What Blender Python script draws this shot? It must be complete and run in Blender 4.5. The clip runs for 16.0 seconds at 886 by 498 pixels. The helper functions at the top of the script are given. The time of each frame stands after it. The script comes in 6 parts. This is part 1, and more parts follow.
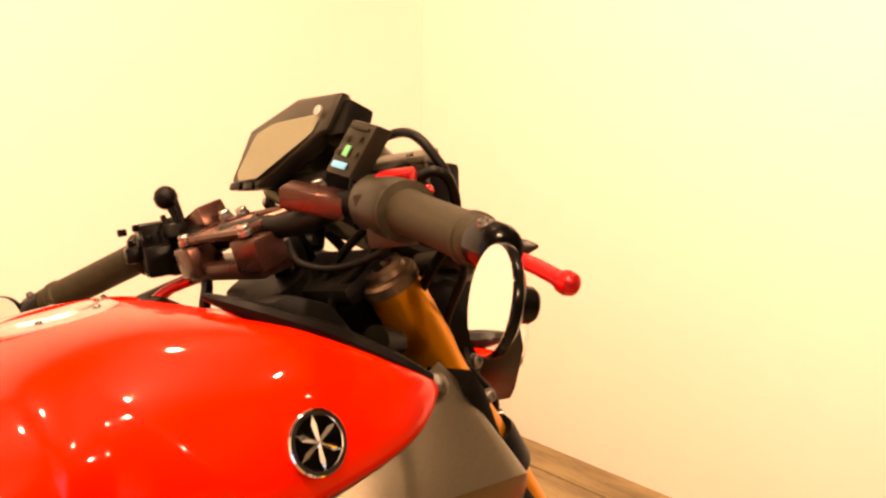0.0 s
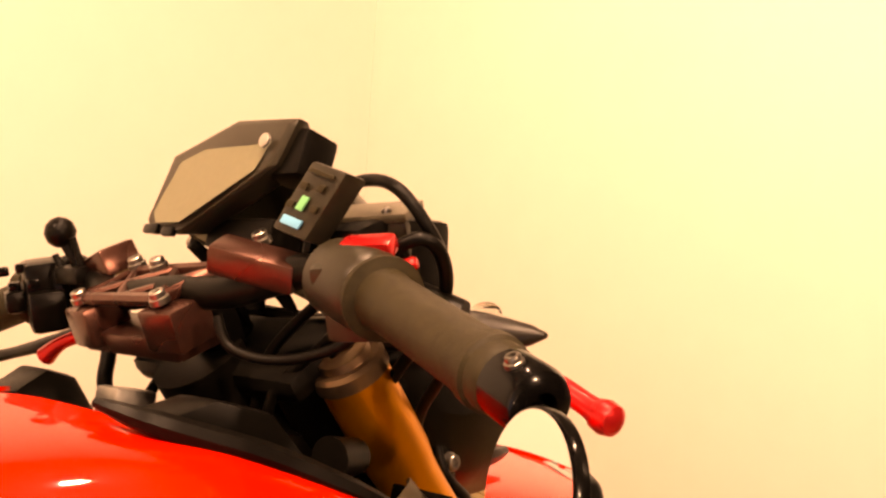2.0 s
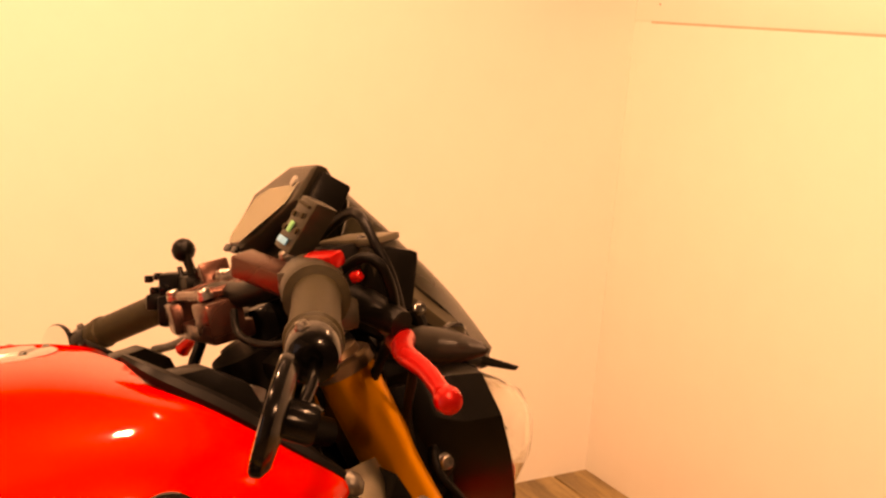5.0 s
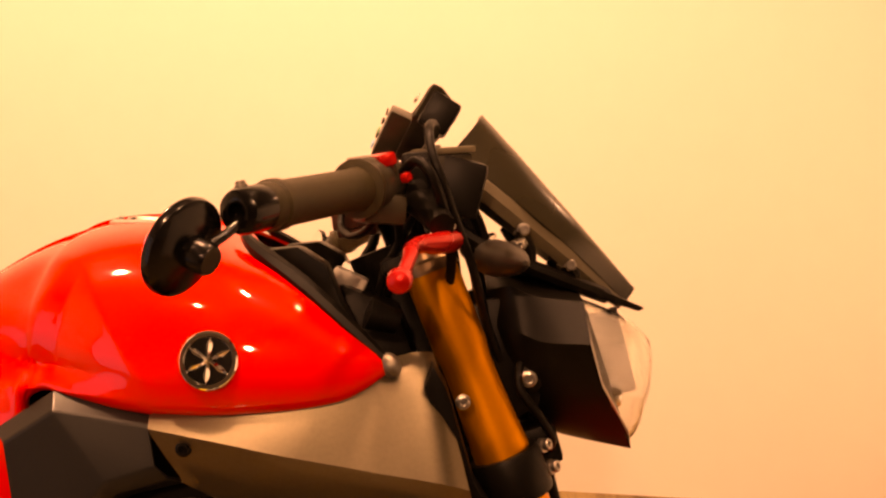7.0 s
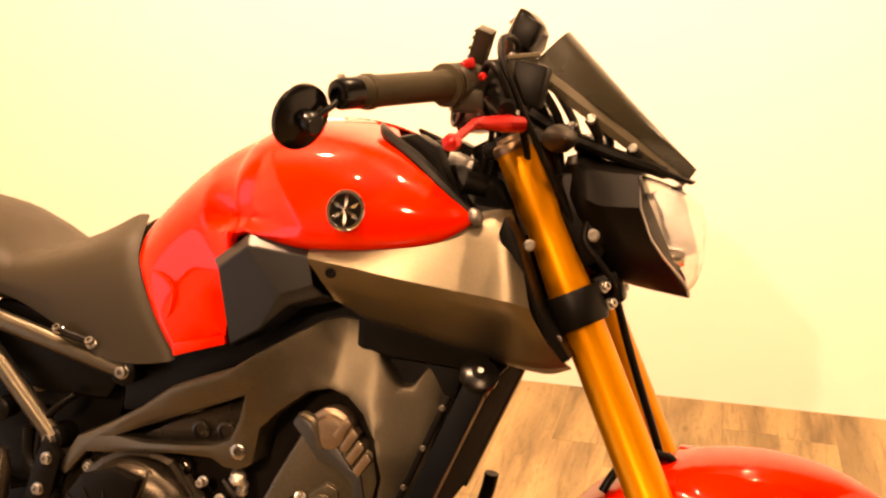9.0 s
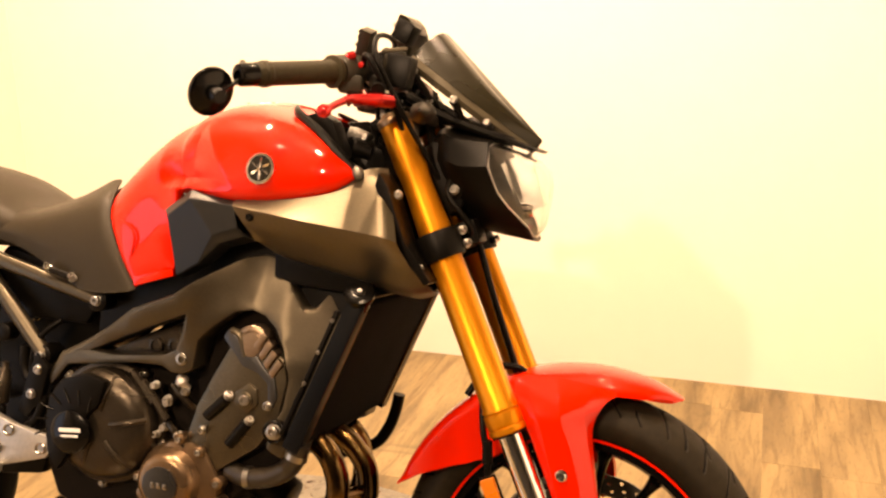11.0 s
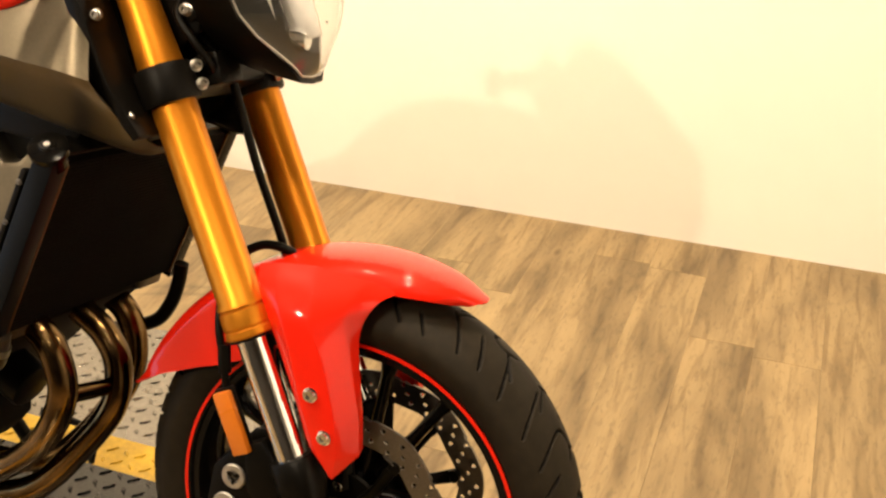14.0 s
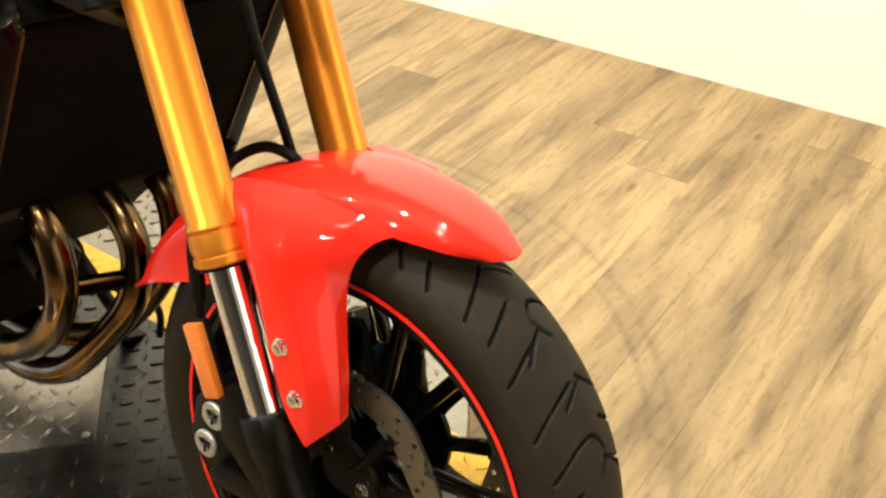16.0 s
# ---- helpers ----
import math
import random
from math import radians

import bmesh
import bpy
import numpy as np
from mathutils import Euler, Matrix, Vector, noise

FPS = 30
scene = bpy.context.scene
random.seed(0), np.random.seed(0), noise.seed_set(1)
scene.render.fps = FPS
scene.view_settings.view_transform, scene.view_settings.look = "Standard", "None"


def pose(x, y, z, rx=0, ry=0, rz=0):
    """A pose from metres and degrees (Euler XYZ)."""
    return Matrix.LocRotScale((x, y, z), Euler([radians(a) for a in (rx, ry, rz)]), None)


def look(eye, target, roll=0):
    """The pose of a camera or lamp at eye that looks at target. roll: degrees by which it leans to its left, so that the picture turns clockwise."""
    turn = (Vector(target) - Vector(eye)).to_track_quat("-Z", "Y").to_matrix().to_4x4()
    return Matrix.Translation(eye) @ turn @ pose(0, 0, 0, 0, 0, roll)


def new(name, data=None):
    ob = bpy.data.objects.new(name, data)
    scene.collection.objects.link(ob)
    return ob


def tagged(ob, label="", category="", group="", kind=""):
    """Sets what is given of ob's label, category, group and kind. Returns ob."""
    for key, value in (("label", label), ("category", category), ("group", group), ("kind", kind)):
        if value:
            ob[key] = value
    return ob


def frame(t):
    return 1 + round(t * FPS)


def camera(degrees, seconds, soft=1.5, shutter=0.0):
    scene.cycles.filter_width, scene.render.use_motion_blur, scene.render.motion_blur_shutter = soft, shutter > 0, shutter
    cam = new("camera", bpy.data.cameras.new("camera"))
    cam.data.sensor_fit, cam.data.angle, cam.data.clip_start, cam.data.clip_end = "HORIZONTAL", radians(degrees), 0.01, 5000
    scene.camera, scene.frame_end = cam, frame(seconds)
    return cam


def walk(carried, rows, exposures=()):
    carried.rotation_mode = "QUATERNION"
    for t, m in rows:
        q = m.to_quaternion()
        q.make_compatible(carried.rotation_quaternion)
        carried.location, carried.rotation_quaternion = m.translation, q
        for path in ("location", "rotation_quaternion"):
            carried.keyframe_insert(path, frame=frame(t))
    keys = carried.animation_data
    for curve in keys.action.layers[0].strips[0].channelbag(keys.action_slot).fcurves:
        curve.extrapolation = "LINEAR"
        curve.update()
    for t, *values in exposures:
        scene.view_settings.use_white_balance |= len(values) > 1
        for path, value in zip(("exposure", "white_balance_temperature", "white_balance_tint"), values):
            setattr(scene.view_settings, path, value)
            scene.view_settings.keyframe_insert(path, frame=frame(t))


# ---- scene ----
cam = camera(47.0, 16.0, soft=2.4)
PATH = [
    (0, (-0.8992, -0.5080, 1.3558), (0.3354, 0.6753, 0.9000), 1.2),
    (0.5, (-0.8788, -0.4682, 1.3611), (0.4159, 0.6717, 0.9629), 3.8),
    (1, (-0.8461, -0.4275, 1.3611), (0.4584, 0.7000, 0.9620), 4.3),
    (1.5, (-0.8124, -0.3921, 1.3567), (0.5071, 0.6903, 0.8885), 5.1),
    (2, (-0.7593, -0.3248, 1.3664), (0.5478, 0.7655, 0.8815), 5.0),
    (2.5, (-0.7142, -0.2859, 1.3700), (0.5460, 0.8629, 0.8965), 5.8),
    (3, (-0.7230, -0.2921, 1.3726), (0.4522, 0.9567, 0.9328), 4.8),
    (3.5, (-0.7319, -0.3602, 1.3833), (0.3310, 1.0000, 0.9921), 3.7),
    (4, (-0.7345, -0.4655, 1.3877), (0.1735, 1.0151, 1.0452), 4.4),
    (4.5, (-0.7062, -0.5673, 1.3868), (0.1779, 0.9133, 0.9868), 4.6),
    (4.7, (-0.6894, -0.5930, 1.3868), (0.2177, 0.8761, 0.9965), 4.4),
    (7, (-0.3142, -0.7779, 1.3567), (-0.2620, 0.9293, 0.8939), 4.1),
    (7.5, (-0.2876, -0.9027, 1.3647), (-0.3823, 0.7912, 0.8584), 6.2),
    (8, (-0.2221, -0.9655, 1.3540), (-0.4310, 0.6965, 0.7823), 3.9),
    (10.3, (0.1505, -1.2921, 1.3718), (-0.4549, 0.2974, 0.8823), -1.6),
    (10.5, (0.1814, -1.3337, 1.3647), (-0.3982, 0.2682, 0.8850), -1.3),
    (11, (0.2593, -1.3647, 1.3594), (-0.2593, 0.2505, 0.8523), -0.9),
    (11.5, (0.3761, -1.3027, 1.3319), (-0.1584, 0.2735, 0.7310), 0.3),
    (12, (0.4540, -1.2461, 1.3204), (-0.1239, 0.2912, 0.6602), -0.7),
    (12.5, (0.4938, -1.2080, 1.3222), (-0.0894, 0.3151, 0.6354), -1.7),
    (13, (0.5089, -1.1310, 1.3098), (-0.0159, 0.4062, 0.6062), -2.9),
    (13.5, (0.5000, -0.9930, 1.3018), (-0.0513, 0.5044, 0.5381), -1.7),
    (14, (0.4876, -0.8673, 1.2850), (-0.0628, 0.6062, 0.4735), 0.4),
    (14.5, (0.4956, -0.7788, 1.2647), (-0.1257, 0.6399, 0.4071), -0.2),
    (15, (0.5204, -0.6593, 1.2558), (-0.2451, 0.6195, 0.3018), -1.3),
    (15.5, (0.5469, -0.5531, 1.2434), (-0.3168, 0.6053, 0.2213), -2.0),
    (16, (0.5637, -0.4779, 1.2328), (-0.3036, 0.6390, 0.1690), -2.8),
]
walk(cam, [(t, look(eye, target, roll)) for t, eye, target, roll in PATH],
     [(0, -0.12, 9300, 40), (0.8, -0.02, 7500, 30), (1.5, -0.10, 9100, 38), (2.5, -0.34, 10700, 51), (3.5, -0.40, 11000, 42), (4.7, -0.62, 14500, 58), (7, -0.56, 16000, 66), (7.5, -0.24, 12000, 56), (8, 0.03, 10600, 47),
      (10.3, 0.33, 9000, 34), (12.5, 0.0, 7100, 17), (14.5, 0.05, 6300, 12), (16, 0.42, 5400, 4)])

# ---- light ----
world = bpy.data.worlds.new("world")
scene.world = world
world.use_nodes = True
world.node_tree.nodes["Background"].inputs[0].default_value = (1.0, 0.90, 0.74, 1)
world.node_tree.nodes["Background"].inputs[1].default_value = 0.01


def area_lamp(x, y, z, tx, ty, tz, size, power, colour=(1.0, 0.83, 0.58)):
    data = bpy.data.lights.new("lamp", "AREA")
    data.shape, data.size, data.energy, data.color = "DISK", size, power, colour
    ob = new("lamp", data)
    ob.matrix_world = look((x, y, z), (tx, ty, tz))
    return ob


# place, shift of the spot on the floor, disc size, power
LAMPS = [(-0.74, -2.66, 0.3, 2.0, 0.10, 104), (-1.45, 0.62, 0.3, 0.4, 0.07, 52), (-0.40, 0.12, 0.6, 0.3, 0.07, 54), (-1.10, -0.60, 0.6, 0.0, 0.07, 40),
         # the four below are added fill lamps with no known source
         (0.35, -0.50, 0.0, 0.2, 0.07, 20), (0.90, -1.70, 0.2, 0.4, 0.07, 8), (0.10, 0.75, 0.2, 0.2, 0.07, 18), (2.40, 2.60, 0.6, -0.6, 0.08, 60)]
LAMP_Z = 2.62
for lx, ly, dx, dy, size, power in LAMPS:
    area_lamp(lx, ly, LAMP_Z, lx + dx, ly + dy, 0, size, power)


# cool daylight in the opening of the glazed shop door
WIN = (-1.80, -0.95, 0.06, 2.06)  # from y, to y, from z, to z
data = bpy.data.lights.new("daylight", "AREA")
data.shape, data.size, data.size_y, data.energy, data.color = "RECTANGLE", WIN[1] - WIN[0] - 0.1, WIN[3] - WIN[2] - 0.1, 9, (0.55, 0.76, 1.0)
daylight = new("daylight", data)
daylight.matrix_world = look((-2.42, (WIN[0] + WIN[1]) / 2, (WIN[2] + WIN[3]) / 2), (0, (WIN[0] + WIN[1]) / 2, (WIN[2] + WIN[3]) / 2))


# ---- materials ----
def material(name, colour, rough=0.5, metal=0.0, spread=0.08, grain=60.0, bump=0.0, bump_scale=200.0, coat=0.0, spec=0.5, stain=4.0, rough_spread=0.08):
    m = bpy.data.materials.new(name)
    m.use_nodes = True
    nt = m.node_tree
    b = nt.nodes["Principled BSDF"]
    tc = nt.nodes.new("ShaderNodeTexCoord")
    n1, n2 = nt.nodes.new("ShaderNodeTexNoise"), nt.nodes.new("ShaderNodeTexNoise")
    n1.inputs["Scale"].default_value, n1.inputs["Detail"].default_value = grain, 6
    n2.inputs["Scale"].default_value, n2.inputs["Detail"].default_value = stain, 3
    mx = nt.nodes.new("ShaderNodeMath")
    mx.operation = "ADD"
    nt.links.new(tc.outputs["Object"], n1.inputs["Vector"])
    nt.links.new(tc.outputs["Object"], n2.inputs["Vector"])
    nt.links.new(n1.outputs["Fac"], mx.inputs[0])
    nt.links.new(n2.outputs["Fac"], mx.inputs[1])
    ramp = nt.nodes.new("ShaderNodeMapRange")
    ramp.inputs["From Min"].default_value, ramp.inputs["From Max"].default_value = 0.7, 1.3
    ramp.inputs["To Min"].default_value, ramp.inputs["To Max"].default_value = 1 - spread, 1 + spread
    nt.links.new(mx.outputs[0], ramp.inputs["Value"])
    col = nt.nodes.new("ShaderNodeMix")
    col.data_type, col.blend_type = "RGBA", "MULTIPLY"
    col.inputs["Factor"].default_value = 1
    col.inputs["A"].default_value = (*colour, 1)
    nt.links.new(ramp.outputs["Result"], col.inputs["B"])
    nt.links.new(col.outputs["Result"], b.inputs["Base Color"])
    rr = nt.nodes.new("ShaderNodeMapRange")
    rr.inputs["From Min"].default_value, rr.inputs["From Max"].default_value = 0.3, 0.7
    rr.inputs["To Min"].default_value, rr.inputs["To Max"].default_value = max(0.02, rough - rough_spread), min(1, rough + rough_spread)
    nt.links.new(n2.outputs["Fac"], rr.inputs["Value"])
    nt.links.new(rr.outputs["Result"], b.inputs["Roughness"])
    b.inputs["Metallic"].default_value = metal
    b.inputs["Coat Weight"].default_value = coat
    b.inputs["Coat Roughness"].default_value = 0.04
    b.inputs["Specular IOR Level"].default_value = spec
    if bump:
        nb, bp = nt.nodes.new("ShaderNodeTexNoise"), nt.nodes.new("ShaderNodeBump")
        nb.inputs["Scale"].default_value, nb.inputs["Detail"].default_value = bump_scale, 4
        bp.inputs["Strength"].default_value, bp.inputs["Distance"].default_value = bump, 0.002
        nt.links.new(tc.outputs["Object"], nb.inputs["Vector"])
        nt.links.new(nb.outputs["Fac"], bp.inputs["Height"])
        nt.links.new(bp.outputs["Normal"], b.inputs["Normal"])
    return m


def glass(name, colour=(1, 1, 1), rough=0.02, ior=1.45):
    m = bpy.data.materials.new(name)
    m.use_nodes = True
    b = m.node_tree.nodes["Principled BSDF"]
    b.inputs["Base Color"].default_value = (*colour, 1)
    b.inputs["Roughness"].default_value = rough
    b.inputs["Transmission Weight"].default_value = 1
    b.inputs["IOR"].default_value = ior
    return m


RED = material("red_paint", (0.64, 0.013, 0.003), 0.42, 0.0, 0.02, 300, coat=0.75, spec=0.05, rough_spread=0.03)
SATIN = material("satin_dark_grey_paint", (0.140, 0.117, 0.082), 0.36, 0.96, 0.08, 260, 0.05, 1200, spec=0.4)
FRAMEM = material("frame_coating", (0.088, 0.074, 0.053), 0.37, 0.85, 0.10, 220, 0.06, 1000, spec=0.4)
BLACK = material("black_plastic", (0.0026, 0.0021, 0.0015), 0.36, 0.0, 0.25, 150, 0.10, 900, spec=0.11)
GLOSSB = material("gloss_black", (0.0025, 0.0022, 0.002), 0.20, 0.0, 0.1, 150, coat=0.08, spec=0.15)
RUBBER = material("tyre_rubber", (0.0130, 0.0096, 0.0056), 0.58, 0.0, 0.3, 70, 0.15, 700, stain=9, spec=0.12)
GRIPM = material("grip_rubber", (0.0235, 0.0185, 0.0085), 0.52, 0.0, 0.3, 160, 0.25, 900, spec=0.15)
VINYL = material("seat_vinyl", (0.023, 0.0172, 0.0092), 0.44, 0.0, 0.15, 250, 0.2, 1500, spec=0.2)
GOLD = material("gold_anodised", (0.62, 0.222, 0.013), 0.38, 0.82, 0.04, 260, rough_spread=0.03)
CHROME = material("polished_chrome", (0.82, 0.82, 0.82), 0.06, 1.0, 0.02, 60, rough_spread=0.02)
STEEL = material("bright_steel", (0.34, 0.325, 0.30), 0.28, 1.0, 0.1, 160)
ALU = material("cast_aluminium", (0.48, 0.46, 0.43), 0.42, 0.9, 0.15, 120, 0.2, 500)
ENGINE = material("engine_black_coating", (0.045, 0.036, 0.026), 0.28, 0.80, 0.15, 160, 0.12, 600)
HEADM = material("blue_grey_casting", (0.062, 0.063, 0.064), 0.30, 0.85, 0.12, 180, 0.10, 500)
RIBM = material("copper_tinted_casting", (0.26, 0.19, 0.135), 0.26, 0.9, 0.12, 180, 0.08, 500)
COVERM = material("cast_cover_coating", (0.082, 0.068, 0.046), 0.28, 0.80, 0.18, 180, 0.15, 500)
HOSEM = material("brown_black_hose", (0.020, 0.015, 0.010), 0.34, 0.1, 0.2, 120, 0.1, 500, spec=0.4)
BRONZE = material("bronze_cover", (0.19, 0.123, 0.073), 0.30, 0.85, 0.08, 200, 0.05, 500)
BROWNA = material("brown_anodised", (0.095, 0.040, 0.030), 0.24, 0.8, 0.1, 150)
REDA = material("red_anodised", (0.55, 0.02, 0.02), 0.24, 0.6, 0.06, 150)
PIPE = material("heat_tinted_steel", (0.150, 0.094, 0.040), 0.20, 1.0, 0.75, 22, 0.05, 400, stain=10)
DISCM = material("brake_disc_steel", (0.17, 0.155, 0.135), 0.36, 0.95, 0.15, 300)
AMBER = material("amber_reflector", (0.50, 0.13, 0.008), 0.25, 0.0, 0.06, 400, coat=0.6)
SMOKE = material("smoked_screen", (0.013, 0.011, 0.006), 0.26, 0.0, 0.05, 100, coat=0.12, spec=0.25)
DARKCHROME = material("dark_chrome", (0.10, 0.10, 0.10), 0.10, 1.0, 0.05, 60, rough_spread=0.03)
LIPM = material("screen_edge", (0.075, 0.062, 0.040), 0.42, 0.0, 0.06, 200, 0.03, 900, spec=0.35)
SIGNALM = material("smoked_signal_lens", (0.014, 0.011, 0.008), 0.34, 0.0, 0.05, 100, spec=0.25)
METERM = material("meter_case", (0.020, 0.0170, 0.0108), 0.34, 0.0, 0.2, 150, 0.08, 900, spec=0.3)
BOWLM = material("satin_reflector", (0.50, 0.47, 0.41), 0.20, 0.85, 0.05, 60)
NIGHT = material("blue_black_paint", (0.010, 0.010, 0.0098), 0.32, 0.2, 0.08, 260, 0.05, 1200, spec=0.28)
TANKM = material("blue_black_tank", (0.0022, 0.0028, 0.0040), 0.34, 0.0, 0.1, 200, spec=0.12)
LENS = glass("clear_lens", (0.98, 0.98, 0.96))
MIRROR = material("mirror_glass", (0.92, 0.92, 0.92), 0.01, 1.0, 0.0, 10, rough_spread=0.0)
RADM = material("radiator_fins", (0.0052, 0.0034, 0.0022), 0.8, 0.0, 0.2, 400, spec=0.1)
COPPERM = material("brown_core_edge", (0.10, 0.045, 0.016), 0.35, 0.7, 0.15, 200)
WALLM = material("white_wall_paint", (0.84, 0.81, 0.745), 0.62, 0.0, 0.012, 12, 0.02, 350, stain=0.9)
CEILM = material("ceiling_paint", (0.25, 0.23, 0.20), 0.8, 0.0, 0.02, 40)
WHITEP = material("white_print", (0.75, 0.75, 0.75), 0.5, 0, 0.02)
BLUEP = material("blue_button", (0.10, 0.42, 0.70), 0.4, 0, 0.05)
GREENP = material("green_button", (0.10, 0.45, 0.20), 0.4, 0, 0.05)
# darker rubber that paints shade into tread grooves and over the rear tyre
SHADE_RUBBER = material("shade_rubber", (0.003, 0.0028, 0.0025), 0.8, 0.0, 0.1, 90, spec=0.1)
DARKWALL = material("dark_wall_paint", (0.05, 0.044, 0.038), 0.7, 0.0, 0.05, 12, 0.02, 350, stain=0.9)
SEAM = material("seam_shade", (0.50, 0.46, 0.36), 0.8, 0, 0.1)
GREENB = material("green_board", (0.22, 0.30, 0.03), 0.6, 0, 0.1)
BROWNP = material("brown_post", (0.16, 0.07, 0.03), 0.5, 0, 0.15)
BLACKTREAD = material("black_tread_plate", (0.0042, 0.0038, 0.0032), 0.26, 0.0, 0.3, 120, 0.15, 500, stain=9, spec=0.65)
YELLOWTREAD = material("yellow_tread_plate", (0.62, 0.38, 0.02), 0.45, 0.0, 0.2, 90, 0.15, 500, stain=10)
SILVERTREAD = material("aluminium_tread_plate", (0.30, 0.28, 0.25), 0.24, 0.95, 0.15, 90, 0.15, 500, stain=6)


# ---- mesh helpers ----
def part(name, bm, mat, parent=None, label="", sharp=38):
    bmesh.ops.recalc_face_normals(bm, faces=bm.faces)
    for f in bm.faces:
        f.smooth = True
    for e in bm.edges:
        if len(e.link_faces) == 2 and e.calc_face_angle(0) > radians(sharp):
            e.smooth = False
    me = bpy.data.meshes.new(name)
    bm.to_mesh(me)
    bm.free()
    me.materials.append(mat)
    ob = new(name, me)
    if parent:
        ob.parent = parent
    if label:
        tagged(ob, label)
    return ob


def spline(pts, n=6, closed=False):
    """Points on a smooth curve through pts."""
    P, out, k = [Vector(p) for p in pts], [], len(pts)
    if k < 3:
        return P
    for i in range(k if closed else k - 1):
        if closed:
            a, b, c, d = P[i - 1], P[i], P[(i + 1) % k], P[(i + 2) % k]
        else:
            a, b, c, d = P[max(i - 1, 0)], P[i], P[i + 1], P[min(i + 2, k - 1)]
        for j in range(n):
            u = j / n
            out.append(0.5 * (2 * b + (c - a) * u + (2 * a - 5 * b + 4 * c - d) * u * u + (3 * b - a - 3 * c + d) * u ** 3))
    if not closed:
        out.append(P[-1])
    return out


def tube(bm, pts, r, seg=10, n=6, closed=False, flat=1.0):
    """A round bar along a curve through pts; r is a radius or one for each of pts."""
    line = spline(pts, n, closed)
    m = len(line)
    radii = [r] * m if isinstance(r, (int, float)) else [float(v) for v in np.interp(np.linspace(0, 1, m), np.linspace(0, 1, len(r)), r)]
    rings, up = [], None
    for i, p in enumerate(line):
        if closed:
            d = (line[(i + 1) % m] - line[i - 1]).normalized()
        else:
            d = (line[min(i + 1, m - 1)] - line[max(i - 1, 0)]).normalized()
        if up is None:
            up = d.orthogonal().normalized()
        up = (up - d * up.dot(d)).normalized()
        side = d.cross(up)
        rings.append([bm.verts.new(p + (up * math.cos(a) + side * math.sin(a) * flat) * radii[i]) for a in [math.tau * k / seg for k in range(seg)]])
    for i in range(m if closed else m - 1):
        q = rings[(i + 1) % m]
        for k in range(seg):
            bm.faces.new((rings[i][k], rings[i][(k + 1) % seg], q[(k + 1) % seg], q[k]))
    if not closed:
        bm.faces.new(rings[0][::-1])
        bm.faces.new(rings[-1])
    return bm


def lathe(bm, prof, origin, axis, seg=32, closed=False):
    """Turns a profile of (way along the axis, radius) round an axis."""
    o, ax = Vector(origin), Vector(axis).normalized()
    u = ax.orthogonal().normalized()
    w = ax.cross(u)
    rings = []
    for a, r in prof:
        if r < 1e-6:
            rings.append([bm.verts.new(o + ax * a)])
        else:
            rings.append([bm.verts.new(o + ax * a + (u * math.cos(math.tau * k / seg) + w * math.sin(math.tau * k / seg)) * r) for k in range(seg)])
    pairs = list(zip(rings, rings[1:])) + ([(rings[-1], rings[0])] if closed else [])
    for p, q in pairs:
        for k in range(seg):
            j = (k + 1) % seg
            if len(p) == 1 and len(q) == 1:
                continue
            if len(p) == 1:
                bm.faces.new((p[0], q[j], q[k]))
            elif len(q) == 1:
                bm.faces.new((p[k], p[j], q[0]))
            else:
                bm.faces.new((p[k], p[j], q[j], q[k]))
    if not closed:
        if len(rings[0]) > 2:
            bm.faces.new(rings[0][::-1])
        if len(rings[-1]) > 2:
            bm.faces.new(rings[-1])
    return bm


def bevel_all(bm, width, seg=2, angle=30):
    es = [e for e in bm.edges if len(e.link_faces) == 2 and e.calc_face_angle(0) > radians(angle)]
    if width > 0 and es:
        bmesh.ops.bevel(bm, geom=es, offset=width, segments=seg, affect="EDGES", profile=0.6, clamp_overlap=True)
    return bm


def prism(bm, poly, y0, y1, bevel=0.003, slope=None):
    """A plate: an outline in (x, z), from y0 to y1. slope(x, z) moves both faces in y."""
    sl = slope or (lambda x, z: 0.0)
    tmp = bmesh.new()
    lo = [tmp.verts.new((x, y0 + sl(x, z), z)) for x, z in poly]
    hi = [tmp.verts.new((x, y1 + sl(x, z), z)) for x, z in poly]
    k = len(poly)
    tmp.faces.new(lo)
    tmp.faces.new(hi[::-1])
    for i in range(k):
        tmp.faces.new((lo[i], lo[(i + 1) % k], hi[(i + 1) % k], hi[i]))
    bmesh.ops.recalc_face_normals(tmp, faces=tmp.faces)
    bevel_all(tmp, bevel)
    return merge(bm, tmp)


def merge(bm, tmp):
    me = bpy.data.meshes.new("tmp")
    tmp.to_mesh(me)
    tmp.free()
    bm.from_mesh(me)
    bpy.data.meshes.remove(me)
    return bm


def box(bm, c, s, rot=(0, 0, 0), bevel=0.002):
    tmp = bmesh.new()
    bmesh.ops.create_cube(tmp, size=1)
    bmesh.ops.scale(tmp, vec=s, verts=tmp.verts)
    bevel_all(tmp, bevel)
    bmesh.ops.transform(tmp, matrix=pose(*c, *rot), verts=tmp.verts)
    return merge(bm, tmp)


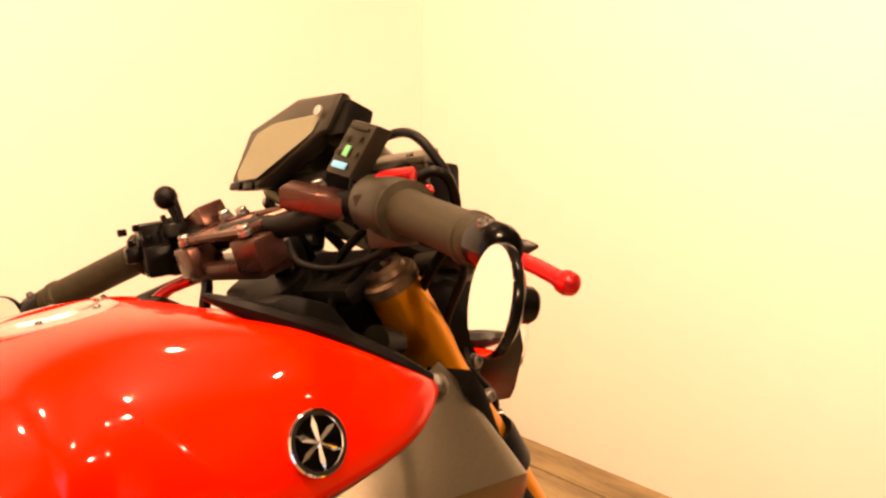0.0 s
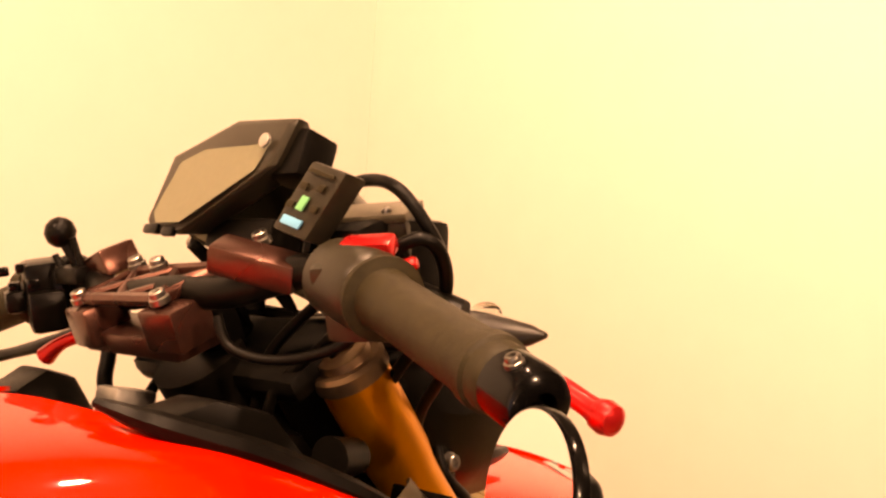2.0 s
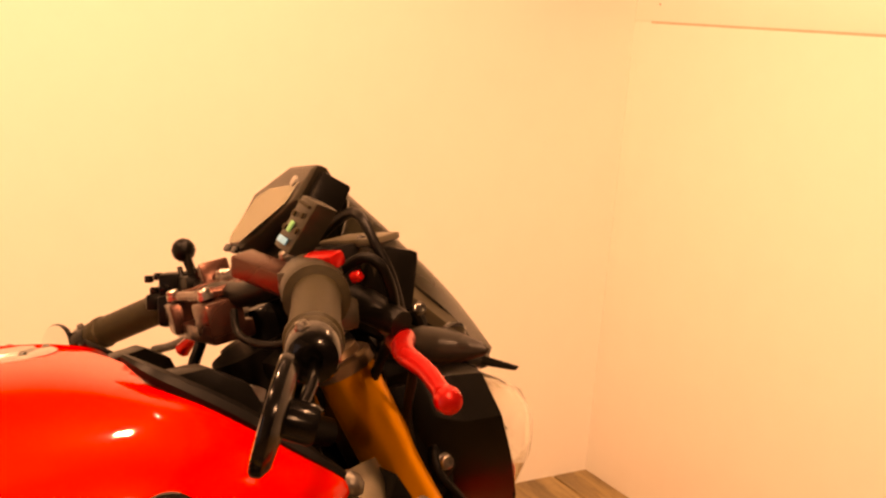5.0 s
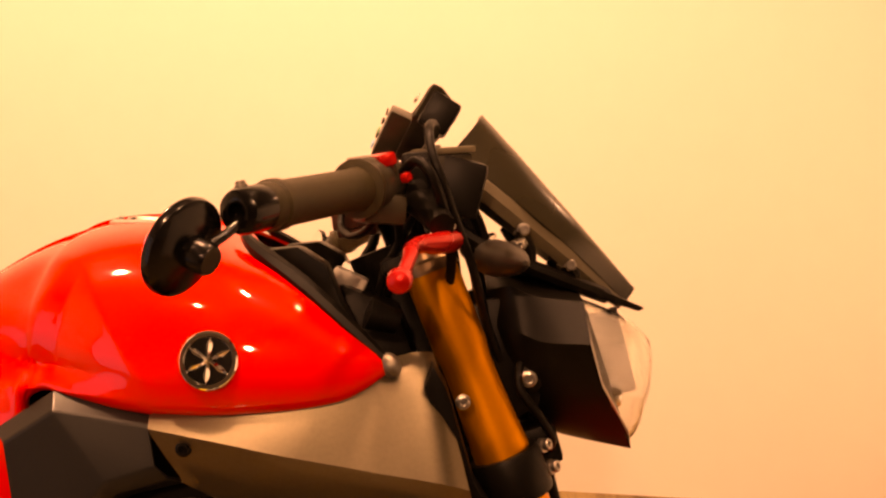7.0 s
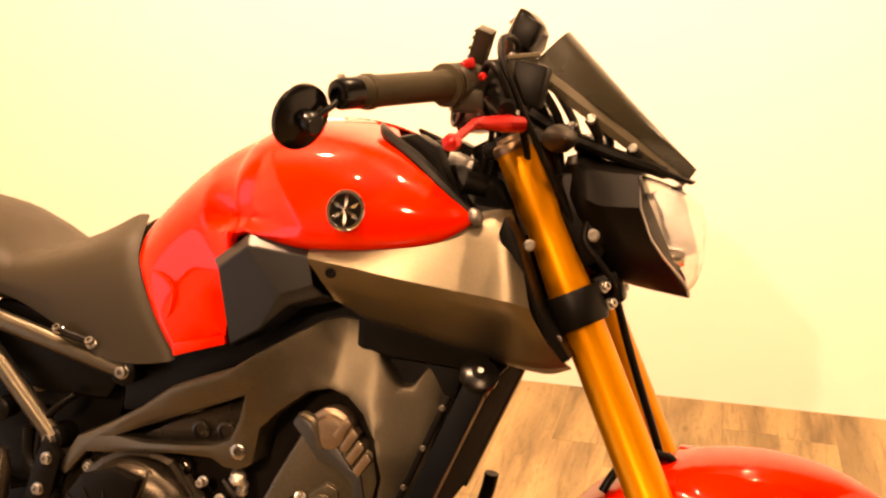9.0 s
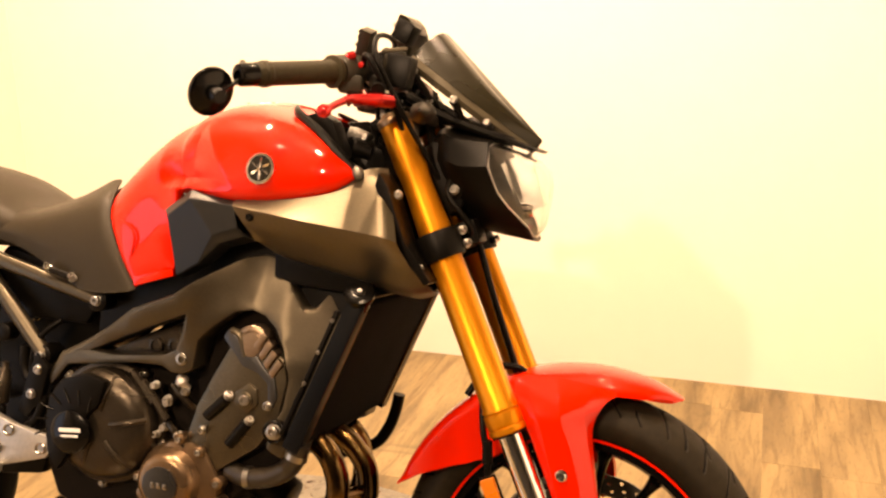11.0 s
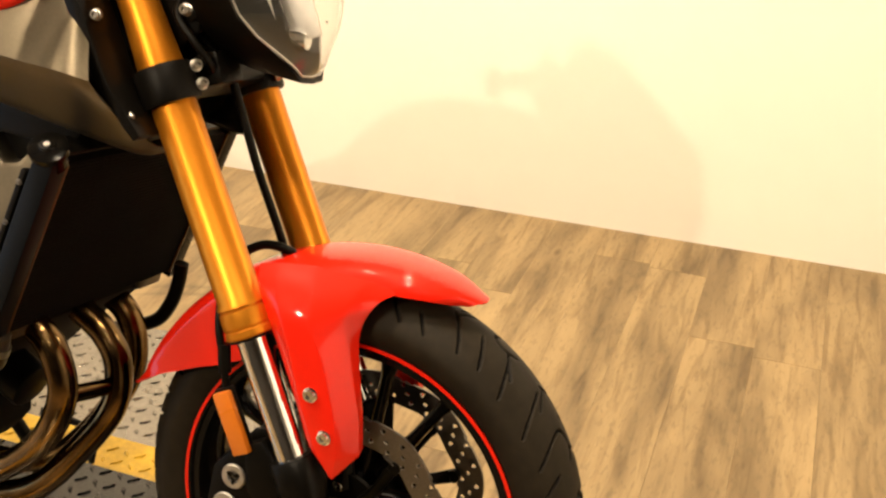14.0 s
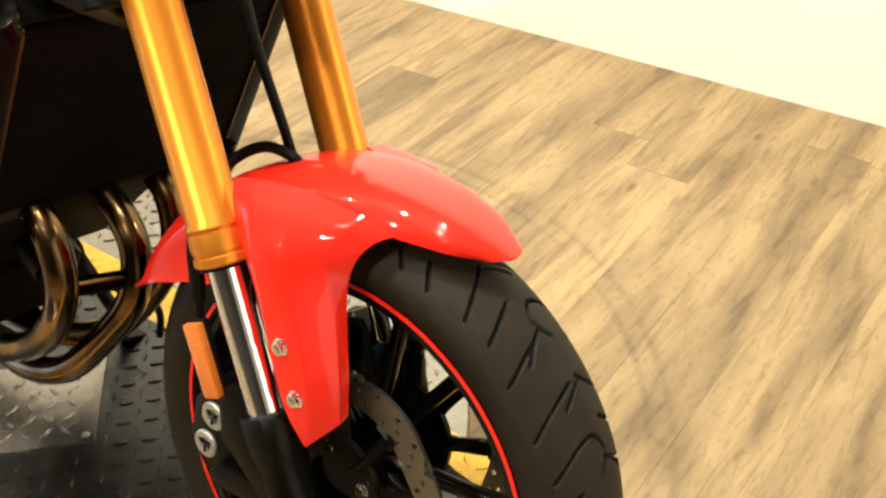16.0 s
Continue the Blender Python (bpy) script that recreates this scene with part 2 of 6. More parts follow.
def sheet(bm, rows, thick=0.0, smooth=0):
    """A skin over rows of points, thickened inwards."""
    tmp = bmesh.new()
    v = [[tmp.verts.new(p) for p in r] for r in rows]
    for a, b in zip(v, v[1:]):
        for i in range(len(a) - 1):
            tmp.faces.new((a[i], a[i + 1], b[i + 1], b[i]))
    bmesh.ops.remove_doubles(tmp, verts=tmp.verts, dist=1e-5)
    if smooth:
        bmesh.ops.subdivide_edges(tmp, edges=tmp.edges, cuts=smooth, smooth=1.0, use_grid_fill=True)
    bmesh.ops.recalc_face_normals(tmp, faces=tmp.faces)
    if thick:
        bmesh.ops.solidify(tmp, geom=tmp.faces[:], thickness=thick)
    return merge(bm, tmp)


def steady(pts, n):
    """Points on a smooth curve through pts that never overshoots them."""
    P = np.array([tuple(p) for p in pts], float)
    d = np.diff(P, axis=0)
    m = np.zeros_like(P)
    m[0], m[-1] = d[0], d[-1]
    a, b = d[:-1], d[1:]
    same = a * b > 0
    m[1:-1] = np.where(same, 2 * a * b / np.where(same, a + b, 1), 0)
    out = []
    for i in range(len(P) - 1):
        for u in np.arange(n) / n:
            out.append(Vector((2 * u ** 3 - 3 * u * u + 1) * P[i] + (u ** 3 - 2 * u * u + u) * m[i] + (3 * u * u - 2 * u ** 3) * P[i + 1] + (u ** 3 - u * u) * m[i + 1]))
    return out + [Vector(P[-1])]


def fine(rows, nu=4, nv=3, curve=spline):
    """Rows of points made finer by smooth curves both ways."""
    r1 = [spline(r, nv) for r in rows]
    cols = [curve([r[i] for r in r1], nu) for i in range(len(r1[0]))]
    return [[c[j] for c in cols] for j in range(len(cols[0]))]


def loft(bm, rings):
    """A closed body through rings of points."""
    tmp = bmesh.new()
    v = [[tmp.verts.new(p) for p in r] for r in rings]
    for a, b in zip(v, v[1:]):
        for i in range(len(a)):
            j = (i + 1) % len(a)
            tmp.faces.new((a[i], a[j], b[j], b[i]))
    tmp.faces.new(v[0])
    tmp.faces.new(v[-1][::-1])
    bmesh.ops.recalc_face_normals(tmp, faces=tmp.faces)
    return merge(bm, tmp)


def bolt(bm, c, axis=(0, -1, 0), r=0.006, h=0.005):
    """A socket head screw: head with a recess, and a washer."""
    lathe(bm, [(-0.004, r * 1.25), (0.0, r * 1.25), (0.0005, r), (h - 0.001, r), (h, r * 0.85), (h, r * 0.5), (h * 0.4, r * 0.45), (h * 0.4, 0)], c, axis, 14)
    return bm


# ---- the room ----
BACK, FRONT, LEFT, NEAR, TOP = 1.757, 1.351, -2.39, -4.4, 2.7


def slab(name, lo, hi, mat, label, cat, bevel=0.0):
    bm = bmesh.new()
    box(bm, [(a + b) / 2 for a, b in zip(lo, hi)], [b - a for a, b in zip(lo, hi)], bevel=bevel)
    return tagged(part(name, bm, mat), label, cat, kind="structure")


slab("wall_back", (LEFT, BACK, -0.01), (FRONT + 0.1, BACK + 0.1, TOP), WALLM, "plain cream white painted wall behind the motorcycle", "wall")
for lo, hi in (((NEAR - 0.1, -0.01), (WIN[0], TOP)), ((WIN[1], -0.01), (BACK + 0.1, TOP)), ((WIN[0], -0.01), (WIN[1], WIN[2])), ((WIN[0], WIN[3]), (WIN[1], TOP))):
    slab("wall_left", (LEFT - 0.1, lo[0], lo[1]), (LEFT, hi[0], hi[1]), WALLM, "plain cream white painted side wall round a door", "wall")
bm = bmesh.new()
WY, WZ = (WIN[0] + WIN[1]) / 2, (WIN[2] + WIN[3]) / 2
for cy, cz, sy, sz in ((WY, WIN[2] + 0.02, WIN[1] - WIN[0], 0.04), (WY, WIN[3] - 0.02, WIN[1] - WIN[0], 0.04), (WIN[0] + 0.02, WZ, 0.04, WIN[3] - WIN[2] - 0.08), (WIN[1] - 0.02, WZ, 0.04, WIN[3] - WIN[2] - 0.08)):
    box(bm, (LEFT - 0.015, cy, cz), (0.026, sy, sz), bevel=0.003)
tagged(part("door_1", bm, DARKWALL), "dark framed glazed shop door with cool daylight", "door", kind="structure")
# out of view; kept dark so little light bounces onto the bike
slab("wall_near", (LEFT, NEAR - 0.1, -0.01), (FRONT + 2.6, NEAR, TOP), DARKWALL, "unseen near wall, dark to cut bounced light", "wall")
slab("wall_far", (FRONT + 2.5, NEAR, -0.01), (FRONT + 2.6, BACK + 1.5, TOP), WALLM, "plain painted wall beyond the low partition", "wall")
slab("wall_beyond", (FRONT + 0.1, BACK + 1.4, -0.01), (FRONT + 2.5, BACK + 1.5, TOP), WALLM, "plain painted wall beyond the low partition", "wall")
# out of view too, its grey chosen to lower the fill from above
slab("ceiling", (LEFT - 0.1, NEAR - 0.1, TOP), (FRONT + 2.6, BACK + 1.5, TOP + 0.1), CEILM, "unseen ceiling, grey to cut bounced light", "ceiling")
slab("partition", (FRONT, -0.75, 0.0), (FRONT + 0.09, BACK, 1.4145), WALLM, "low white painted partition wall", "wall", 0.002)
slab("partition_cap", (FRONT, -0.75, 1.4205), (FRONT + 0.09, BACK, 1.517), WALLM, "upper board of the low white partition above a thin seam", "wall", 0.002)
# tan strip that paints the soft shadow line of the seam
slab("trim", (FRONT + 0.0015, -0.75, 1.4143), (FRONT + 0.085, BACK - 0.072, 1.4207), SEAM, "thin seam between partition boards, its soft shadow coloured tan", "trim")
slab("corner_bead", (FRONT + 0.001, BACK - 0.071, 1.4146), (FRONT + 0.085, BACK, 1.4204), WALLM, "plain painted corner bead of the partition", "trim")
slab("post", (FRONT + 1.17, 1.978, 0.0), (FRONT + 1.23, 2.018, 2.0), BROWNP, "brown post standing beyond the partition", "post")
slab("board", (FRONT + 1.24, 1.50, 1.3), (FRONT + 1.26, 1.974, 2.0), GREENB, "plain green board beyond the partition", "board")
part("nail", lathe(bmesh.new(), [(-0.002, 0.0028), (0.0008, 0.0028), (0.0014, 0.0016), (0.0014, 0)], (FRONT, 1.655, 1.468), (-1, 0, 0), 12), BROWNP, bpy.data.objects["partition_cap"], "small dark nail head")


def plank_mat():
    m = bpy.data.materials.new("wood_plank")
    m.use_nodes = True
    nt = m.node_tree
    b = nt.nodes["Principled BSDF"]
    geo, info = nt.nodes.new("ShaderNodeNewGeometry"), nt.nodes.new("ShaderNodeObjectInfo")
    off = nt.nodes.new("ShaderNodeVectorMath")
    off.operation = "MULTIPLY_ADD"
    comb = nt.nodes.new("ShaderNodeCombineXYZ")
    mul = nt.nodes.new("ShaderNodeMath")
    mul.operation, mul.inputs[1].default_value = "MULTIPLY", 37.0
    nt.links.new(info.outputs["Random"], mul.inputs[0])
    nt.links.new(mul.outputs[0], comb.inputs["X"])
    nt.links.new(mul.outputs[0], comb.inputs["Y"])
    nt.links.new(geo.outputs["Position"], off.inputs[0])
    off.inputs[1].default_value = (1, 1, 1)
    nt.links.new(comb.outputs[0], off.inputs[2])

    def noise_at(sx, sy, detail, dist=0.0):
        mp, n = nt.nodes.new("ShaderNodeMapping"), nt.nodes.new("ShaderNodeTexNoise")
        mp.inputs["Scale"].default_value = (sx, sy, 1)
        n.inputs["Scale"].default_value, n.inputs["Detail"].default_value, n.inputs["Distortion"].default_value = 1.0, detail, dist
        nt.links.new(off.outputs[0], mp.inputs["Vector"])
        nt.links.new(mp.outputs[0], n.inputs["Vector"])
        return n.outputs["Fac"]

    broad, streak, fibre, fleck = noise_at(9, 2.0, 5, 0.4), noise_at(38, 4.5, 6, 0.9), noise_at(260, 12, 4), noise_at(120, 34, 3, 0.5)

    def mix(kind, a, b2, fac):
        x = nt.nodes.new("ShaderNodeMix")
        x.data_type, x.blend_type = "RGBA", kind
        for sock, v in (("A", a), ("B", b2), ("Factor", fac)):
            if isinstance(v, (tuple, float, int)):
                x.inputs[sock].default_value = v
            else:
                nt.links.new(v, x.inputs[sock])
        return x.outputs["Result"]

    r1 = nt.nodes.new("ShaderNodeValToRGB")
    r1.color_ramp.elements[0].position, r1.color_ramp.elements[0].color = 0.34, (0.180, 0.122, 0.057, 1)
    r1.color_ramp.elements[1].position, r1.color_ramp.elements[1].color = 0.60, (0.345, 0.243, 0.118, 1)
    nt.links.new(broad, r1.inputs[0])
    r2 = nt.nodes.new("ShaderNodeValToRGB")
    r2.color_ramp.elements[0].position, r2.color_ramp.elements[0].color = 0.33, (0.46, 0.41, 0.34, 1)
    r2.color_ramp.elements[1].position, r2.color_ramp.elements[1].color = 0.52, (1, 1, 1, 1)
    nt.links.new(streak, r2.inputs[0])
    r3 = nt.nodes.new("ShaderNodeMapRange")
    r3.inputs["To Min"].default_value, r3.inputs["To Max"].default_value = 0.90, 1.10
    nt.links.new(fibre, r3.inputs["Value"])
    tone = nt.nodes.new("ShaderNodeMapRange")
    tone.inputs["To Min"].default_value, tone.inputs["To Max"].default_value = 0.92, 1.08
    nt.links.new(info.outputs["Random"], tone.inputs["Value"])
    c = mix("MULTIPLY", r1.outputs[0], r2.outputs[0], 0.6)
    r4 = nt.nodes.new("ShaderNodeMapRange")
    r4.inputs["From Min"].default_value, r4.inputs["From Max"].default_value = 0.34, 0.46
    r4.inputs["To Min"].default_value, r4.inputs["To Max"].default_value = 0.74, 1.0
    nt.links.new(fleck, r4.inputs["Value"])
    c = mix("MULTIPLY", c, r4.outputs["Result"], 0.7)
    c = mix("MULTIPLY", c, r3.outputs["Result"], 1.0)
    c = mix("MULTIPLY", c, tone.outputs["Result"], 1.0)
    # knots
    mp, vo = nt.nodes.new("ShaderNodeMapping"), nt.nodes.new("ShaderNodeTexVoronoi")
    mp.inputs["Scale"].default_value = (8.0, 3.4, 1)
    vo.inputs["Scale"].default_value = 1.0
    nt.links.new(off.outputs[0], mp.inputs["Vector"])
    nt.links.new(mp.outputs[0], vo.inputs["Vector"])
    kr = nt.nodes.new("ShaderNodeValToRGB")
    kr.color_ramp.elements[0].position, kr.color_ramp.elements[0].color = 0.03, (0.35, 0.27, 0.2, 1)
    kr.color_ramp.elements[1].position, kr.color_ramp.elements[1].color = 0.10, (1, 1, 1, 1)
    nt.links.new(vo.outputs["Distance"], kr.inputs[0])
    c = mix("MULTIPLY", c, kr.outputs[0], 0.8)
    # arcs scuffed by a tyre
    gap = nt.nodes.new("ShaderNodeVectorMath")
    gap.operation, gap.inputs[1].default_value = "DISTANCE", (-0.6306, 0.1697, 0)
    nt.links.new(geo.outputs["Position"], gap.inputs[0])
    wave = nt.nodes.new("ShaderNodeValToRGB")
    ends = wave.color_ramp.elements
    ends[0].position, ends[1].position = 0.860, 0.934
    ends[0].color = ends[1].color = (1, 1, 1, 1)
    for p, v in ((0.871, 0.66), (0.884, 0.93), (0.899, 0.92), (0.909, 0.62), (0.919, 0.88)):
        ends.new(p).color = (v, v, v, 1)
    nt.links.new(gap.outputs["Value"], wave.inputs[0])
    worn = nt.nodes.new("ShaderNodeTexNoise")
    worn.inputs["Scale"].default_value, worn.inputs["Detail"].default_value = 5.0, 5
    nt.links.new(geo.outputs["Position"], worn.inputs["Vector"])
    keep = nt.nodes.new("ShaderNodeMapRange")
    keep.inputs["From Min"].default_value, keep.inputs["From Max"].default_value = 0.34, 0.56
    nt.links.new(worn.outputs["Fac"], keep.inputs["Value"])
    c = mix("MULTIPLY", c, wave.outputs[0], keep.outputs["Result"])
    nt.links.new(c, b.inputs["Base Color"])
    rg = nt.nodes.new("ShaderNodeMapRange")
    rg.inputs["To Min"].default_value, rg.inputs["To Max"].default_value = 0.34, 0.56
    nt.links.new(broad, rg.inputs["Value"])
    nt.links.new(rg.outputs["Result"], b.inputs["Roughness"])
    bp = nt.nodes.new("ShaderNodeBump")
    bp.inputs["Strength"].default_value, bp.inputs["Distance"].default_value = 0.25, 0.001
    nt.links.new(fibre, bp.inputs["Height"])
    nt.links.new(bp.outputs["Normal"], b.inputs["Normal"])
    return m


WOOD = plank_mat()
floor = slab("floor", (LEFT, NEAR, -0.1), (FRONT + 2.5, BACK + 1.4, -0.006), WOOD, "tan wood-look plank floor with grey streaks and knots", "floor")


# ---- turntable platform ----
DECK = 0.0876


def lugs(bm, inside, x0, x1, y0, y1, z, pitch=0.030, length=0.026, angle=0.0):
    """Raised lozenge lugs in the basket order of tread plate."""
    base = [(-0.5, 0), (0, -0.17), (0.5, 0), (0, 0.17)]
    c0, s0 = math.cos(radians(angle)), math.sin(radians(angle))
    i = 0
    ny, nx = int((y1 - y0) / pitch) + 1, int((x1 - x0) / pitch) + 1
    for a in range(nx):
        for b in range(ny):
            x, y = x0 + a * pitch, y0 + b * pitch
            px_, py_ = x * c0 - y * s0, x * s0 + y * c0
            if not inside(px_, py_):
                continue
            turn = radians(45 if (a + b) % 2 else -45) + radians(angle)
            c, s = math.cos(turn), math.sin(turn)
            low, top = [], []
            for u, w in base:
                u, w = u * length, w * length
                low.append(bm.verts.new((px_ + u * c - w * s, py_ + u * s + w * c, z)))
                u, w = u * 0.70, w * 0.40
                top.append(bm.verts.new((px_ + u * c - w * s, py_ + u * s + w * c, z + 0.0034)))
            for k in range(4):
                bm.faces.new((low[k], low[(k + 1) % 4], top[(k + 1) % 4], top[k]))
            bm.faces.new(top)
    return bm


turntable = new("turntable")
turntable.location = (0, 0, 0)
tagged(turntable, "low tread plate turntable with black deck and yellow edges", "platform")
TC, TR = (-0.70, 0.0), 0.735
bm = lathe(bmesh.new(), [(0.0, TR), (DECK - 0.014, TR), (DECK - 0.010, TR - 0.003), (DECK - 0.010, 0)], (TC[0], TC[1], 0), (0, 0, 1), 96)
part("disc", bm, SILVERTREAD, turntable, "round aluminium tread plate disc")
bm = lugs(bmesh.new(), lambda x, y: (x - TC[0]) ** 2 + (y - TC[1]) ** 2 < (TR - 0.02) ** 2 and abs(y) > 0.375, -1.45, 0.1, -0.74, 0.74, DECK - 0.0105)
tagged(part("disc_lug", bm, SILVERTREAD, turntable), kind="stuff")
bm = box(bmesh.new(), (-0.74, 0, DECK / 2), (2.06, 0.56, DECK), bevel=0.002)
part("deck", bm, BLACKTREAD, turntable, "black tread plate deck")
PC, PS = (-0.662, 0.040), 0.0955


def in_panel(x, y, s):
    u, v = (x - PC[0] + y - PC[1]) / math.sqrt(2), (x - PC[0] - y + PC[1]) / math.sqrt(2)
    return abs(u) < s and abs(v) < s


bm = lugs(bmesh.new(), lambda x, y: abs(y) < 0.272 and not in_panel(x, y, PS + 0.012), -1.75, 0.28, -0.27, 0.28, DECK - 0.0005)
tagged(part("deck_lug", bm, BLACKTREAD, turntable), kind="stuff")
for sgn in (1, -1):
    bm = box(bmesh.new(), (-0.74, sgn * 0.3225, DECK / 2 - 0.001), (2.06, 0.083, DECK - 0.002), bevel=0.002)
    part("edge_strip", bm, YELLOWTREAD, turntable, "yellow painted tread plate edge")
    bm = lugs(bmesh.new(), lambda x, y: 0.288 < sgn * y < 0.358, -1.75, 0.28, -0.36, 0.36, DECK - 0.0025)
    tagged(part("edge_lug", bm, YELLOWTREAD, turntable), kind="stuff")
bm = box(bmesh.new(), (PC[0], PC[1], DECK + 0.0015), (PS * 2, PS * 2, 0.004), (0, 0, 45), 0.0008)
panel = part("cover_panel", bm, SILVERTREAD, turntable, "square aluminium cover panel with corner screws")
bm = lugs(bmesh.new(), lambda x, y: in_panel(x, y, PS - 0.016), -0.9, 0.4, -0.5, 0.9, DECK + 0.003, angle=45)
tagged(part("panel_lug", bm, SILVERTREAD, turntable), kind="stuff")
for u, v in ((1, 1), (1, -1), (-1, 1), (-1, -1)):
    c, s = (u + v) / math.sqrt(2) * (PS - 0.014), (u - v) / math.sqrt(2) * (PS - 0.014)
    part("screw", bolt(bmesh.new(), (PC[0] + c, PC[1] + s, DECK + 0.0035), (0, 0, 1), 0.005, 0.003), STEEL, panel)


# ---- the motorcycle: x ahead from the front axle, y to its left, z up from its wheels ----
bike = new("motorcycle")
bike.matrix_world = pose(0.021, 0.0005, 0.0893, -13.5, 0, 0)
tagged(bike, "red naked motorcycle with gold forks leaning on a turntable", "motorcycle")
RAKE = radians(25)
UPF = Vector((-math.sin(RAKE), 0, math.cos(RAKE)))
AXLE = Vector((0, 0, 0.30))


def on_fork(s, y=0.0):
    """A point s metres up the fork line from the axle."""
    p = AXLE + UPF * s
    return Vector((p.x, y, p.z))


# -- front wheel --
# grooves of one side within a cell: way back along the tread, way from the crown, in metres
SIPES = [(0.000, [(0.000, 0.012), (0.012, 0.034), (0.034, 0.060)]), (0.036, [(0.036, 0.008), (0.050, 0.030), (0.066, 0.048), (0.084, 0.062)]),
         (0.074, [(0.096, -0.004), (0.080, 0.001), (0.072, 0.010), (0.078, 0.026), (0.092, 0.042), (0.112, 0.058)]), (0.074, [(0.096, -0.004), (0.112, -0.001), (0.126, 0.006)]), (0.074, [(0.108, -0.002), (0.122, -0.018), (0.144, -0.034)]),
         (0.106, [(0.106, 0.036), (0.118, 0.048), (0.132, 0.060)]), (0.130, [(0.130, 0.006), (0.144, 0.018), (0.162, 0.038), (0.178, 0.056)]), (0.130, [(0.135, 0.010), (0.148, -0.008), (0.162, -0.022)]),
         (0.162, [(0.162, 0.014), (0.176, 0.032), (0.194, 0.054)])]


def tyre_mesh(R=0.30, half=0.060, nu=1799, nv=150):
    prof = spline([(-0.043, 0.224, 0), (-0.0545, 0.239, 0), (-half, 0.258, 0), (-0.0525, 0.276, 0), (-0.034, 0.2915, 0), (0, R, 0), (0.034, 0.2915, 0), (0.0525, 0.276, 0), (half, 0.258, 0), (0.0545, 0.239, 0), (0.043, 0.224, 0)], 12)
    pts = np.array([(p.x, p.y) for p in prof])
    seglen = np.r_[0, np.cumsum(np.hypot(*np.diff(pts, axis=0).T))]
    v = np.linspace(0, seglen[-1], nv + 1)
    yy, rr = np.interp(v, seglen, pts[:, 0]), np.interp(v, seglen, pts[:, 1])
    arc = v - seglen[-1] / 2
    th = np.arange(nu) * math.tau / nu
    cells = 7
    cell = math.tau * R / cells
    step = nu // cells
    near = np.full((nu, nv + 1), 1.0)
    s = (np.arange(3 * step) - step) * math.tau * R / nu
    one = np.full((3 * step, nv + 1), 1.0)
    for side, shift in ((-1, 0.0), (1, 0.5)):
        for root, ln in SIPES:
            fine_line = spline([(cell - root * 1.4 - (a - root) * 0.7 - shift * cell, side * b, 0) for a, b in ln], 5)
            for p, q in zip(fine_line, fine_line[1:]):
                d = q - p
                t = np.clip(((s[:, None] - p.x) * d.x + (arc[None, :] - p.y) * d.y) / max(d.length_squared, 1e-12), 0, 1)
                one = np.minimum(one, np.hypot(s[:, None] - p.x - t * d.x, arc[None, :] - p.y - t * d.y))
    for k in range(cells):
        idx = (np.arange(3 * step) - step + k * step) % nu
        near[idx] = np.minimum(near[idx], one)
    depth = np.clip((0.0024 - near) / 0.0009, 0, 1) * 0.0040
    r = rr[None, :] - depth
    co = np.stack([r * np.cos(th)[:, None], np.broadcast_to(yy[None, :], r.shape), r * np.sin(th)[:, None]], -1).reshape(-1, 3) + np.array((0, 0, 0.30))
    n = nv + 1
    i, j = np.meshgrid(np.arange(nu), np.arange(nv), indexing="ij")
    i2 = (i + 1) % nu
    fs = np.stack([i * n + j, i * n + j + 1, i2 * n + j + 1, i2 * n + j], -1).reshape(-1, 4)
    me = bpy.data.meshes.new("tyre")
    me.from_pydata(co.tolist(), [], fs.tolist())
    me.polygons.foreach_set("use_smooth", [True] * len(fs))
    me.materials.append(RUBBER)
    me.materials.append(SHADE_RUBBER)
    # groove floors take the darker rubber as painted shade
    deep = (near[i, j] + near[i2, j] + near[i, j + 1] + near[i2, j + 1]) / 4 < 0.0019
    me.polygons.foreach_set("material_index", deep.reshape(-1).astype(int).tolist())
    return me


bm = lathe(bmesh.new(), [(-0.046, 0.222), (-0.046, 0.214), (-0.030, 0.206), (0.030, 0.206), (0.046, 0.214), (0.046, 0.222), (0.050, 0.224), (0.050, 0.233), (0.042, 0.236), (0.040, 0.222), (-0.040, 0.222), (-0.042, 0.236), (-0.050, 0.233), (-0.050, 0.224)], AXLE, (0, 1, 0), 96, closed=True)
wheel = part("front_wheel", bm, GLOSSB, bike, "black alloy front wheel with a red rim stripe")
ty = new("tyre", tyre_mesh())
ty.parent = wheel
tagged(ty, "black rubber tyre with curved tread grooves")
for sgn in (-1, 1):
    bm = lathe(bmesh.new(), [(0, 0.2268), (0.0015, 0.2268), (0.0015, 0.2310), (0, 0.2310)], AXLE + Vector((0, sgn * 0.0508 - (0.0015 if sgn < 0 else 0), 0)), (0, 1, 0), 96, closed=True)
    part("rim_stripe", bm, RED, wheel, "thin red rim stripe")
bm = lathe(bmesh.new(), [(-0.055, 0.018), (-0.055, 0.040), (-0.030, 0.046), (-0.012, 0.032), (0.012, 0.032), (0.030, 0.046), (0.055, 0.040), (0.055, 0.018)], AXLE, (0, 1, 0), 40)
part("hub", bm, GLOSSB, wheel)


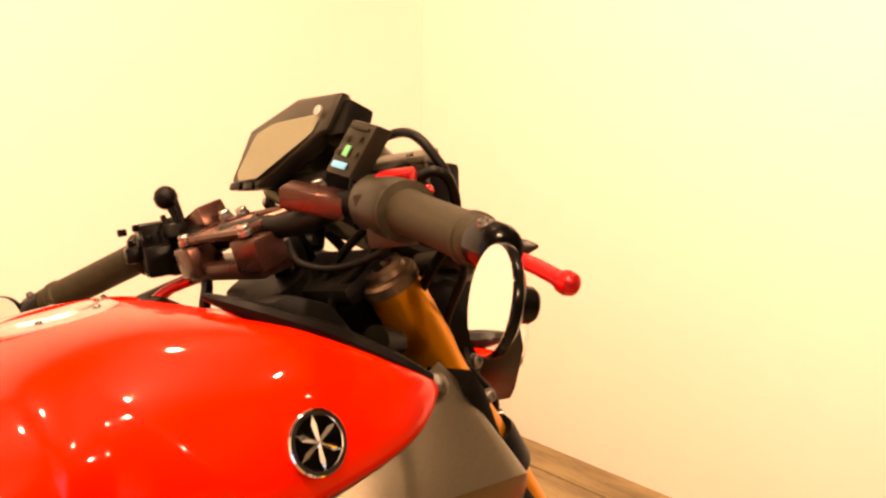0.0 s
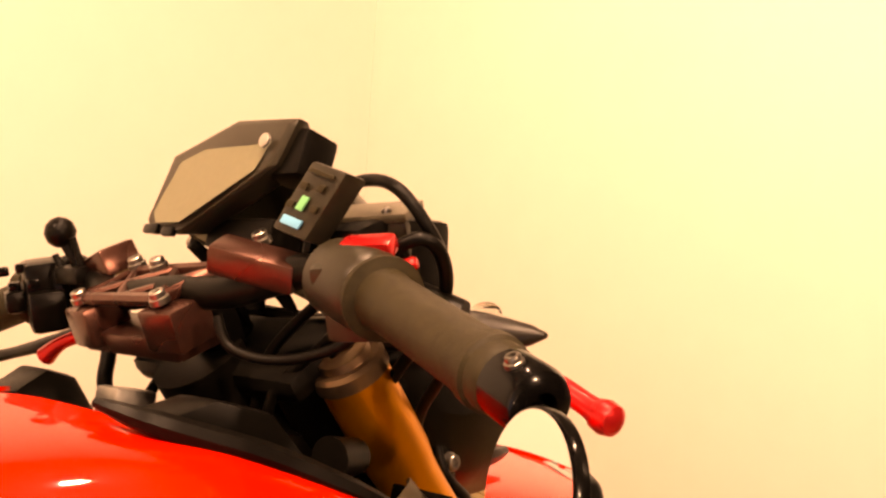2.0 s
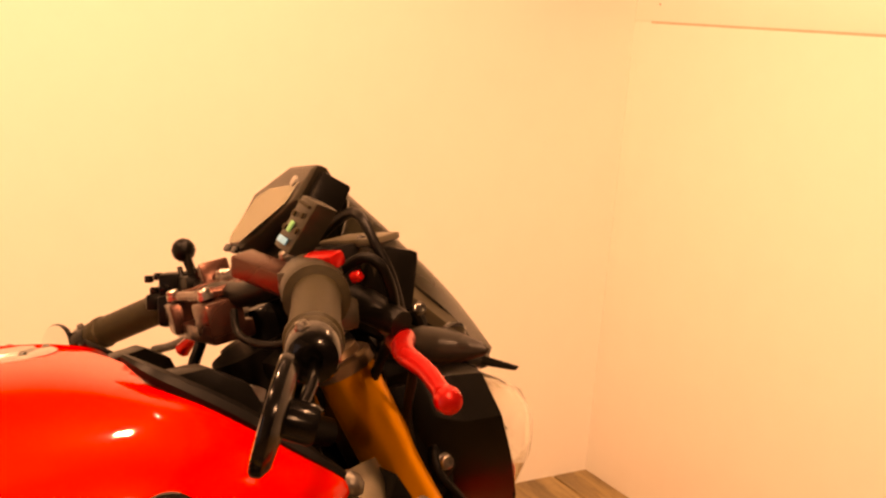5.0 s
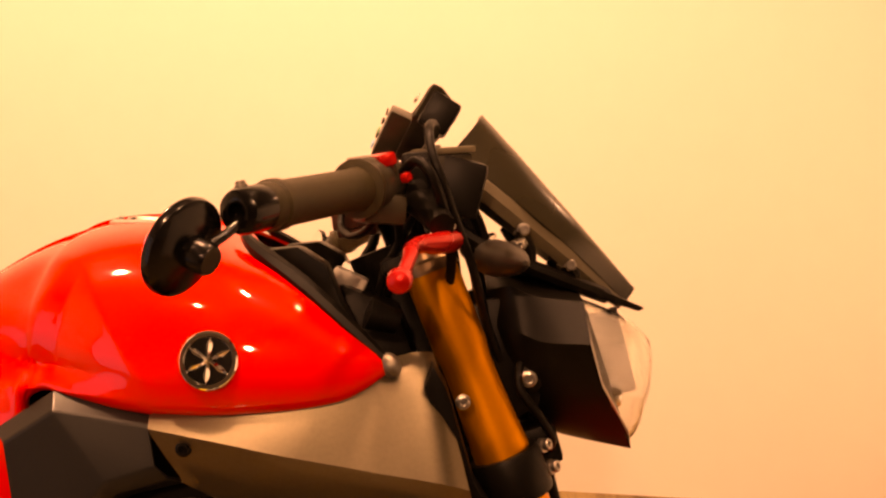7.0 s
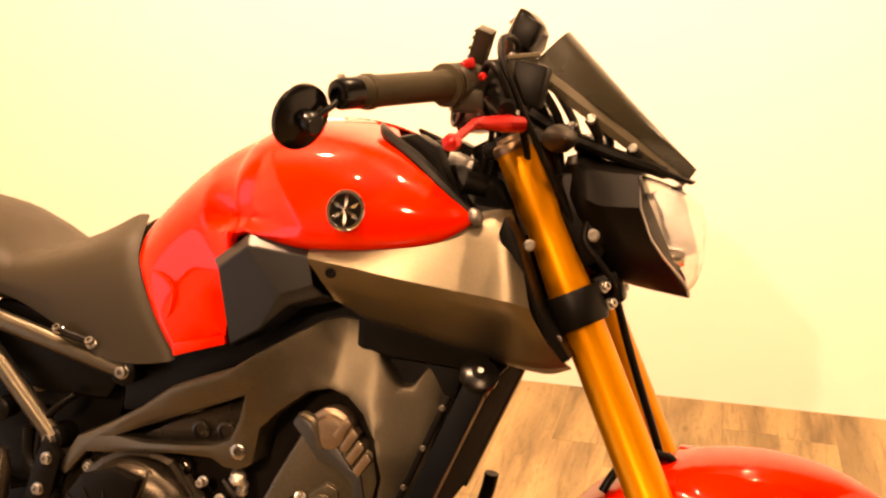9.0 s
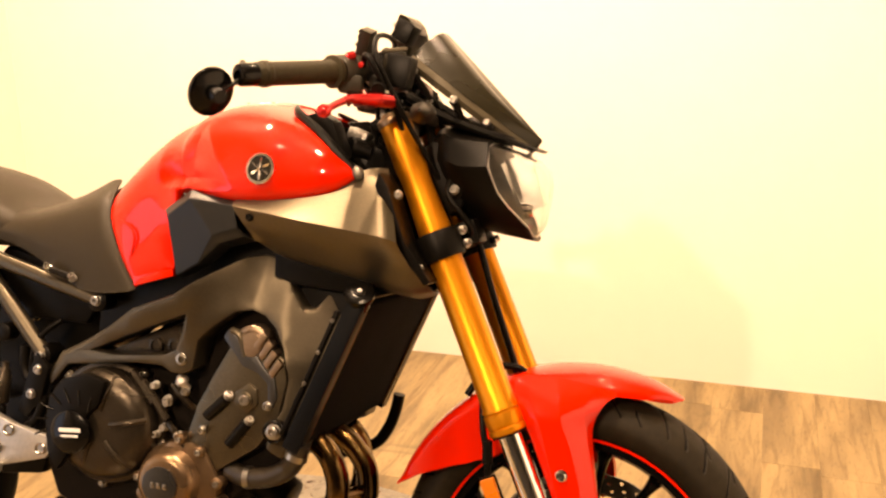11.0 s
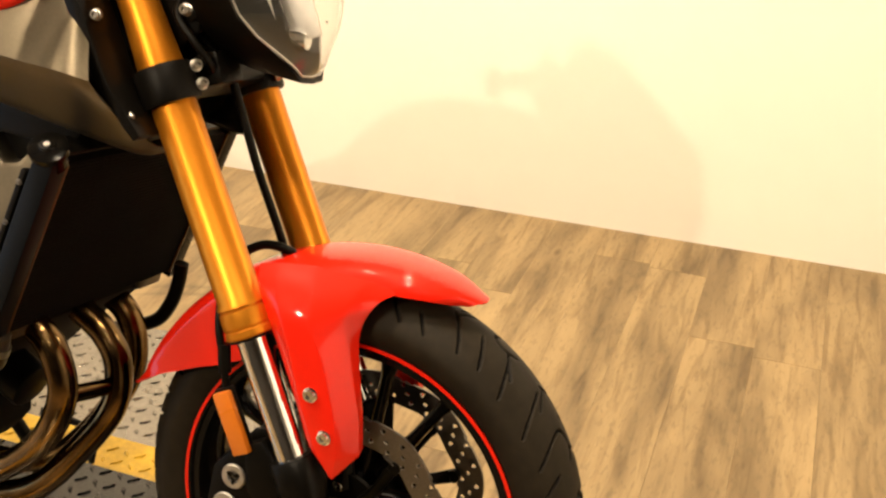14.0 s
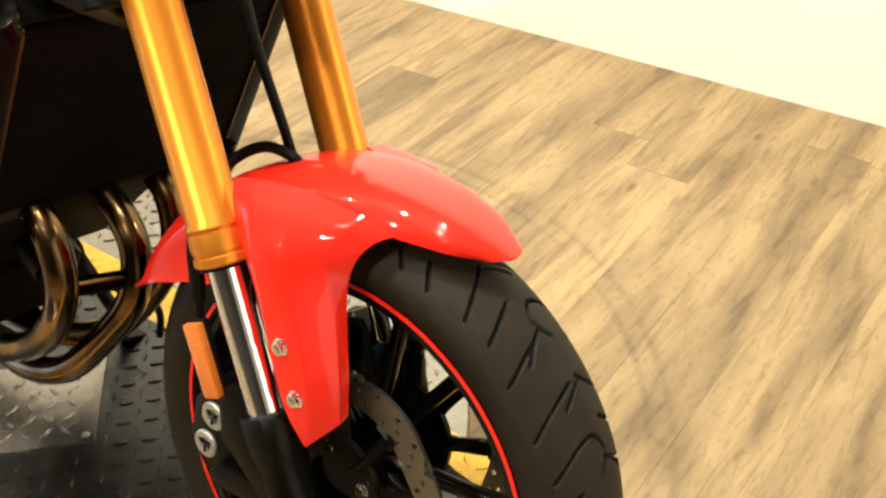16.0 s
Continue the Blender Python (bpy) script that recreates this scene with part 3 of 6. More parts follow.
def spoke_bm(ang):
    bm = bmesh.new()
    rings = []
    for r, w, h in ((0.030, 0.016, 0.017), (0.07, 0.011, 0.013), (0.13, 0.0080, 0.010), (0.178, 0.0085, 0.012), (0.194, 0.0115, 0.014), (0.203, 0.0175, 0.016), (0.209, 0.0270, 0.018), (0.2125, 0.0400, 0.020)):
        a = ang + (0.10 if r < 0.05 else 0.0)
        c = Vector((math.cos(a) * r, 0, math.sin(a) * r)) + AXLE
        tang = Vector((-math.sin(a), 0, math.cos(a)))
        rings.append([c + tang * (w * math.cos(q)) + Vector((0, 1, 0)) * (h * math.sin(q)) for q in [math.tau * k / 10 for k in range(10)]])
    return loft(bm, rings)


for k in range(10):
    part("spoke", spoke_bm(radians(36 * k + (5 if k % 2 else -5) + 14)), GLOSSB, wheel)


def disc_mesh(y, r0, r1, thick=0.0045, rot=0.0):
    na, nr = 420, 16
    rad = np.linspace(r0, r1, nr + 1)
    holes = [(r0 + (r1 - r0) * f, (k + o) * math.tau / 30 + rot) for k in range(30) for f, o in ((0.22, 0.0), (0.5, 0.33), (0.78, 0.66))]
    hx = np.array([(r * math.cos(a), r * math.sin(a)) for r, a in holes])
    wave = lambda a: 0.0025 * math.sin(8 * a)
    bm = bmesh.new()
    vs = [[bm.verts.new(((r + (wave(math.tau * i / na) if j in (0, nr) else 0)) * math.cos(math.tau * i / na), y, 0.30 + (r + (wave(math.tau * i / na) if j in (0, nr) else 0)) * math.sin(math.tau * i / na))) for j, r in enumerate(rad)] for i in range(na)]
    for i in range(na):
        for j in range(nr):
            a, r = math.tau * (i + 0.5) / na, (rad[j] + rad[j + 1]) / 2
            if np.min(np.hypot(hx[:, 0] - r * math.cos(a), hx[:, 1] - r * math.sin(a))) < 0.0030:
                continue
            bm.faces.new((vs[i][j], vs[i][j + 1], vs[(i + 1) % na][j + 1], vs[(i + 1) % na][j]))
    bmesh.ops.delete(bm, geom=[v for v in bm.verts if not v.link_faces], context="VERTS")
    bmesh.ops.solidify(bm, geom=bm.faces[:], thickness=thick)
    return bm


for sgn in (-1, 1):
    part("brake_disc", disc_mesh(sgn * 0.066, 0.114, 0.149), DISCM, wheel, "drilled steel brake disc")
    bm = bmesh.new()
    for k in range(10):
        a = math.tau * k / 10 + 0.1
        p = lambda r, da: Vector((r * math.cos(a + da), sgn * 0.063, 0.30 + r * math.sin(a + da)))
        tube(bm, [p(0.045, 0.0), p(0.075, 0.10), p(0.108, 0.16)], [0.013, 0.0085, 0.0100], 8, 4, flat=0.5)
        lathe(bm, [(-0.004, 0.009), (0.004, 0.009), (0.005, 0.006)], p(0.112, 0.16), (0, sgn, 0), 14)
    lathe(bm, [(-0.004, 0.030), (-0.004, 0.066), (0.003, 0.066), (0.004, 0.058), (0.004, 0.030)], AXLE + Vector((0, sgn * 0.063, 0)), (0, 1, 0), 40, closed=True)
    part("disc_carrier", bm, BLACK, wheel, "black brake disc carrier")
    for k in range(5):
        a = math.tau * k / 5 + 0.3
        part("disc_bolt", bolt(bmesh.new(), (0.047 * math.cos(a), sgn * 0.068, 0.30 + 0.047 * math.sin(a)), (0, sgn, 0), 0.0065), STEEL, wheel)

# -- fork --
FY = {-1: -0.1250, 1: 0.0730}  # where the two legs stand across the axle
UPL = (UPF + Vector((0, 0.026, 0))).normalized()


def on_leg(s, sgn):
    """A point s metres up one leg of the fork."""
    return AXLE + Vector((0.010, FY[sgn], 0)) + UPL * s


for sgn in (-1, 1):
    bm = lathe(bmesh.new(), [(0.264, 0.0225), (0.265, 0.0285), (0.267, 0.0302), (0.274, 0.0302), (0.2752, 0.0285), (0.2775, 0.0285), (0.2785, 0.0296), (0.286, 0.0300), (0.298, 0.0292), (0.299, 0.0275), (0.3008, 0.0275), (0.3018, 0.0296), (0.3045, 0.0296), (0.309, 0.0270), (0.545, 0.0268), (0.60, 0.0268), (0.62, 0.0255), (0.66, 0.0235), (0.685, 0.0235), (0.70, 0.0255), (0.774, 0.0255), (0.776, 0.022)], on_leg(0, sgn), UPL, 40)
    leg = part("fork_leg", bm, GOLD, bike, "gold anodised upper fork tube")
    bm = lathe(bmesh.new(), [(0.09, 0.0205), (0.266, 0.0205)], on_leg(0, sgn), UPL, 36)
    part("stanchion", bm, CHROME, leg, "polished chrome fork stanchion")
    bm = lathe(bmesh.new(), [(0.2615, 0.021), (0.2615, 0.0275), (0.2655, 0.0275), (0.2655, 0.021)], on_leg(0, sgn), UPL, 32, closed=True)
    part("dust_seal", bm, BLACK, leg)
    bm = bmesh.new()
    rings = []
    for s, a, b in ((-0.036, 0.014, 0.020), (-0.030, 0.021, 0.024), (0.0, 0.026, 0.026), (0.03, 0.023, 0.025), (0.06, 0.024, 0.025), (0.075, 0.0285, 0.0265), (0.109, 0.0285, 0.0265), (0.112, 0.0265, 0.0245)):
        c = on_leg(s, sgn)
        ax = Vector((math.cos(RAKE), 0, math.sin(RAKE)))
        sq = 0.72 if s > 0.05 else 1.0
        rings.append([c + ax * (a * math.copysign(abs(math.cos(q)) ** sq, math.cos(q))) + Vector((0, 1, 0)) * (b * math.copysign(abs(math.sin(q)) ** sq, math.sin(q))) for q in [math.tau * (k + 0.5) / 28 for k in range(28)]])
    loft(bm, rings)
    prism(bm, [(-0.012, 0.345), (-0.075, 0.415), (-0.098, 0.405), (-0.092, 0.345), (-0.020, 0.285)], FY[sgn] - 0.009, FY[sgn] + 0.009, 0.004)
    prism(bm, [(-0.005, 0.315), (-0.10, 0.305), (-0.115, 0.288), (-0.10, 0.278), (0.0, 0.285)], FY[sgn] - 0.008, FY[sgn] + 0.008, 0.004)
    part("fork_bottom", bm, BLACK, leg, "black cast fork foot")
    bm = lathe(bmesh.new(), [(0.0, 0.016), (0.010, 0.016), (0.012, 0.014), (0.012, 0.0085), (0.004, 0.008), (0.004, 0)], (0, FY[sgn] + sgn * 0.022, 0.30), (0, sgn, 0), 24)
    part("axle_nut", bm, STEEL, leg)
    # lower clamp collar
    bm = lathe(bmesh.new(), [(0.548, 0.027), (0.548, 0.0335), (0.552, 0.035), (0.588, 0.035), (0.592, 0.0335), (0.592, 0.027)], on_leg(0, sgn), UPL, 36, closed=True)
    part("lower_clamp", bm, BLACK, leg, "black lower fork clamp")
    for s in (0.560, 0.582):
        c = on_leg(s, sgn) - Vector((0, sgn * 0.010, 0)) + Vector((math.cos(RAKE), 0, math.sin(RAKE))) * 0.040
        part("clamp_bolt", bolt(bmesh.new(), c, (math.cos(RAKE) * 0.8, sgn * 0.55, math.sin(RAKE) * 0.8), 0.0058, 0.006), STEEL, leg)
    # caliper
    bm = prism(bmesh.new(), [(-0.075, 0.398), (-0.120, 0.395), (-0.150, 0.360), (-0.158, 0.310), (-0.140, 0.275), (-0.105, 0.268), (-0.085, 0.295), (-0.080, 0.345)], sgn * 0.050, sgn * 0.118, 0.010)
    cal = part("brake_caliper", bm, BLACK, leg, "black radial brake caliper with bright caps")
    for cx, cz in ((-0.118, 0.352), (-0.129, 0.311)):
        bm = lathe(bmesh.new(), [(0, 0.0165), (0.003, 0.0165), (0.0045, 0.0150), (0.0045, 0.0085), (0.001, 0.0075), (0.001, 0)], (cx, sgn * 0.117, cz), (0, sgn, 0), 28)
        part("piston_cap", bm, ALU, cal, "bright round piston cap")
        for q in range(3):
            a = q * math.tau / 3 + 0.5
            bm = box(bmesh.new(), (cx + 0.006 * math.cos(a), sgn * 0.1215, cz + 0.006 * math.sin(a)), (0.008, 0.0012, 0.004), (0, -math.degrees(a), 0), 0.0005)
            part("cap_slot", bm, BLACK, cal)
    bm = box(bmesh.new(), (-0.112, sgn * 0.138, 0.432), (0.023, 0.010, 0.080), (0, -24, 0), 0.003)
    part("reflector", bm, AMBER, leg, "amber plastic reflector")
    bm = box(bmesh.new(), (-0.112, sgn * 0.1305, 0.432), (0.027, 0.005, 0.086), (0, -24, 0), 0.002)
    part("reflector_bracket", bm, BLACK, leg)

bm = bmesh.new()
for s, w in ((0.57, 0.030), (0.785, 0.022)):
    c = on_fork(s)
    box(bm, c, (0.075 if s < 0.7 else 0.07, 0.195, w), (0, -25, 0), 0.010)
lathe(bm, [(0.55, 0.034), (0.79, 0.034)], on_fork(0, 0) - Vector((0.035, 0, 0)), UPF, 24)
yoke = part("fork_yoke", bm, BLACK, bike, "black triple clamps and steering head")
for sgn in (-1, 1):
    bm = lathe(bmesh.new(), [(0.774, 0.0275), (0.784, 0.0275), (0.787, 0.025), (0.787, 0.020), (0.793, 0.019), (0.795, 0.010), (0.790, 0.009), (0.790, 0)], on_leg(0, sgn), UPL, 28)
    part("fork_cap", bm, BRONZE, yoke, "bronze coloured fork cap")

# -- front fender --
def fender_rows():
    """Arch of the fender: round at the nose, boxed with deep side skirts behind the fork."""
    rows = []
    for k in range(31):
        u = k / 30
        a = radians(63.5 + (157.5 - 63.5) * u)
        w = float(np.interp(u, [0, 0.06, 0.16, 0.35, 0.6, 0.85, 1.0], [0.020, 0.038, 0.055, 0.070, 0.077, 0.078, 0.075]))
        top = float(np.interp(u, [0, 0.1, 0.4, 0.6, 0.8, 0.94, 1.0], [0.330, 0.3335, 0.334, 0.331, 0.325, 0.322, 0.319]))
        drop = float(np.interp(u, [0, 0.15, 0.4, 0.5, 0.58, 0.654, 0.76, 0.824, 0.878, 0.93, 1.0], [0.010, 0.026, 0.042, 0.070, 0.098, 0.099, 0.082, 0.064, 0.049, 0.030, 0.006]))
        boxy = float(np.interp(u, [0.42, 0.60], [0, 1]))
        row = []
        for j in range(17):
            q = -1 + 2 * j / 16
            f, g = min(1.0, abs(q) / 0.62), max(0.0, (abs(q) - 0.62) / 0.38)
            rr = top - drop * (abs(q) ** 2.3)
            yy = w * math.sin(q * math.pi / 2 * 0.98)
            rb = top - min(0.009, 0.5 * drop) * f ** 3 - max(0.0, drop - 0.009) * g
            yb = math.copysign(w * (0.91 * f + 0.09 * g ** 0.7), q)
            rr, yy = rr + (rb - rr) * boxy, yy + (yb - yy) * boxy
            aa = a + radians(4.0) * q * q * max(0.0, 1 - u / 0.1)
            row.append((math.cos(aa) * rr, yy, 0.30 + math.sin(aa) * rr))
        rows.append(row)
    return rows


fender = part("front_fender", sheet(bmesh.new(), fine(fender_rows(), 2, 2), -0.0035), RED, bike, "glossy red front fender with side stays", 60)
for sgn in (-1, 1):
    # rows from the top to the foot of the side stay: rear edge, ridge, ridge, front edge, inner lip
    rows = [[(-0.100, 0.110, 0.626), (-0.080, 0.098, 0.628), (-0.040, 0.085, 0.628), (0.022, 0.068, 0.616), (0.058, 0.056, 0.606)],
            [(-0.097, 0.115, 0.605), (-0.072, 0.119, 0.603), (-0.030, 0.113, 0.602), (0.012, 0.090, 0.600), (0.040, 0.070, 0.596)],
            [(-0.088, 0.116, 0.570), (-0.058, 0.131, 0.568), (-0.022, 0.129, 0.567), (0.008, 0.102, 0.574), (0.031, 0.079, 0.584)],
            [(-0.070, 0.118, 0.540), (-0.047, 0.132, 0.540), (-0.008, 0.129, 0.538), (0.016, 0.100, 0.538), (0.020, 0.082, 0.548)],
            [(-0.038, 0.121, 0.470), (-0.024, 0.133, 0.466), (0.016, 0.129, 0.455), (0.038, 0.105, 0.450), (0.036, 0.090, 0.452)],
            [(-0.014, 0.127, 0.421), (-0.004, 0.132, 0.419), (0.020, 0.128, 0.416), (0.041, 0.106, 0.416), (0.039, 0.092, 0.418)],
            [(0.011, 0.124, 0.390), (0.013, 0.126, 0.388), (0.017, 0.126, 0.386), (0.041, 0.106, 0.414), (0.039, 0.092, 0.416)]]
    if sgn > 0:
        rows[0] = [(x, y - 0.026 * max(0.0, 0.2 - x) / 0.3, z - 0.016) for x, y, z in rows[0]]
    rows = [[(x, sgn * y, z) for x, y, z in r] for r in rows]
    bm = bmesh.new()
    vs = [[bm.verts.new(p) for p in r] for r in fine(rows, 4, 1, steady)]
    for a, b in zip(vs, vs[1:]):
        for k in range(4):
            bm.faces.new((a[k], a[k + 1], b[k + 1], b[k]))
    bmesh.ops.recalc_face_normals(bm, faces=bm.faces)
    along_edges = [bm.edges.get((p[k], q[k])) for p, q in zip(vs[:21], vs[1:21]) for k in (1, 2, 3)]
    bmesh.ops.bevel(bm, geom=along_edges, offset=0.0028, segments=2, affect="EDGES", profile=0.5, clamp_overlap=True)
    bmesh.ops.recalc_face_normals(bm, faces=bm.faces)
    bmesh.ops.solidify(bm, geom=bm.faces[:], thickness=0.003)
    part("fender_stay", bm, RED, fender, "", 16)
    for bx, bz in ((-0.015, 0.488), (0.005, 0.438)):
        part("fender_bolt", bolt(bmesh.new(), (bx, sgn * (0.1325 if bz > 0.46 else 0.1310), bz), (0, sgn, 0), 0.0075, 0.005), CHROME, fender, "bright dome bolt")

# -- tank --
HALF = [
    (-0.350, [(.170, .917), (.176, .915), (.179, .916), (.181, .919), (.181, .921), (.179, .924), (.176, .926), (.172, .927)]),
    (-0.368, [(.172, .902), (.182, .901), (.188, .905), (.192, .914), (.192, .923), (.188, .931), (.180, .937), (.170, .939)]),
    (-0.388, [(.170, .890), (.184, .889), (.193, .896), (.198, .910), (.197, .925), (.190, .938), (.178, .948), (.162, .952)]),
    (-0.430, [(.168, .879), (.185, .878), (.197, .887), (.203, .907), (.201, .932), (.190, .957), (.168, .975), (.143, .981)]),
    (-0.470, [(.166, .873), (.184, .872), (.198, .882), (.205, .906), (.202, .937), (.188, .968), (.158, .994), (.122, 1.006)]),
    (-0.494, [(.164, .870), (.183, .869), (.198, .880), (.205, .906), (.201, .940), (.185, .974), (.145, 1.006), (.0, 1.024)]),
    (-0.530, [(.162, .868), (.181, .867), (.195, .879), (.201, .906), (.196, .942), (.178, .980), (.115, 1.019), (.0, 1.033)]),
    (-0.575, [(.158, .870), (.176, .869), (.189, .881), (.194, .908), (.187, .945), (.167, .983), (.105, 1.024), (.0, 1.036)]),
    (-0.615, [(.152, .875), (.168, .874), (.178, .886), (.180, .912), (.176, .948), (.158, .982), (.098, 1.020), (.0, 1.033)]),
    (-0.645, [(.148, .881), (.160, .880), (.168, .891), (.162, .915), (.165, .950), (.148, .978), (.092, 1.012), (.0, 1.026)]),
    (-0.662, [(.152, .872), (.160, .870), (.164, .884), (.157, .912), (.161, .946), (.142, .972), (.088, 1.005), (.0, 1.019)]),
    (-0.6665, [(.160, .752), (.168, .752), (.165, .812), (.153, .905), (.156, .942), (.137, .968), (.085, 1.000), (.0, 1.014)]),
]


def tank_side(sgn):
    rear = [[(-0.690, .167, .742), (-0.692, .169, .770), (-0.697, .165, .810), (-0.703, .152, .885), (-0.706, .148, .925), (-0.706, .127, .957), (-0.704, .079, .988), (-0.702, 0, 1.002)],
            [(-0.715, .167, .728), (-0.722, .169, .758), (-0.737, .164, .800), (-0.754, .149, .860), (-0.759, .135, .896), (-0.762, .112, .924), (-0.766, .067, .944), (-0.770, 0, .954)],
            [(-0.732, .166, .719), (-0.750, .168, .748), (-0.770, .163, .785), (-0.793, .149, .834), (-0.800, .132, .862), (-0.806, .107, .881), (-0.815, .061, .898), (-0.825, 0, .905)],
            [(-0.739, .163, .715), (-0.759, .164, .745), (-0.780, .159, .780), (-0.804, .146, .827), (-0.812, .128, .852), (-0.818, .103, .869), (-0.829, .058, .884), (-0.841, 0, .890)]]
    return [[(x, sgn * y, z) for y, z in h] for x, h in HALF] + [[(x, sgn * y, z) for x, y, z in r] for r in rear]


def recess(x, z):
    """How deep the flat facet behind the wing of the tank is cut, with crisp edges."""
    clamp = lambda v: min(1.0, max(0.0, v))
    front, rear = float(np.interp(z, [.879, .989], [-.545, -.622])), float(np.interp(z, [.879, .989], [-.642, -.628]))
    deep = 0.032 * clamp((.992 - z) / .113) * clamp((z - .882) / .020)
    return deep * clamp((front - x) / (front - rear)) * clamp((x + .712) / .046)


def smoothed(rows):
    """Evens out the skin between its stations, more towards the top than at the lower edge."""
    g = np.array([[tuple(p) for p in r] for r in rows])
    w = np.clip((np.arange(g.shape[1]) - 14) / 14, 0, 1)[None, :, None]
    for _ in range(40):
        g[1:-1] += w * (0.25 * (g[:-2] + g[2:]) - 0.5 * g[1:-1])
    for _ in range(10):
        g[1:-1, 1:-1] += w[:, 1:-1] * (0.25 * (g[1:-1, :-2] + g[1:-1, 2:]) - 0.5 * g[1:-1, 1:-1])
    return g.tolist()


def cut(rows, sgn, way):
    return [[Vector((p[0], p[1] - way * sgn * recess(p[0], p[2]), p[2])) for p in r] for r in rows]


bm = bmesh.new()
for sgn in (-1, 1):
    rows = cut(smoothed(fine(cut(tank_side(sgn), sgn, -1), 9, 9, steady)), sgn, 1)
    sheet(bm, rows, -0.003 * sgn)
tank = part("fuel_tank", bm, RED, bike, "glossy red fuel tank cover with a round chrome emblem", 24)
# black trim between the front edges of the tank cover
rows = []
for x, h in HALF[1:7]:
    y, z = h[7] if h[7][0] > 0 else (0.11, h[7][1] - 0.012)
    rows.append([(x + 0.004, w * (y + 0.003), z - 0.010 - d) for w, d in ((-1, 0.004), (-0.97, -0.002), (-0.8, -0.004), (-0.62, 0.012), (-0.4, 0.030), (0, 0.036), (0.4, 0.030), (0.62, 0.012), (0.8, -0.004), (0.97, -0.002), (1, 0.004))])
part("tank_trim", sheet(bmesh.new(), fine(rows, 3, 2), 0.004), BLACK, tank, "black plastic trim at the tank front")
for sgn in (-1, 1):
    # black lip along the front edge of the tank cover
    bm = tube(bmesh.new(), [(-0.352, sgn * 0.178, 0.926), (-0.385, sgn * 0.168, 0.951), (-0.430, sgn * 0.146, 0.984), (-0.478, sgn * 0.118, 1.013), (-0.497, sgn * 0.085, 1.028)], [0.004, 0.008, 0.009, 0.008, 0.003], 8, 5)
    part("tank_lip", bm, BLACK, tank)
    bm = prism(bmesh.new(), [(-0.476, 1.012), (-0.440, 1.018), (-0.412, 1.004), (-0.396, 0.972), (-0.378, 0.944), (-0.392, 0.948), (-0.430, 0.978)], sgn * 0.086, sgn * 0.128, 0.006, lambda x, z: sgn * (x + 0.43) * 0.5)
    part("tank_shoulder", bm, BLACK, tank, "black plastic shoulder beside the steering head")
    bm = lathe(bmesh.new(), [(-0.012, 0.002), (-0.008, 0.007), (0.0, 0.0095), (0.008, 0.007), (0.012, 0.002)], (-0.3485, sgn * 0.1765, .9225), (0.5, sgn * 0.2, -0.6), 18)
    part("tank_tip", bm, DISCM, tank, "small pale grey end cap")
    # folded foot of the tank cover
    bm = prism(bmesh.new(), [(-0.741, .732), (-0.702, .741), (-0.667, .751), (-0.664, .739), (-0.700, .728), (-0.738, .716)], sgn * 0.160, sgn * 0.1725, 0.002)
    part("tank_foot", bm, RED, tank)
    bm = tube(bmesh.new(), [(-0.783, sgn * 0.1625, .826), (-0.760, sgn * 0.166, .818), (-0.744, sgn * 0.168, .804), (-0.742, sgn * 0.170, .785), (-0.748, sgn * 0.170, .765)], [0.0005, 0.0022, 0.0026, 0.0022, 0.0005], 8, 5)
    part("tank_bead", bm, RED, tank)
# filler cap
bm = lathe(bmesh.new(), [(-0.006, 0.056), (0.002, 0.056), (0.0045, 0.052), (0.0045, 0.040), (0.007, 0.038), (0.008, 0.030), (0.008, 0)], (-0.588, 0, 1.0275), (-0.05, 0, 1), 40)
cap = part("filler_cap", bm, ALU, tank, "brushed metal filler cap with ring of screws")
for k in range(6):
    a = k * math.tau / 6
    part("cap_screw", bolt(bmesh.new(), (-0.588 + 0.047 * math.cos(a), 0.047 * math.sin(a), 1.0325 + 0.0023 * math.cos(a)), (0, 0, 1), 0.003, 0.002), STEEL, cap)


def emblem(sgn):
    n = Vector((-0.06, sgn * 0.985, 0.16)).normalized()
    c = Vector((-0.4985, sgn * 0.2040, 0.921))
    u = n.cross(Vector((0, 0, 1))).normalized()
    w = n.cross(u)
    bm = lathe(bmesh.new(), [(-0.003, 0.0248), (0.0025, 0.0248), (0.0038, 0.0235), (0.0038, 0.0205), (0.0022, 0.0195), (0.0022, 0)], c, n, 48)
    em = part("emblem", bm, CHROME, tank, "round chrome emblem with a three-armed star")
    bm = lathe(bmesh.new(), [(0.0023, 0.0193), (0.0028, 0.0193), (0.0028, 0)], c, n, 48)
    part("emblem_field", bm, DARKCHROME, em)
    for k in range(6):
        bm = bmesh.new()
        a = k * math.tau / 6 + math.pi / 2
        tip, wid = (0.0204, 0.0029)
        d, e = u * math.cos(a) + w * math.sin(a), -u * math.sin(a) + w * math.cos(a)
        base = c + n * 0.0026
        v = [bm.verts.new(p) for p in (base - e * wid * 0.4, base + d * 0.0135 - e * wid, base + d * tip, base + d * 0.0135 + e * wid, base + e * wid * 0.4, base + d * 0.0135 + n * 0.0030, base + n * 0.0022)]
        for f in ((0, 1, 5, 6), (1, 2, 5), (2, 3, 5), (3, 4, 6, 5)):
            bm.faces.new([v[i] for i in f])
        part("star_arm", bm, CHROME, em)


emblem(-1)
emblem(1)


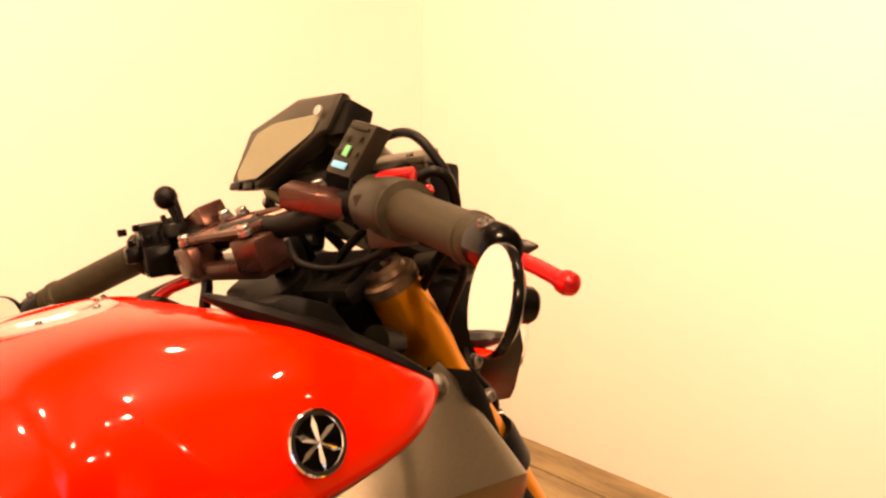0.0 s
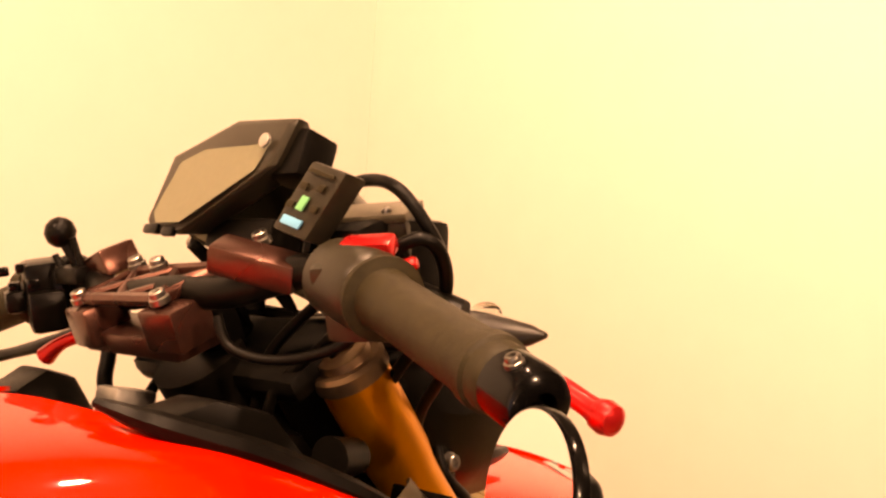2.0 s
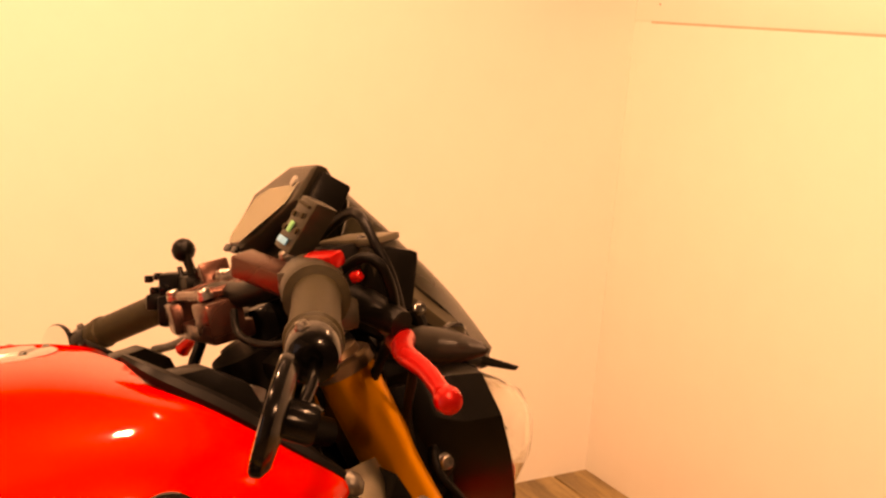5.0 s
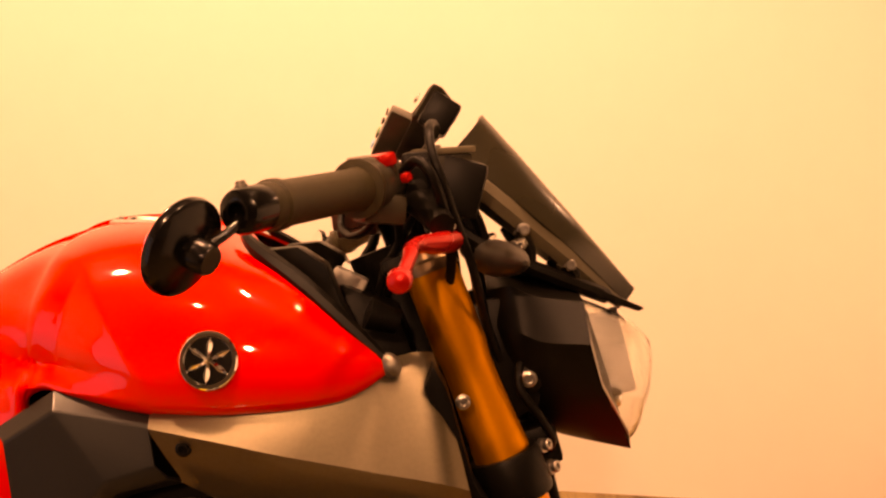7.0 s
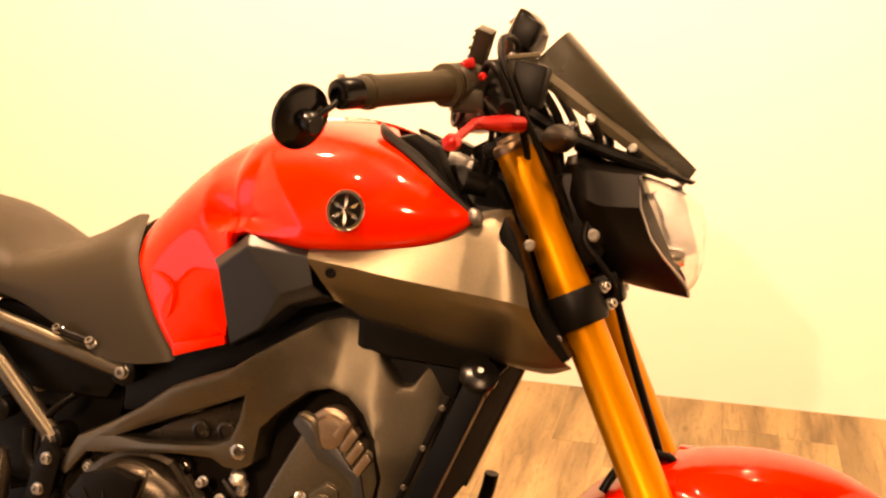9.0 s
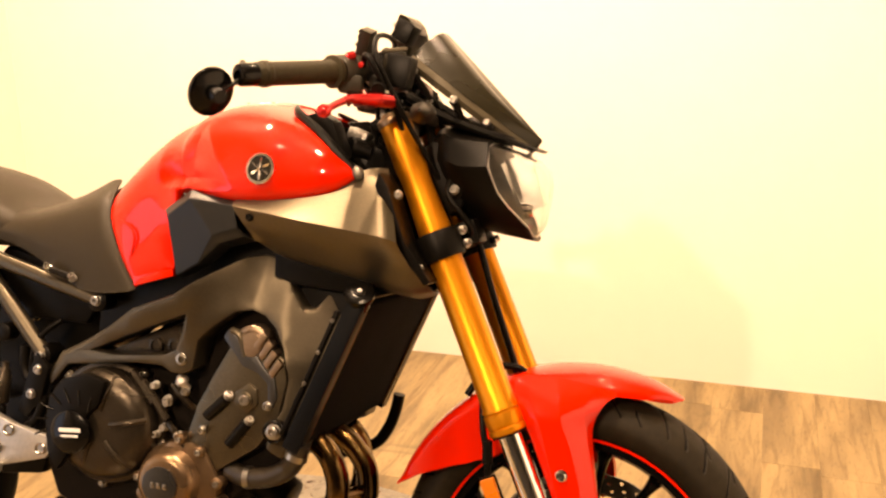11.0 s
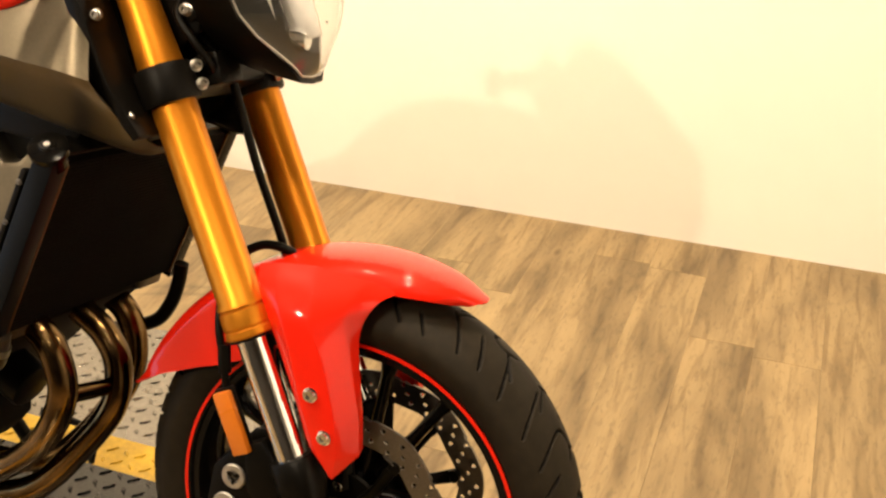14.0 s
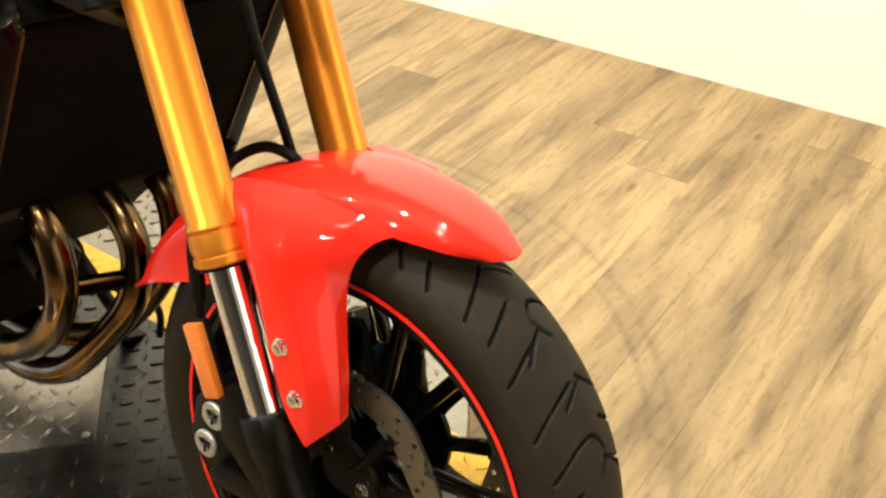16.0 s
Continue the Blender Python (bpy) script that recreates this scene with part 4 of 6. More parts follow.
# -- side covers --
def soft_crease(c, n=4, k=0.22):
    """A line through c whose corners are part way to a smooth curve."""
    P = [Vector(p) for p in c]
    straight = [P[i].lerp(P[i + 1], j / n) for i in range(len(P) - 1) for j in range(n)] + [P[-1]]
    return [a.lerp(b, k) for a, b in zip(straight, spline(c, n))]


for sgn in (-1, 1):
    under = (0, 0, 0, 0.016, 0.038, 0.044)  # how far the lower face is tucked under the crease
    # scoop beside the radiator: rows along x of top edge, upper face, crease, lower face, bottom edge
    rows = [[(-0.548, .180, .868), (-0.548, .190, .866), (-0.546, .198, .860), (-0.534, .196, .842), (-0.520, .186, .818), (-0.512, .170, .812)],
            [(-0.500, .176, .876), (-0.500, .188, .871), (-0.497, .205, .855), (-0.492, .202, .832), (-0.486, .188, .806), (-0.480, .168, .796)],
            [(-0.430, .170, .896), (-0.429, .183, .888), (-0.425, .210, .846), (-0.420, .204, .822), (-0.412, .186, .790), (-0.405, .164, .780)],
            [(-0.370, .162, .918), (-0.366, .175, .908), (-0.355, .211, .838), (-0.348, .202, .812), (-0.340, .182, .774), (-0.333, .158, .764)],
            [(-0.325, .152, .930), (-0.317, .166, .914), (-0.298, .206, .830), (-0.288, .194, .800), (-0.272, .172, .762), (-0.264, .150, .752)],
            [(-0.313, .142, .930), (-0.305, .155, .908), (-0.276, .193, .822), (-0.258, .180, .790), (-0.236, .160, .764), (-0.234, .145, .760)]]
    rows = [[(x, sgn * (y - under[k] * (1.0 if n else 0.4)), z - 0.42 * under[k] * (1.0 if n else 0.4)) for k, (x, y, z) in enumerate(r)] for n, r in enumerate(rows)]
    scoop = part("side_scoop", sheet(bmesh.new(), [soft_crease(c) for c in fine(rows, 4, 1, steady)], 0.003 * sgn), SATIN, bike, "satin dark grey air scoop panel", 35)
    # outer rim of the scoop mouth, dark
    bm = prism(bmesh.new(), [(-0.312, 0.926), (-0.298, 0.905), (-0.268, 0.822), (-0.226, 0.764), (-0.236, 0.757), (-0.282, 0.815), (-0.318, 0.905)], sgn * 0.118, sgn * 0.176, 0.003, lambda x, z: sgn * (z - 0.84) * 0.10)
    part("scoop_mouth", bm, BLACK, scoop)
    for bx, by, bz in ((-0.516, .201, .845), (-0.283, .172, .893), (-0.246, .163, .783)):
        part("scoop_screw", bolt(bmesh.new(), (bx, sgn * by, bz), (0, sgn, 0), 0.0055, 0.004), GLOSSB if bx < -0.5 else STEEL, scoop)
    # dark knee panel under the tank: flat facets that meet at a crease
    KN = {"a": (-.684, .172, .846), "b": (-.636, .172, .882), "c": (-.551, .176, .871), "a1": (-.671, .186, .838), "b1": (-.630, .190, .868), "c1": (-.549, .192, .861),
          "d": (-.580, .199, .812), "e": (-.541, .193, .826), "f": (-.6555, .176, .740), "g": (-.613, .182, .764), "h": (-.573, .188, .800), "i": (-.530, .184, .814),
          "f2": (-.652, .158, .736), "g2": (-.609, .160, .757), "h2": (-.566, .160, .793), "i2": (-.522, .160, .806)}
    bm = bmesh.new()
    vs = {k: bm.verts.new((x, sgn * y, z)) for k, (x, y, z) in KN.items()}
    for f in ("a b b1 a1", "b c c1 b1", "a1 b1 d g f", "d h g", "b1 c1 e d", "d e i h", "f g g2 f2", "g h h2 g2", "h i i2 h2"):
        bm.faces.new([vs[k] for k in f.split()])
    bmesh.ops.bevel(bm, geom=[e for e in bm.edges if len(e.link_faces) == 2], offset=0.0022, segments=2, affect="EDGES", profile=0.5, clamp_overlap=True)
    bmesh.ops.recalc_face_normals(bm, faces=bm.faces)
    bmesh.ops.solidify(bm, geom=bm.faces[:], thickness=0.003)
    part("knee_panel", bm, NIGHT, bike, "dark grey faceted knee panel", 12)

# -- seat --
def seat_ring(x, w, top, side, low, crown=0.012):
    pts = [(x, 0, top + crown), (x, w * 0.45, top + crown * 0.8), (x, w * 0.8, top), (x, w, (top * 2 + side) / 3), (x, w * 1.04, side), (x, w * 0.98, (side + low) / 2), (x, w * 0.9, low), (x, w * 0.5, low - 0.004)]
    left = [(p[0], -p[1], p[2]) for p in pts[1:]]
    return pts + [(x, 0, low - 0.006)] + left[::-1]


rings = [seat_ring(*r) for r in ((-0.845, .080, .872, .850, .800), (-0.862, .100, .860, .825, .775), (-0.880, .122, .836, .798, .760), (-0.930, .128, .819, .790, .760), (-0.985, .132, .813, .788, .760), (-1.040, .134, .826, .794, .760), (-1.090, .133, .852, .808, .760), (-1.160, .130, .880, .828, .770), (-1.25, .122, .894, .848, .800), (-1.34, .105, .905, .868, .830), (-1.42, .080, .912, .885, .862))]
rings = [[(x, y, z) for x, y, z in c] for c in zip(*[spline(col, 4) for col in zip(*rings)])]
seat = part("seat", loft(bmesh.new(), rings), VINYL, bike, "dark brown-black vinyl rider seat", 60)
for sgn in (-1, 1):
    # skirt of the seat beside the tank
    rows = [[(-0.741, .160, .710), (-0.783, .156, .777), (-0.808, .144, .825), (-0.818, .122, .855), (-0.840, .066, .885)],
            [(-0.750, .165, .706), (-0.795, .162, .775), (-0.820, .150, .825), (-0.832, .126, .856), (-0.855, .066, .884)],
            [(-0.792, .166, .700), (-0.825, .163, .762), (-0.850, .152, .812), (-0.866, .128, .846), (-0.885, .066, .868)],
            [(-0.838, .161, .700), (-0.864, .158, .754), (-0.888, .149, .798), (-0.903, .128, .832), (-0.918, .066, .852)],
            [(-0.874, .153, .712), (-0.904, .152, .756), (-0.932, .145, .788), (-0.948, .125, .820), (-0.958, .066, .838)],
            [(-0.930, .144, .738), (-0.952, .144, .766), (-0.974, .141, .788), (-0.990, .124, .812), (-0.996, .066, .826)],
            [(-0.995, .136, .764), (-1.010, .137, .778), (-1.024, .136, .792), (-1.036, .119, .812), (-1.040, .066, .826)],
            [(-1.050, .130, .776), (-1.058, .131, .784), (-1.066, .130, .796), (-1.072, .114, .816), (-1.076, .066, .832)]]
    rows = [[(x, sgn * y, z) for x, y, z in r] for r in rows]
    part("seat_skirt", sheet(bmesh.new(), fine(rows, 3, 3), 0.004 * sgn), VINYL, seat, "", 60)

# -- frame --
OUTER = [(-0.521, .783), (-0.494, .780), (-0.458, .729), (-0.440, .702), (-0.425, .704), (-0.402, .742), (-0.361, .727), (-0.380, .690), (-0.390, .655), (-0.404, .560), (-0.414, .512), (-0.426, .477), (-0.454, .464), (-0.480, .480),
         (-0.474, .508), (-0.456, .545), (-0.449, .593), (-0.460, .640), (-0.478, .668), (-0.502, .687), (-0.525, .694), (-0.548, .690), (-0.582, .663), (-0.604, .640), (-0.610, .615), (-0.614, .592), (-0.634, .581), (-0.655, .583), (-0.672, .592), (-0.720, .592), (-0.800, .580), (-0.868, .570), (-0.905, .530), (-0.915, .545), (-0.885, .590), (-0.840, .612),
         (-0.775, .648), (-0.725, .682), (-0.641, .714), (-0.587, .750), (-0.545, .778)]
HOLE = [(-0.815, .602), (-0.730, .638), (-0.622, .682), (-0.632, .652), (-0.648, .621), (-0.672, .611), (-0.772, .600)]


def pierced(bm, outer, hole, y0, y1, bevel, slope):
    """A thick plate with one hole, bevelled."""
    tmp = bmesh.new()
    for y in (y0, y1):
        vo = [tmp.verts.new((x, y, z)) for x, z in outer]
        vh = [tmp.verts.new((x, y, z)) for x, z in hole]
        es = [tmp.edges.new((a, b)) for ring in (vo, vh) for a, b in zip(ring, ring[1:] + ring[:1])]
        bmesh.ops.triangle_fill(tmp, use_beauty=True, edges=es)
    tmp.verts.ensure_lookup_table()
    n, m = len(outer), len(hole)
    for base, k in ((0, n), (n, m)):
        for i in range(k):
            a, b = base + i, base + (i + 1) % k
            tmp.faces.new((tmp.verts[a], tmp.verts[b], tmp.verts[n + m + b], tmp.verts[n + m + a]))
    bmesh.ops.recalc_face_normals(tmp, faces=tmp.faces)
    bevel_all(tmp, bevel, 2, 50)
    bmesh.ops.triangulate(tmp, faces=tmp.faces)
    bmesh.ops.subdivide_edges(tmp, edges=[e for e in tmp.edges if e.calc_length() > 0.03], cuts=3)
    bmesh.ops.triangulate(tmp, faces=tmp.faces)
    for v in tmp.verts:
        v.co.y += slope(v.co.x, v.co.z)
    return merge(bm, tmp)


for sgn in (-1, 1):
    lean_in = lambda x, z: -sgn * max(0.0, z - 0.62) * float(np.interp(x, [-0.62, -0.52], [-0.28, 0.34])) - sgn * max(0.0, -0.72 - x) * 0.15 - sgn * max(0.0, x + 0.462) * 0.55
    bm = pierced(bmesh.new(), OUTER, HOLE, sgn * 0.126, sgn * 0.186, 0.013, lean_in)
    spar = part("frame_spar", bm, FRAMEM, bike, "dark grey cast aluminium frame spar", 40)
    bm = prism(bmesh.new(), [(-0.80, .596), (-0.735, .630), (-0.630, .672), (-0.650, .598)], sgn * 0.120, sgn * 0.148, 0.004)
    part("spar_web", bm, ENGINE, spar)
    for bx, bz in ((-0.704, .618), (-0.668, .621)):
        bm = lathe(bmesh.new(), [(0, .013), (.006, .013), (.007, .009), (.004, .008), (.004, 0)], (bx, sgn * 0.148, bz), (0, sgn, 0), 20)
        part("pivot_plug", bm, ENGINE, spar)
    for bx, bz, by in ((-0.634, .607, .178), (-0.462, .511, .190)):
        bm = lathe(bmesh.new(), [(-0.01, .019), (.004, .019), (.006, .016), (.003, .014), (.002, 0)], (bx, sgn * by, bz), (0, sgn, 0), 28)
        part("mount_boss", bm, GLOSSB, spar)
        part("mount_bolt", bolt(bmesh.new(), (bx, sgn * (by + 0.003), bz), (0, sgn, 0), 0.0105, 0.008), STEEL, spar, "bright socket bolt")

# -- engine --
bm = bmesh.new()
prism(bm, [(-0.43, .48), (-0.46, .63), (-0.53, .72), (-0.66, .70), (-0.75, .60), (-0.90, .57), (-0.95, .45), (-0.90, .33), (-0.75, .29), (-0.62, .31), (-0.53, .40)], -0.140, 0.140, 0.012)
prism(bm, [(-0.60, .31), (-0.60, .25), (-0.64, .21), (-0.80, .21), (-0.86, .30), (-0.7, .34)], -0.085, 0.085, 0.015)
engine = part("engine", bm, RADM, bike, "dark coated three-cylinder engine with bronze covers")
for sgn in (-1, 1):
    bm = prism(bmesh.new(), [(-0.552, .648), (-0.508, .654), (-0.462, .622), (-0.455, .585), (-0.470, .521), (-0.503, .473), (-0.585, .417), (-0.637, .466), (-0.616, .530), (-0.590, .580)], sgn * 0.130, sgn * 0.166, 0.008)
    part("cylinder_cover", bm, COVERM, engine, "dark bronze cylinder side cover", 30)
    bm = lathe(bmesh.new(), [(-0.02, .031), (.004, .031), (.007, .027), (.007, .022), (.011, .019), (.012, .012), (.012, .0)], (-0.520, sgn * 0.160, .640), (0, sgn, 0), 32)
    part("head_cover", bm, RIBM, engine, "grey-bronze round cylinder head cap")
    for k in range(4):
        bm = prism(bmesh.new(), [(-0.497 + .009 * k, .664 - .014 * k), (-0.489 + .009 * k, .656 - .014 * k), (-0.506 + .009 * k, .632 - .014 * k), (-0.514 + .009 * k, .640 - .014 * k)], sgn * 0.150, sgn * (0.174 - 0.002 * (k % 2)), 0.002)
        part("head_rib", bm, RIBM, engine, "copper coloured head rib")
    bm = tube(bmesh.new(), [(-0.556, sgn * 0.166, .660), (-0.540, sgn * 0.168, .652), (-0.530, sgn * 0.166, .620)], 0.006, 8)
    part("head_rim", bm, COVERM, engine)
    for bx, bz in ((-0.634, .552), (-0.600, .492), (-0.486, .545)):
        part("cover_bolt", bolt(bmesh.new(), (bx, sgn * 0.172, bz), (0, sgn, 0), 0.006, 0.006), STEEL, engine)
    for a, b in (((-0.560, .548), (-0.594, .515)), ((-0.522, .512), (-0.552, .474))):
        bm = tube(bmesh.new(), [(a[0], sgn * 0.168, a[1]), (b[0], sgn * 0.168, b[1])], 0.0095, 12)
        part("cover_boss", bm, BLACK, engine, "dark slanted bolt sleeve")
        part("sleeve_bolt", bolt(bmesh.new(), (a[0] + 0.006, sgn * 0.171, a[1] + 0.006), (0.55, sgn * 0.6, 0.6), 0.0065, 0.006), STEEL, engine)
    bm = prism(bmesh.new(), [(-0.505, .570), (-0.520, .578), (-0.545, .560), (-0.545, .540), (-0.520, .528), (-0.503, .545)], sgn * 0.160, sgn * 0.171, 0.003)
    part("cover_pad", bm, COVERM, engine)
    bm = lathe(bmesh.new(), [(0, .0125), (.004, .0125), (.005, .010)], (-0.524, sgn * 0.170, .551), (0, sgn, 0), 20)
    part("pad_boss", bm, COVERM, engine)
    part("pad_bolt", bolt(bmesh.new(), (-0.524, sgn * 0.174, .551), (0, sgn, 0), 0.0085, 0.006), STEEL, engine, "bright hexagon bolt")
    bm = prism(bmesh.new(), [(-0.560, .664), (-0.528, .632), (-0.512, .628), (-0.490, .600), (-0.476, .592), (-0.470, .560), (-0.478, .540), (-0.486, .548), (-0.488, .580), (-0.508, .596), (-0.534, .604), (-0.548, .622), (-0.570, .648)], sgn * 0.160, sgn * 0.170, 0.0035)
    part("head_flange", bm, HEADM, engine, "blue-grey cylinder head joint flange")

# clutch cover
CC = Vector((-0.786, -0.150, 0.480))
bm = lathe(bmesh.new(), [(-0.02, .107), (0.004, .107), (0.010, .103), (0.012, .096), (0.030, .091), (0.040, .082), (0.046, .066), (0.048, .052), (0.048, 0)], CC, (0.06, -1, 0), 56)
clutch = part("clutch_cover", bm, ENGINE, engine, "round dark clutch cover with guard")
for k in range(6):
    a = radians(60 * k + 12)
    bm = tube(bmesh.new(), [CC + Vector((math.cos(a) * 0.030, -0.0475, math.sin(a) * 0.030)), CC + Vector((math.cos(a) * 0.060, -0.0455, math.sin(a) * 0.060)), CC + Vector((math.cos(a) * 0.088, -0.030, math.sin(a) * 0.088))], 0.005, 8)
    part("cover_spoke", bm, ENGINE, clutch)
bm = prism(bmesh.new(), [(-0.875, .480), (-0.868, .525), (-0.845, .556), (-0.800, .570), (-0.760, .560), (-0.772, .520), (-0.795, .500), (-0.800, .470), (-0.830, .430), (-0.850, .400), (-0.870, .430)], -0.210, -0.192, 0.006)
part("clutch_guard", bm, BLACK, clutch, "black plastic clutch guard")
bm = lathe(bmesh.new(), [(0, .036), (0.006, .036), (0.009, .032), (0.009, .0)], (-0.822, -0.208, .470), (0.06, -1, 0), 32)
part("guard_cap", bm, GLOSSB, clutch)
for k, (w, z) in enumerate(((0.040, .474), (0.032, .464))):
    bm = box(bmesh.new(), (-0.820, -0.2172, z), (w, 0.0008, 0.0065 - 0.003 * k), (0, -4, 3), 0.0002)
    part("guard_print", bm, WHITEP, clutch, "white bar of unreadable print")
for k in range(7):
    a = radians(50 + k * 22)
    bm = tube(bmesh.new(), [(-0.822 + 0.048 * math.cos(a), -0.2105, .470 + 0.048 * math.sin(a)), (-0.822 + 0.072 * math.cos(a + 0.15), -0.2105, .470 + 0.072 * math.sin(a + 0.15))], 0.0016, 6)
    part("guard_groove", bm, GLOSSB, clutch)
for a in (20, 55, 95, 140, -15, -50, -95, -140):
    c = CC + Vector((math.cos(radians(a)) * 0.107, -0.006, math.sin(radians(a)) * 0.107))
    bm = lathe(bmesh.new(), [(-0.02, .010), (0.0, .010), (0.002, .008)], c, (0, -1, 0), 12)
    part("cover_lug", bm, ENGINE, clutch)
    part("cover_screw", bolt(bmesh.new(), c + Vector((0, -0.002, 0)), (0, -1, 0), 0.005, 0.005), STEEL, clutch)
for dx, dz, ln in ((-0.735, .575, .05), (-0.715, .560, .05), (-0.70, .54, .04)):
    bm = tube(bmesh.new(), [(dx, -0.168, dz), (dx + ln * 0.8, -0.168, dz - ln)], 0.007, 8)
    part("cover_rib", bm, ENGINE, clutch)

# lower bronze cover
bm = lathe(bmesh.new(), [(-0.03, .062), (0.006, .060), (0.012, .055), (0.030, .050), (0.038, .043), (0.040, .036), (0.040, .0)], (-0.655, -0.160, .402), (0.05, -1, 0), 48)
bronze = part("pickup_cover", bm, BRONZE, engine, "bronze round engine cover with a blue-grey badge")
bm = lathe(bmesh.new(), [(0, .031), (0.0025, .031), (0.003, .029), (0.003, 0)], (-0.657, -0.2005, .400), (0.05, -1, 0), 36)
part("cover_badge", bm, HEADM, bronze, "round blue-grey badge")
for k in range(3):
    bm = box(bmesh.new(), (-0.668 + 0.011 * k, -0.2045, .400), (0.0075, 0.0008, 0.0095), (0, 0, 3), 0.0003)
    part("badge_mark", bm, STEEL, bronze)
bm = prism(bmesh.new(), [(-0.592, .452), (-0.566, .410), (-0.570, .380), (-0.600, .352), (-0.655, .335), (-0.705, .345), (-0.722, .370), (-0.700, .430), (-0.660, .466), (-0.620, .468)], -0.172, -0.140, 0.006)
part("cover_flange", bm, BRONZE, bronze)
for bx, bz in ((-0.640, .472), (-0.603, .455), (-0.568, .408), (-0.566, .376), (-0.602, .346), (-0.655, .334), (-0.708, .345), (-0.715, .400)):
    bm = lathe(bmesh.new(), [(-0.02, .0095), (0.003, .0095), (0.005, .007)], (bx, -0.172, bz), (0, -1, 0), 14)
    part("flange_lug", bm, BRONZE, bronze)
    part("flange_screw", bolt(bmesh.new(), (bx, -0.176, bz), (0, -1, 0), 0.0052, 0.005), STEEL, bronze)
# small fittings between the covers
random.seed(4)
for k in range(11):
    bx, bz = random.uniform(-0.735, -0.625), random.uniform(0.455, 0.565)
    if k % 3 == 0:
        bm = tube(bmesh.new(), [(bx - 0.02, -0.160, bz + 0.015), (bx, -0.168, bz), (bx + 0.022, -0.160, bz - 0.022)], 0.0055, 8)
        part("sensor_pipe", bm, ENGINE, engine)
    else:
        part("engine_bolt", bolt(bmesh.new(), (bx, -0.160 - random.uniform(0, .012), bz), (0, -1, 0), 0.0055, 0.010), ALU, engine)
bm = lathe(bmesh.new(), [(0, .007), (0.012, .007), (0.014, .011), (0.02, .011), (0.028, .004)], (-0.634, -0.165, .555), (-0.3, -0.5, 0.8), 14)
part("oil_fitting", bm, ALU, engine)
bm = prism(bmesh.new(), [(-0.60, .30), (-0.60, .335), (-0.65, .330), (-0.70, .300), (-0.72, .235), (-0.66, .225), (-0.61, .245)], -0.125, -0.090, 0.012)
part("oil_pan", bm, BLACK, engine)
bm = lathe(bmesh.new(), [(-0.05, .034), (0.040, .034), (0.044, .032), (0.046, .024), (0.046, 0)], (-0.54, -0.030, .372), (0.90, -0.05, -0.42), 28)
part("oil_filter", bm, BLACK, engine, "black oil filter canister")

# coolant hose from the radiator foot
bm = tube(bmesh.new(), [(-0.420, -0.182, .495), (-0.428, -0.178, .472), (-0.447, -0.164, .448), (-0.480, -0.160, .428), (-0.525, -0.154, .420), (-0.560, -0.145, .426)], 0.0165, 14, 6)
part("coolant_hose", bm, HOSEM, bike, "dark brown coolant hose with metal clips")
for c, ax in (((-0.427, -0.1785, .474), (0.35, 0, 1)), ((-0.520, -0.155, .4205), (1, 0, 0.1))):
    bm = lathe(bmesh.new(), [(-0.005, .0175), (-0.005, .0185), (0.005, .0185), (0.005, .0175)], c, ax, 24, closed=True)
    part("hose_clip", bm, STEEL, bpy.data.objects["coolant_hose"])

# -- radiator --
RT, RB = Vector((-0.318, 0, 0.728)), Vector((-0.420, 0, 0.482))
dn = (RB - RT).normalized()
fw = Vector((-dn.z, 0, dn.x))
bm = bmesh.new()
cen = (RT + RB) / 2 - fw * 0.014
box(bm, cen, (0.022, 0.350, (RB - RT).length - 0.02), (0, math.degrees(math.atan2(-dn.x, -dn.z)), 0), 0.003)
radiator = part("radiator", bm, RADM, bike, "black radiator with fine fins")
bm = bmesh.new()
for k in range(48):
    c = RT + dn * (0.014 + 0.0051 * k)
    box(bm, c - fw * 0.0024, (0.003, 0.346, 0.0014), (0, math.degrees(math.atan2(-dn.x, -dn.z)), 0), 0)
tagged(part("radiator_fin", bm, RADM, radiator), kind="stuff")
for sgn in (-1, 1):
    rot = math.degrees(math.atan2(-dn.x, -dn.z))
    bm = box(bmesh.new(), (RT + RB) / 2 - fw * 0.012 + Vector((0, sgn * 0.187, 0)), (0.028, 0.026, (RB - RT).length), (0, rot, 0), 0.0022)
    part("core_edge", box(bmesh.new(), (RT + RB) / 2 + fw * 0.0005 + Vector((0, sgn * 0.1725, 0)), (0.003, 0.0035, (RB - RT).length - 0.02), (0, rot, 0), 0.0006), COPPERM, radiator, "copper-brown core edge strip")
    part("radiator_tank", bm, TANKM, radiator, "blue-black radiator end tank", 20)
    bm = box(bmesh.new(), (RT + RB) / 2 - fw * 0.036 + Vector((0, sgn * 0.190, 0)) + dn * 0.01, (0.008, 0.012, 0.22), (0, rot, 0), 0.003)
    part("tank_bracket", bm, BLACK, radiator)
    for k in range(3):
        part("bracket_bolt", bolt(bmesh.new(), (RT + dn * (0.05 + 0.055 * k)) - fw * 0.036 + Vector((0, sgn * 0.1965, 0)), (0, sgn, 0), 0.003, 0.002), DISCM, radiator)
bm = lathe(bmesh.new(), [(-0.022, .017), (0.0, .017), (0.001, .023), (0.008, .023), (0.010, .018), (0.011, .010), (0.013, .009), (0.013, 0)], RT - fw * 0.012 + Vector((0, -0.193, 0.004)), (0.25, -0.60, 0.75), 28)
part("radiator_cap", bm, GLOSSB, radiator, "dark round radiator cap")
part("cap_rivet", bolt(bmesh.new(), RT - fw * 0.012 + Vector((0.003, -0.2005, 0.0135)), (0.25, -0.60, 0.75), 0.004, 0.002), ALU, radiator)
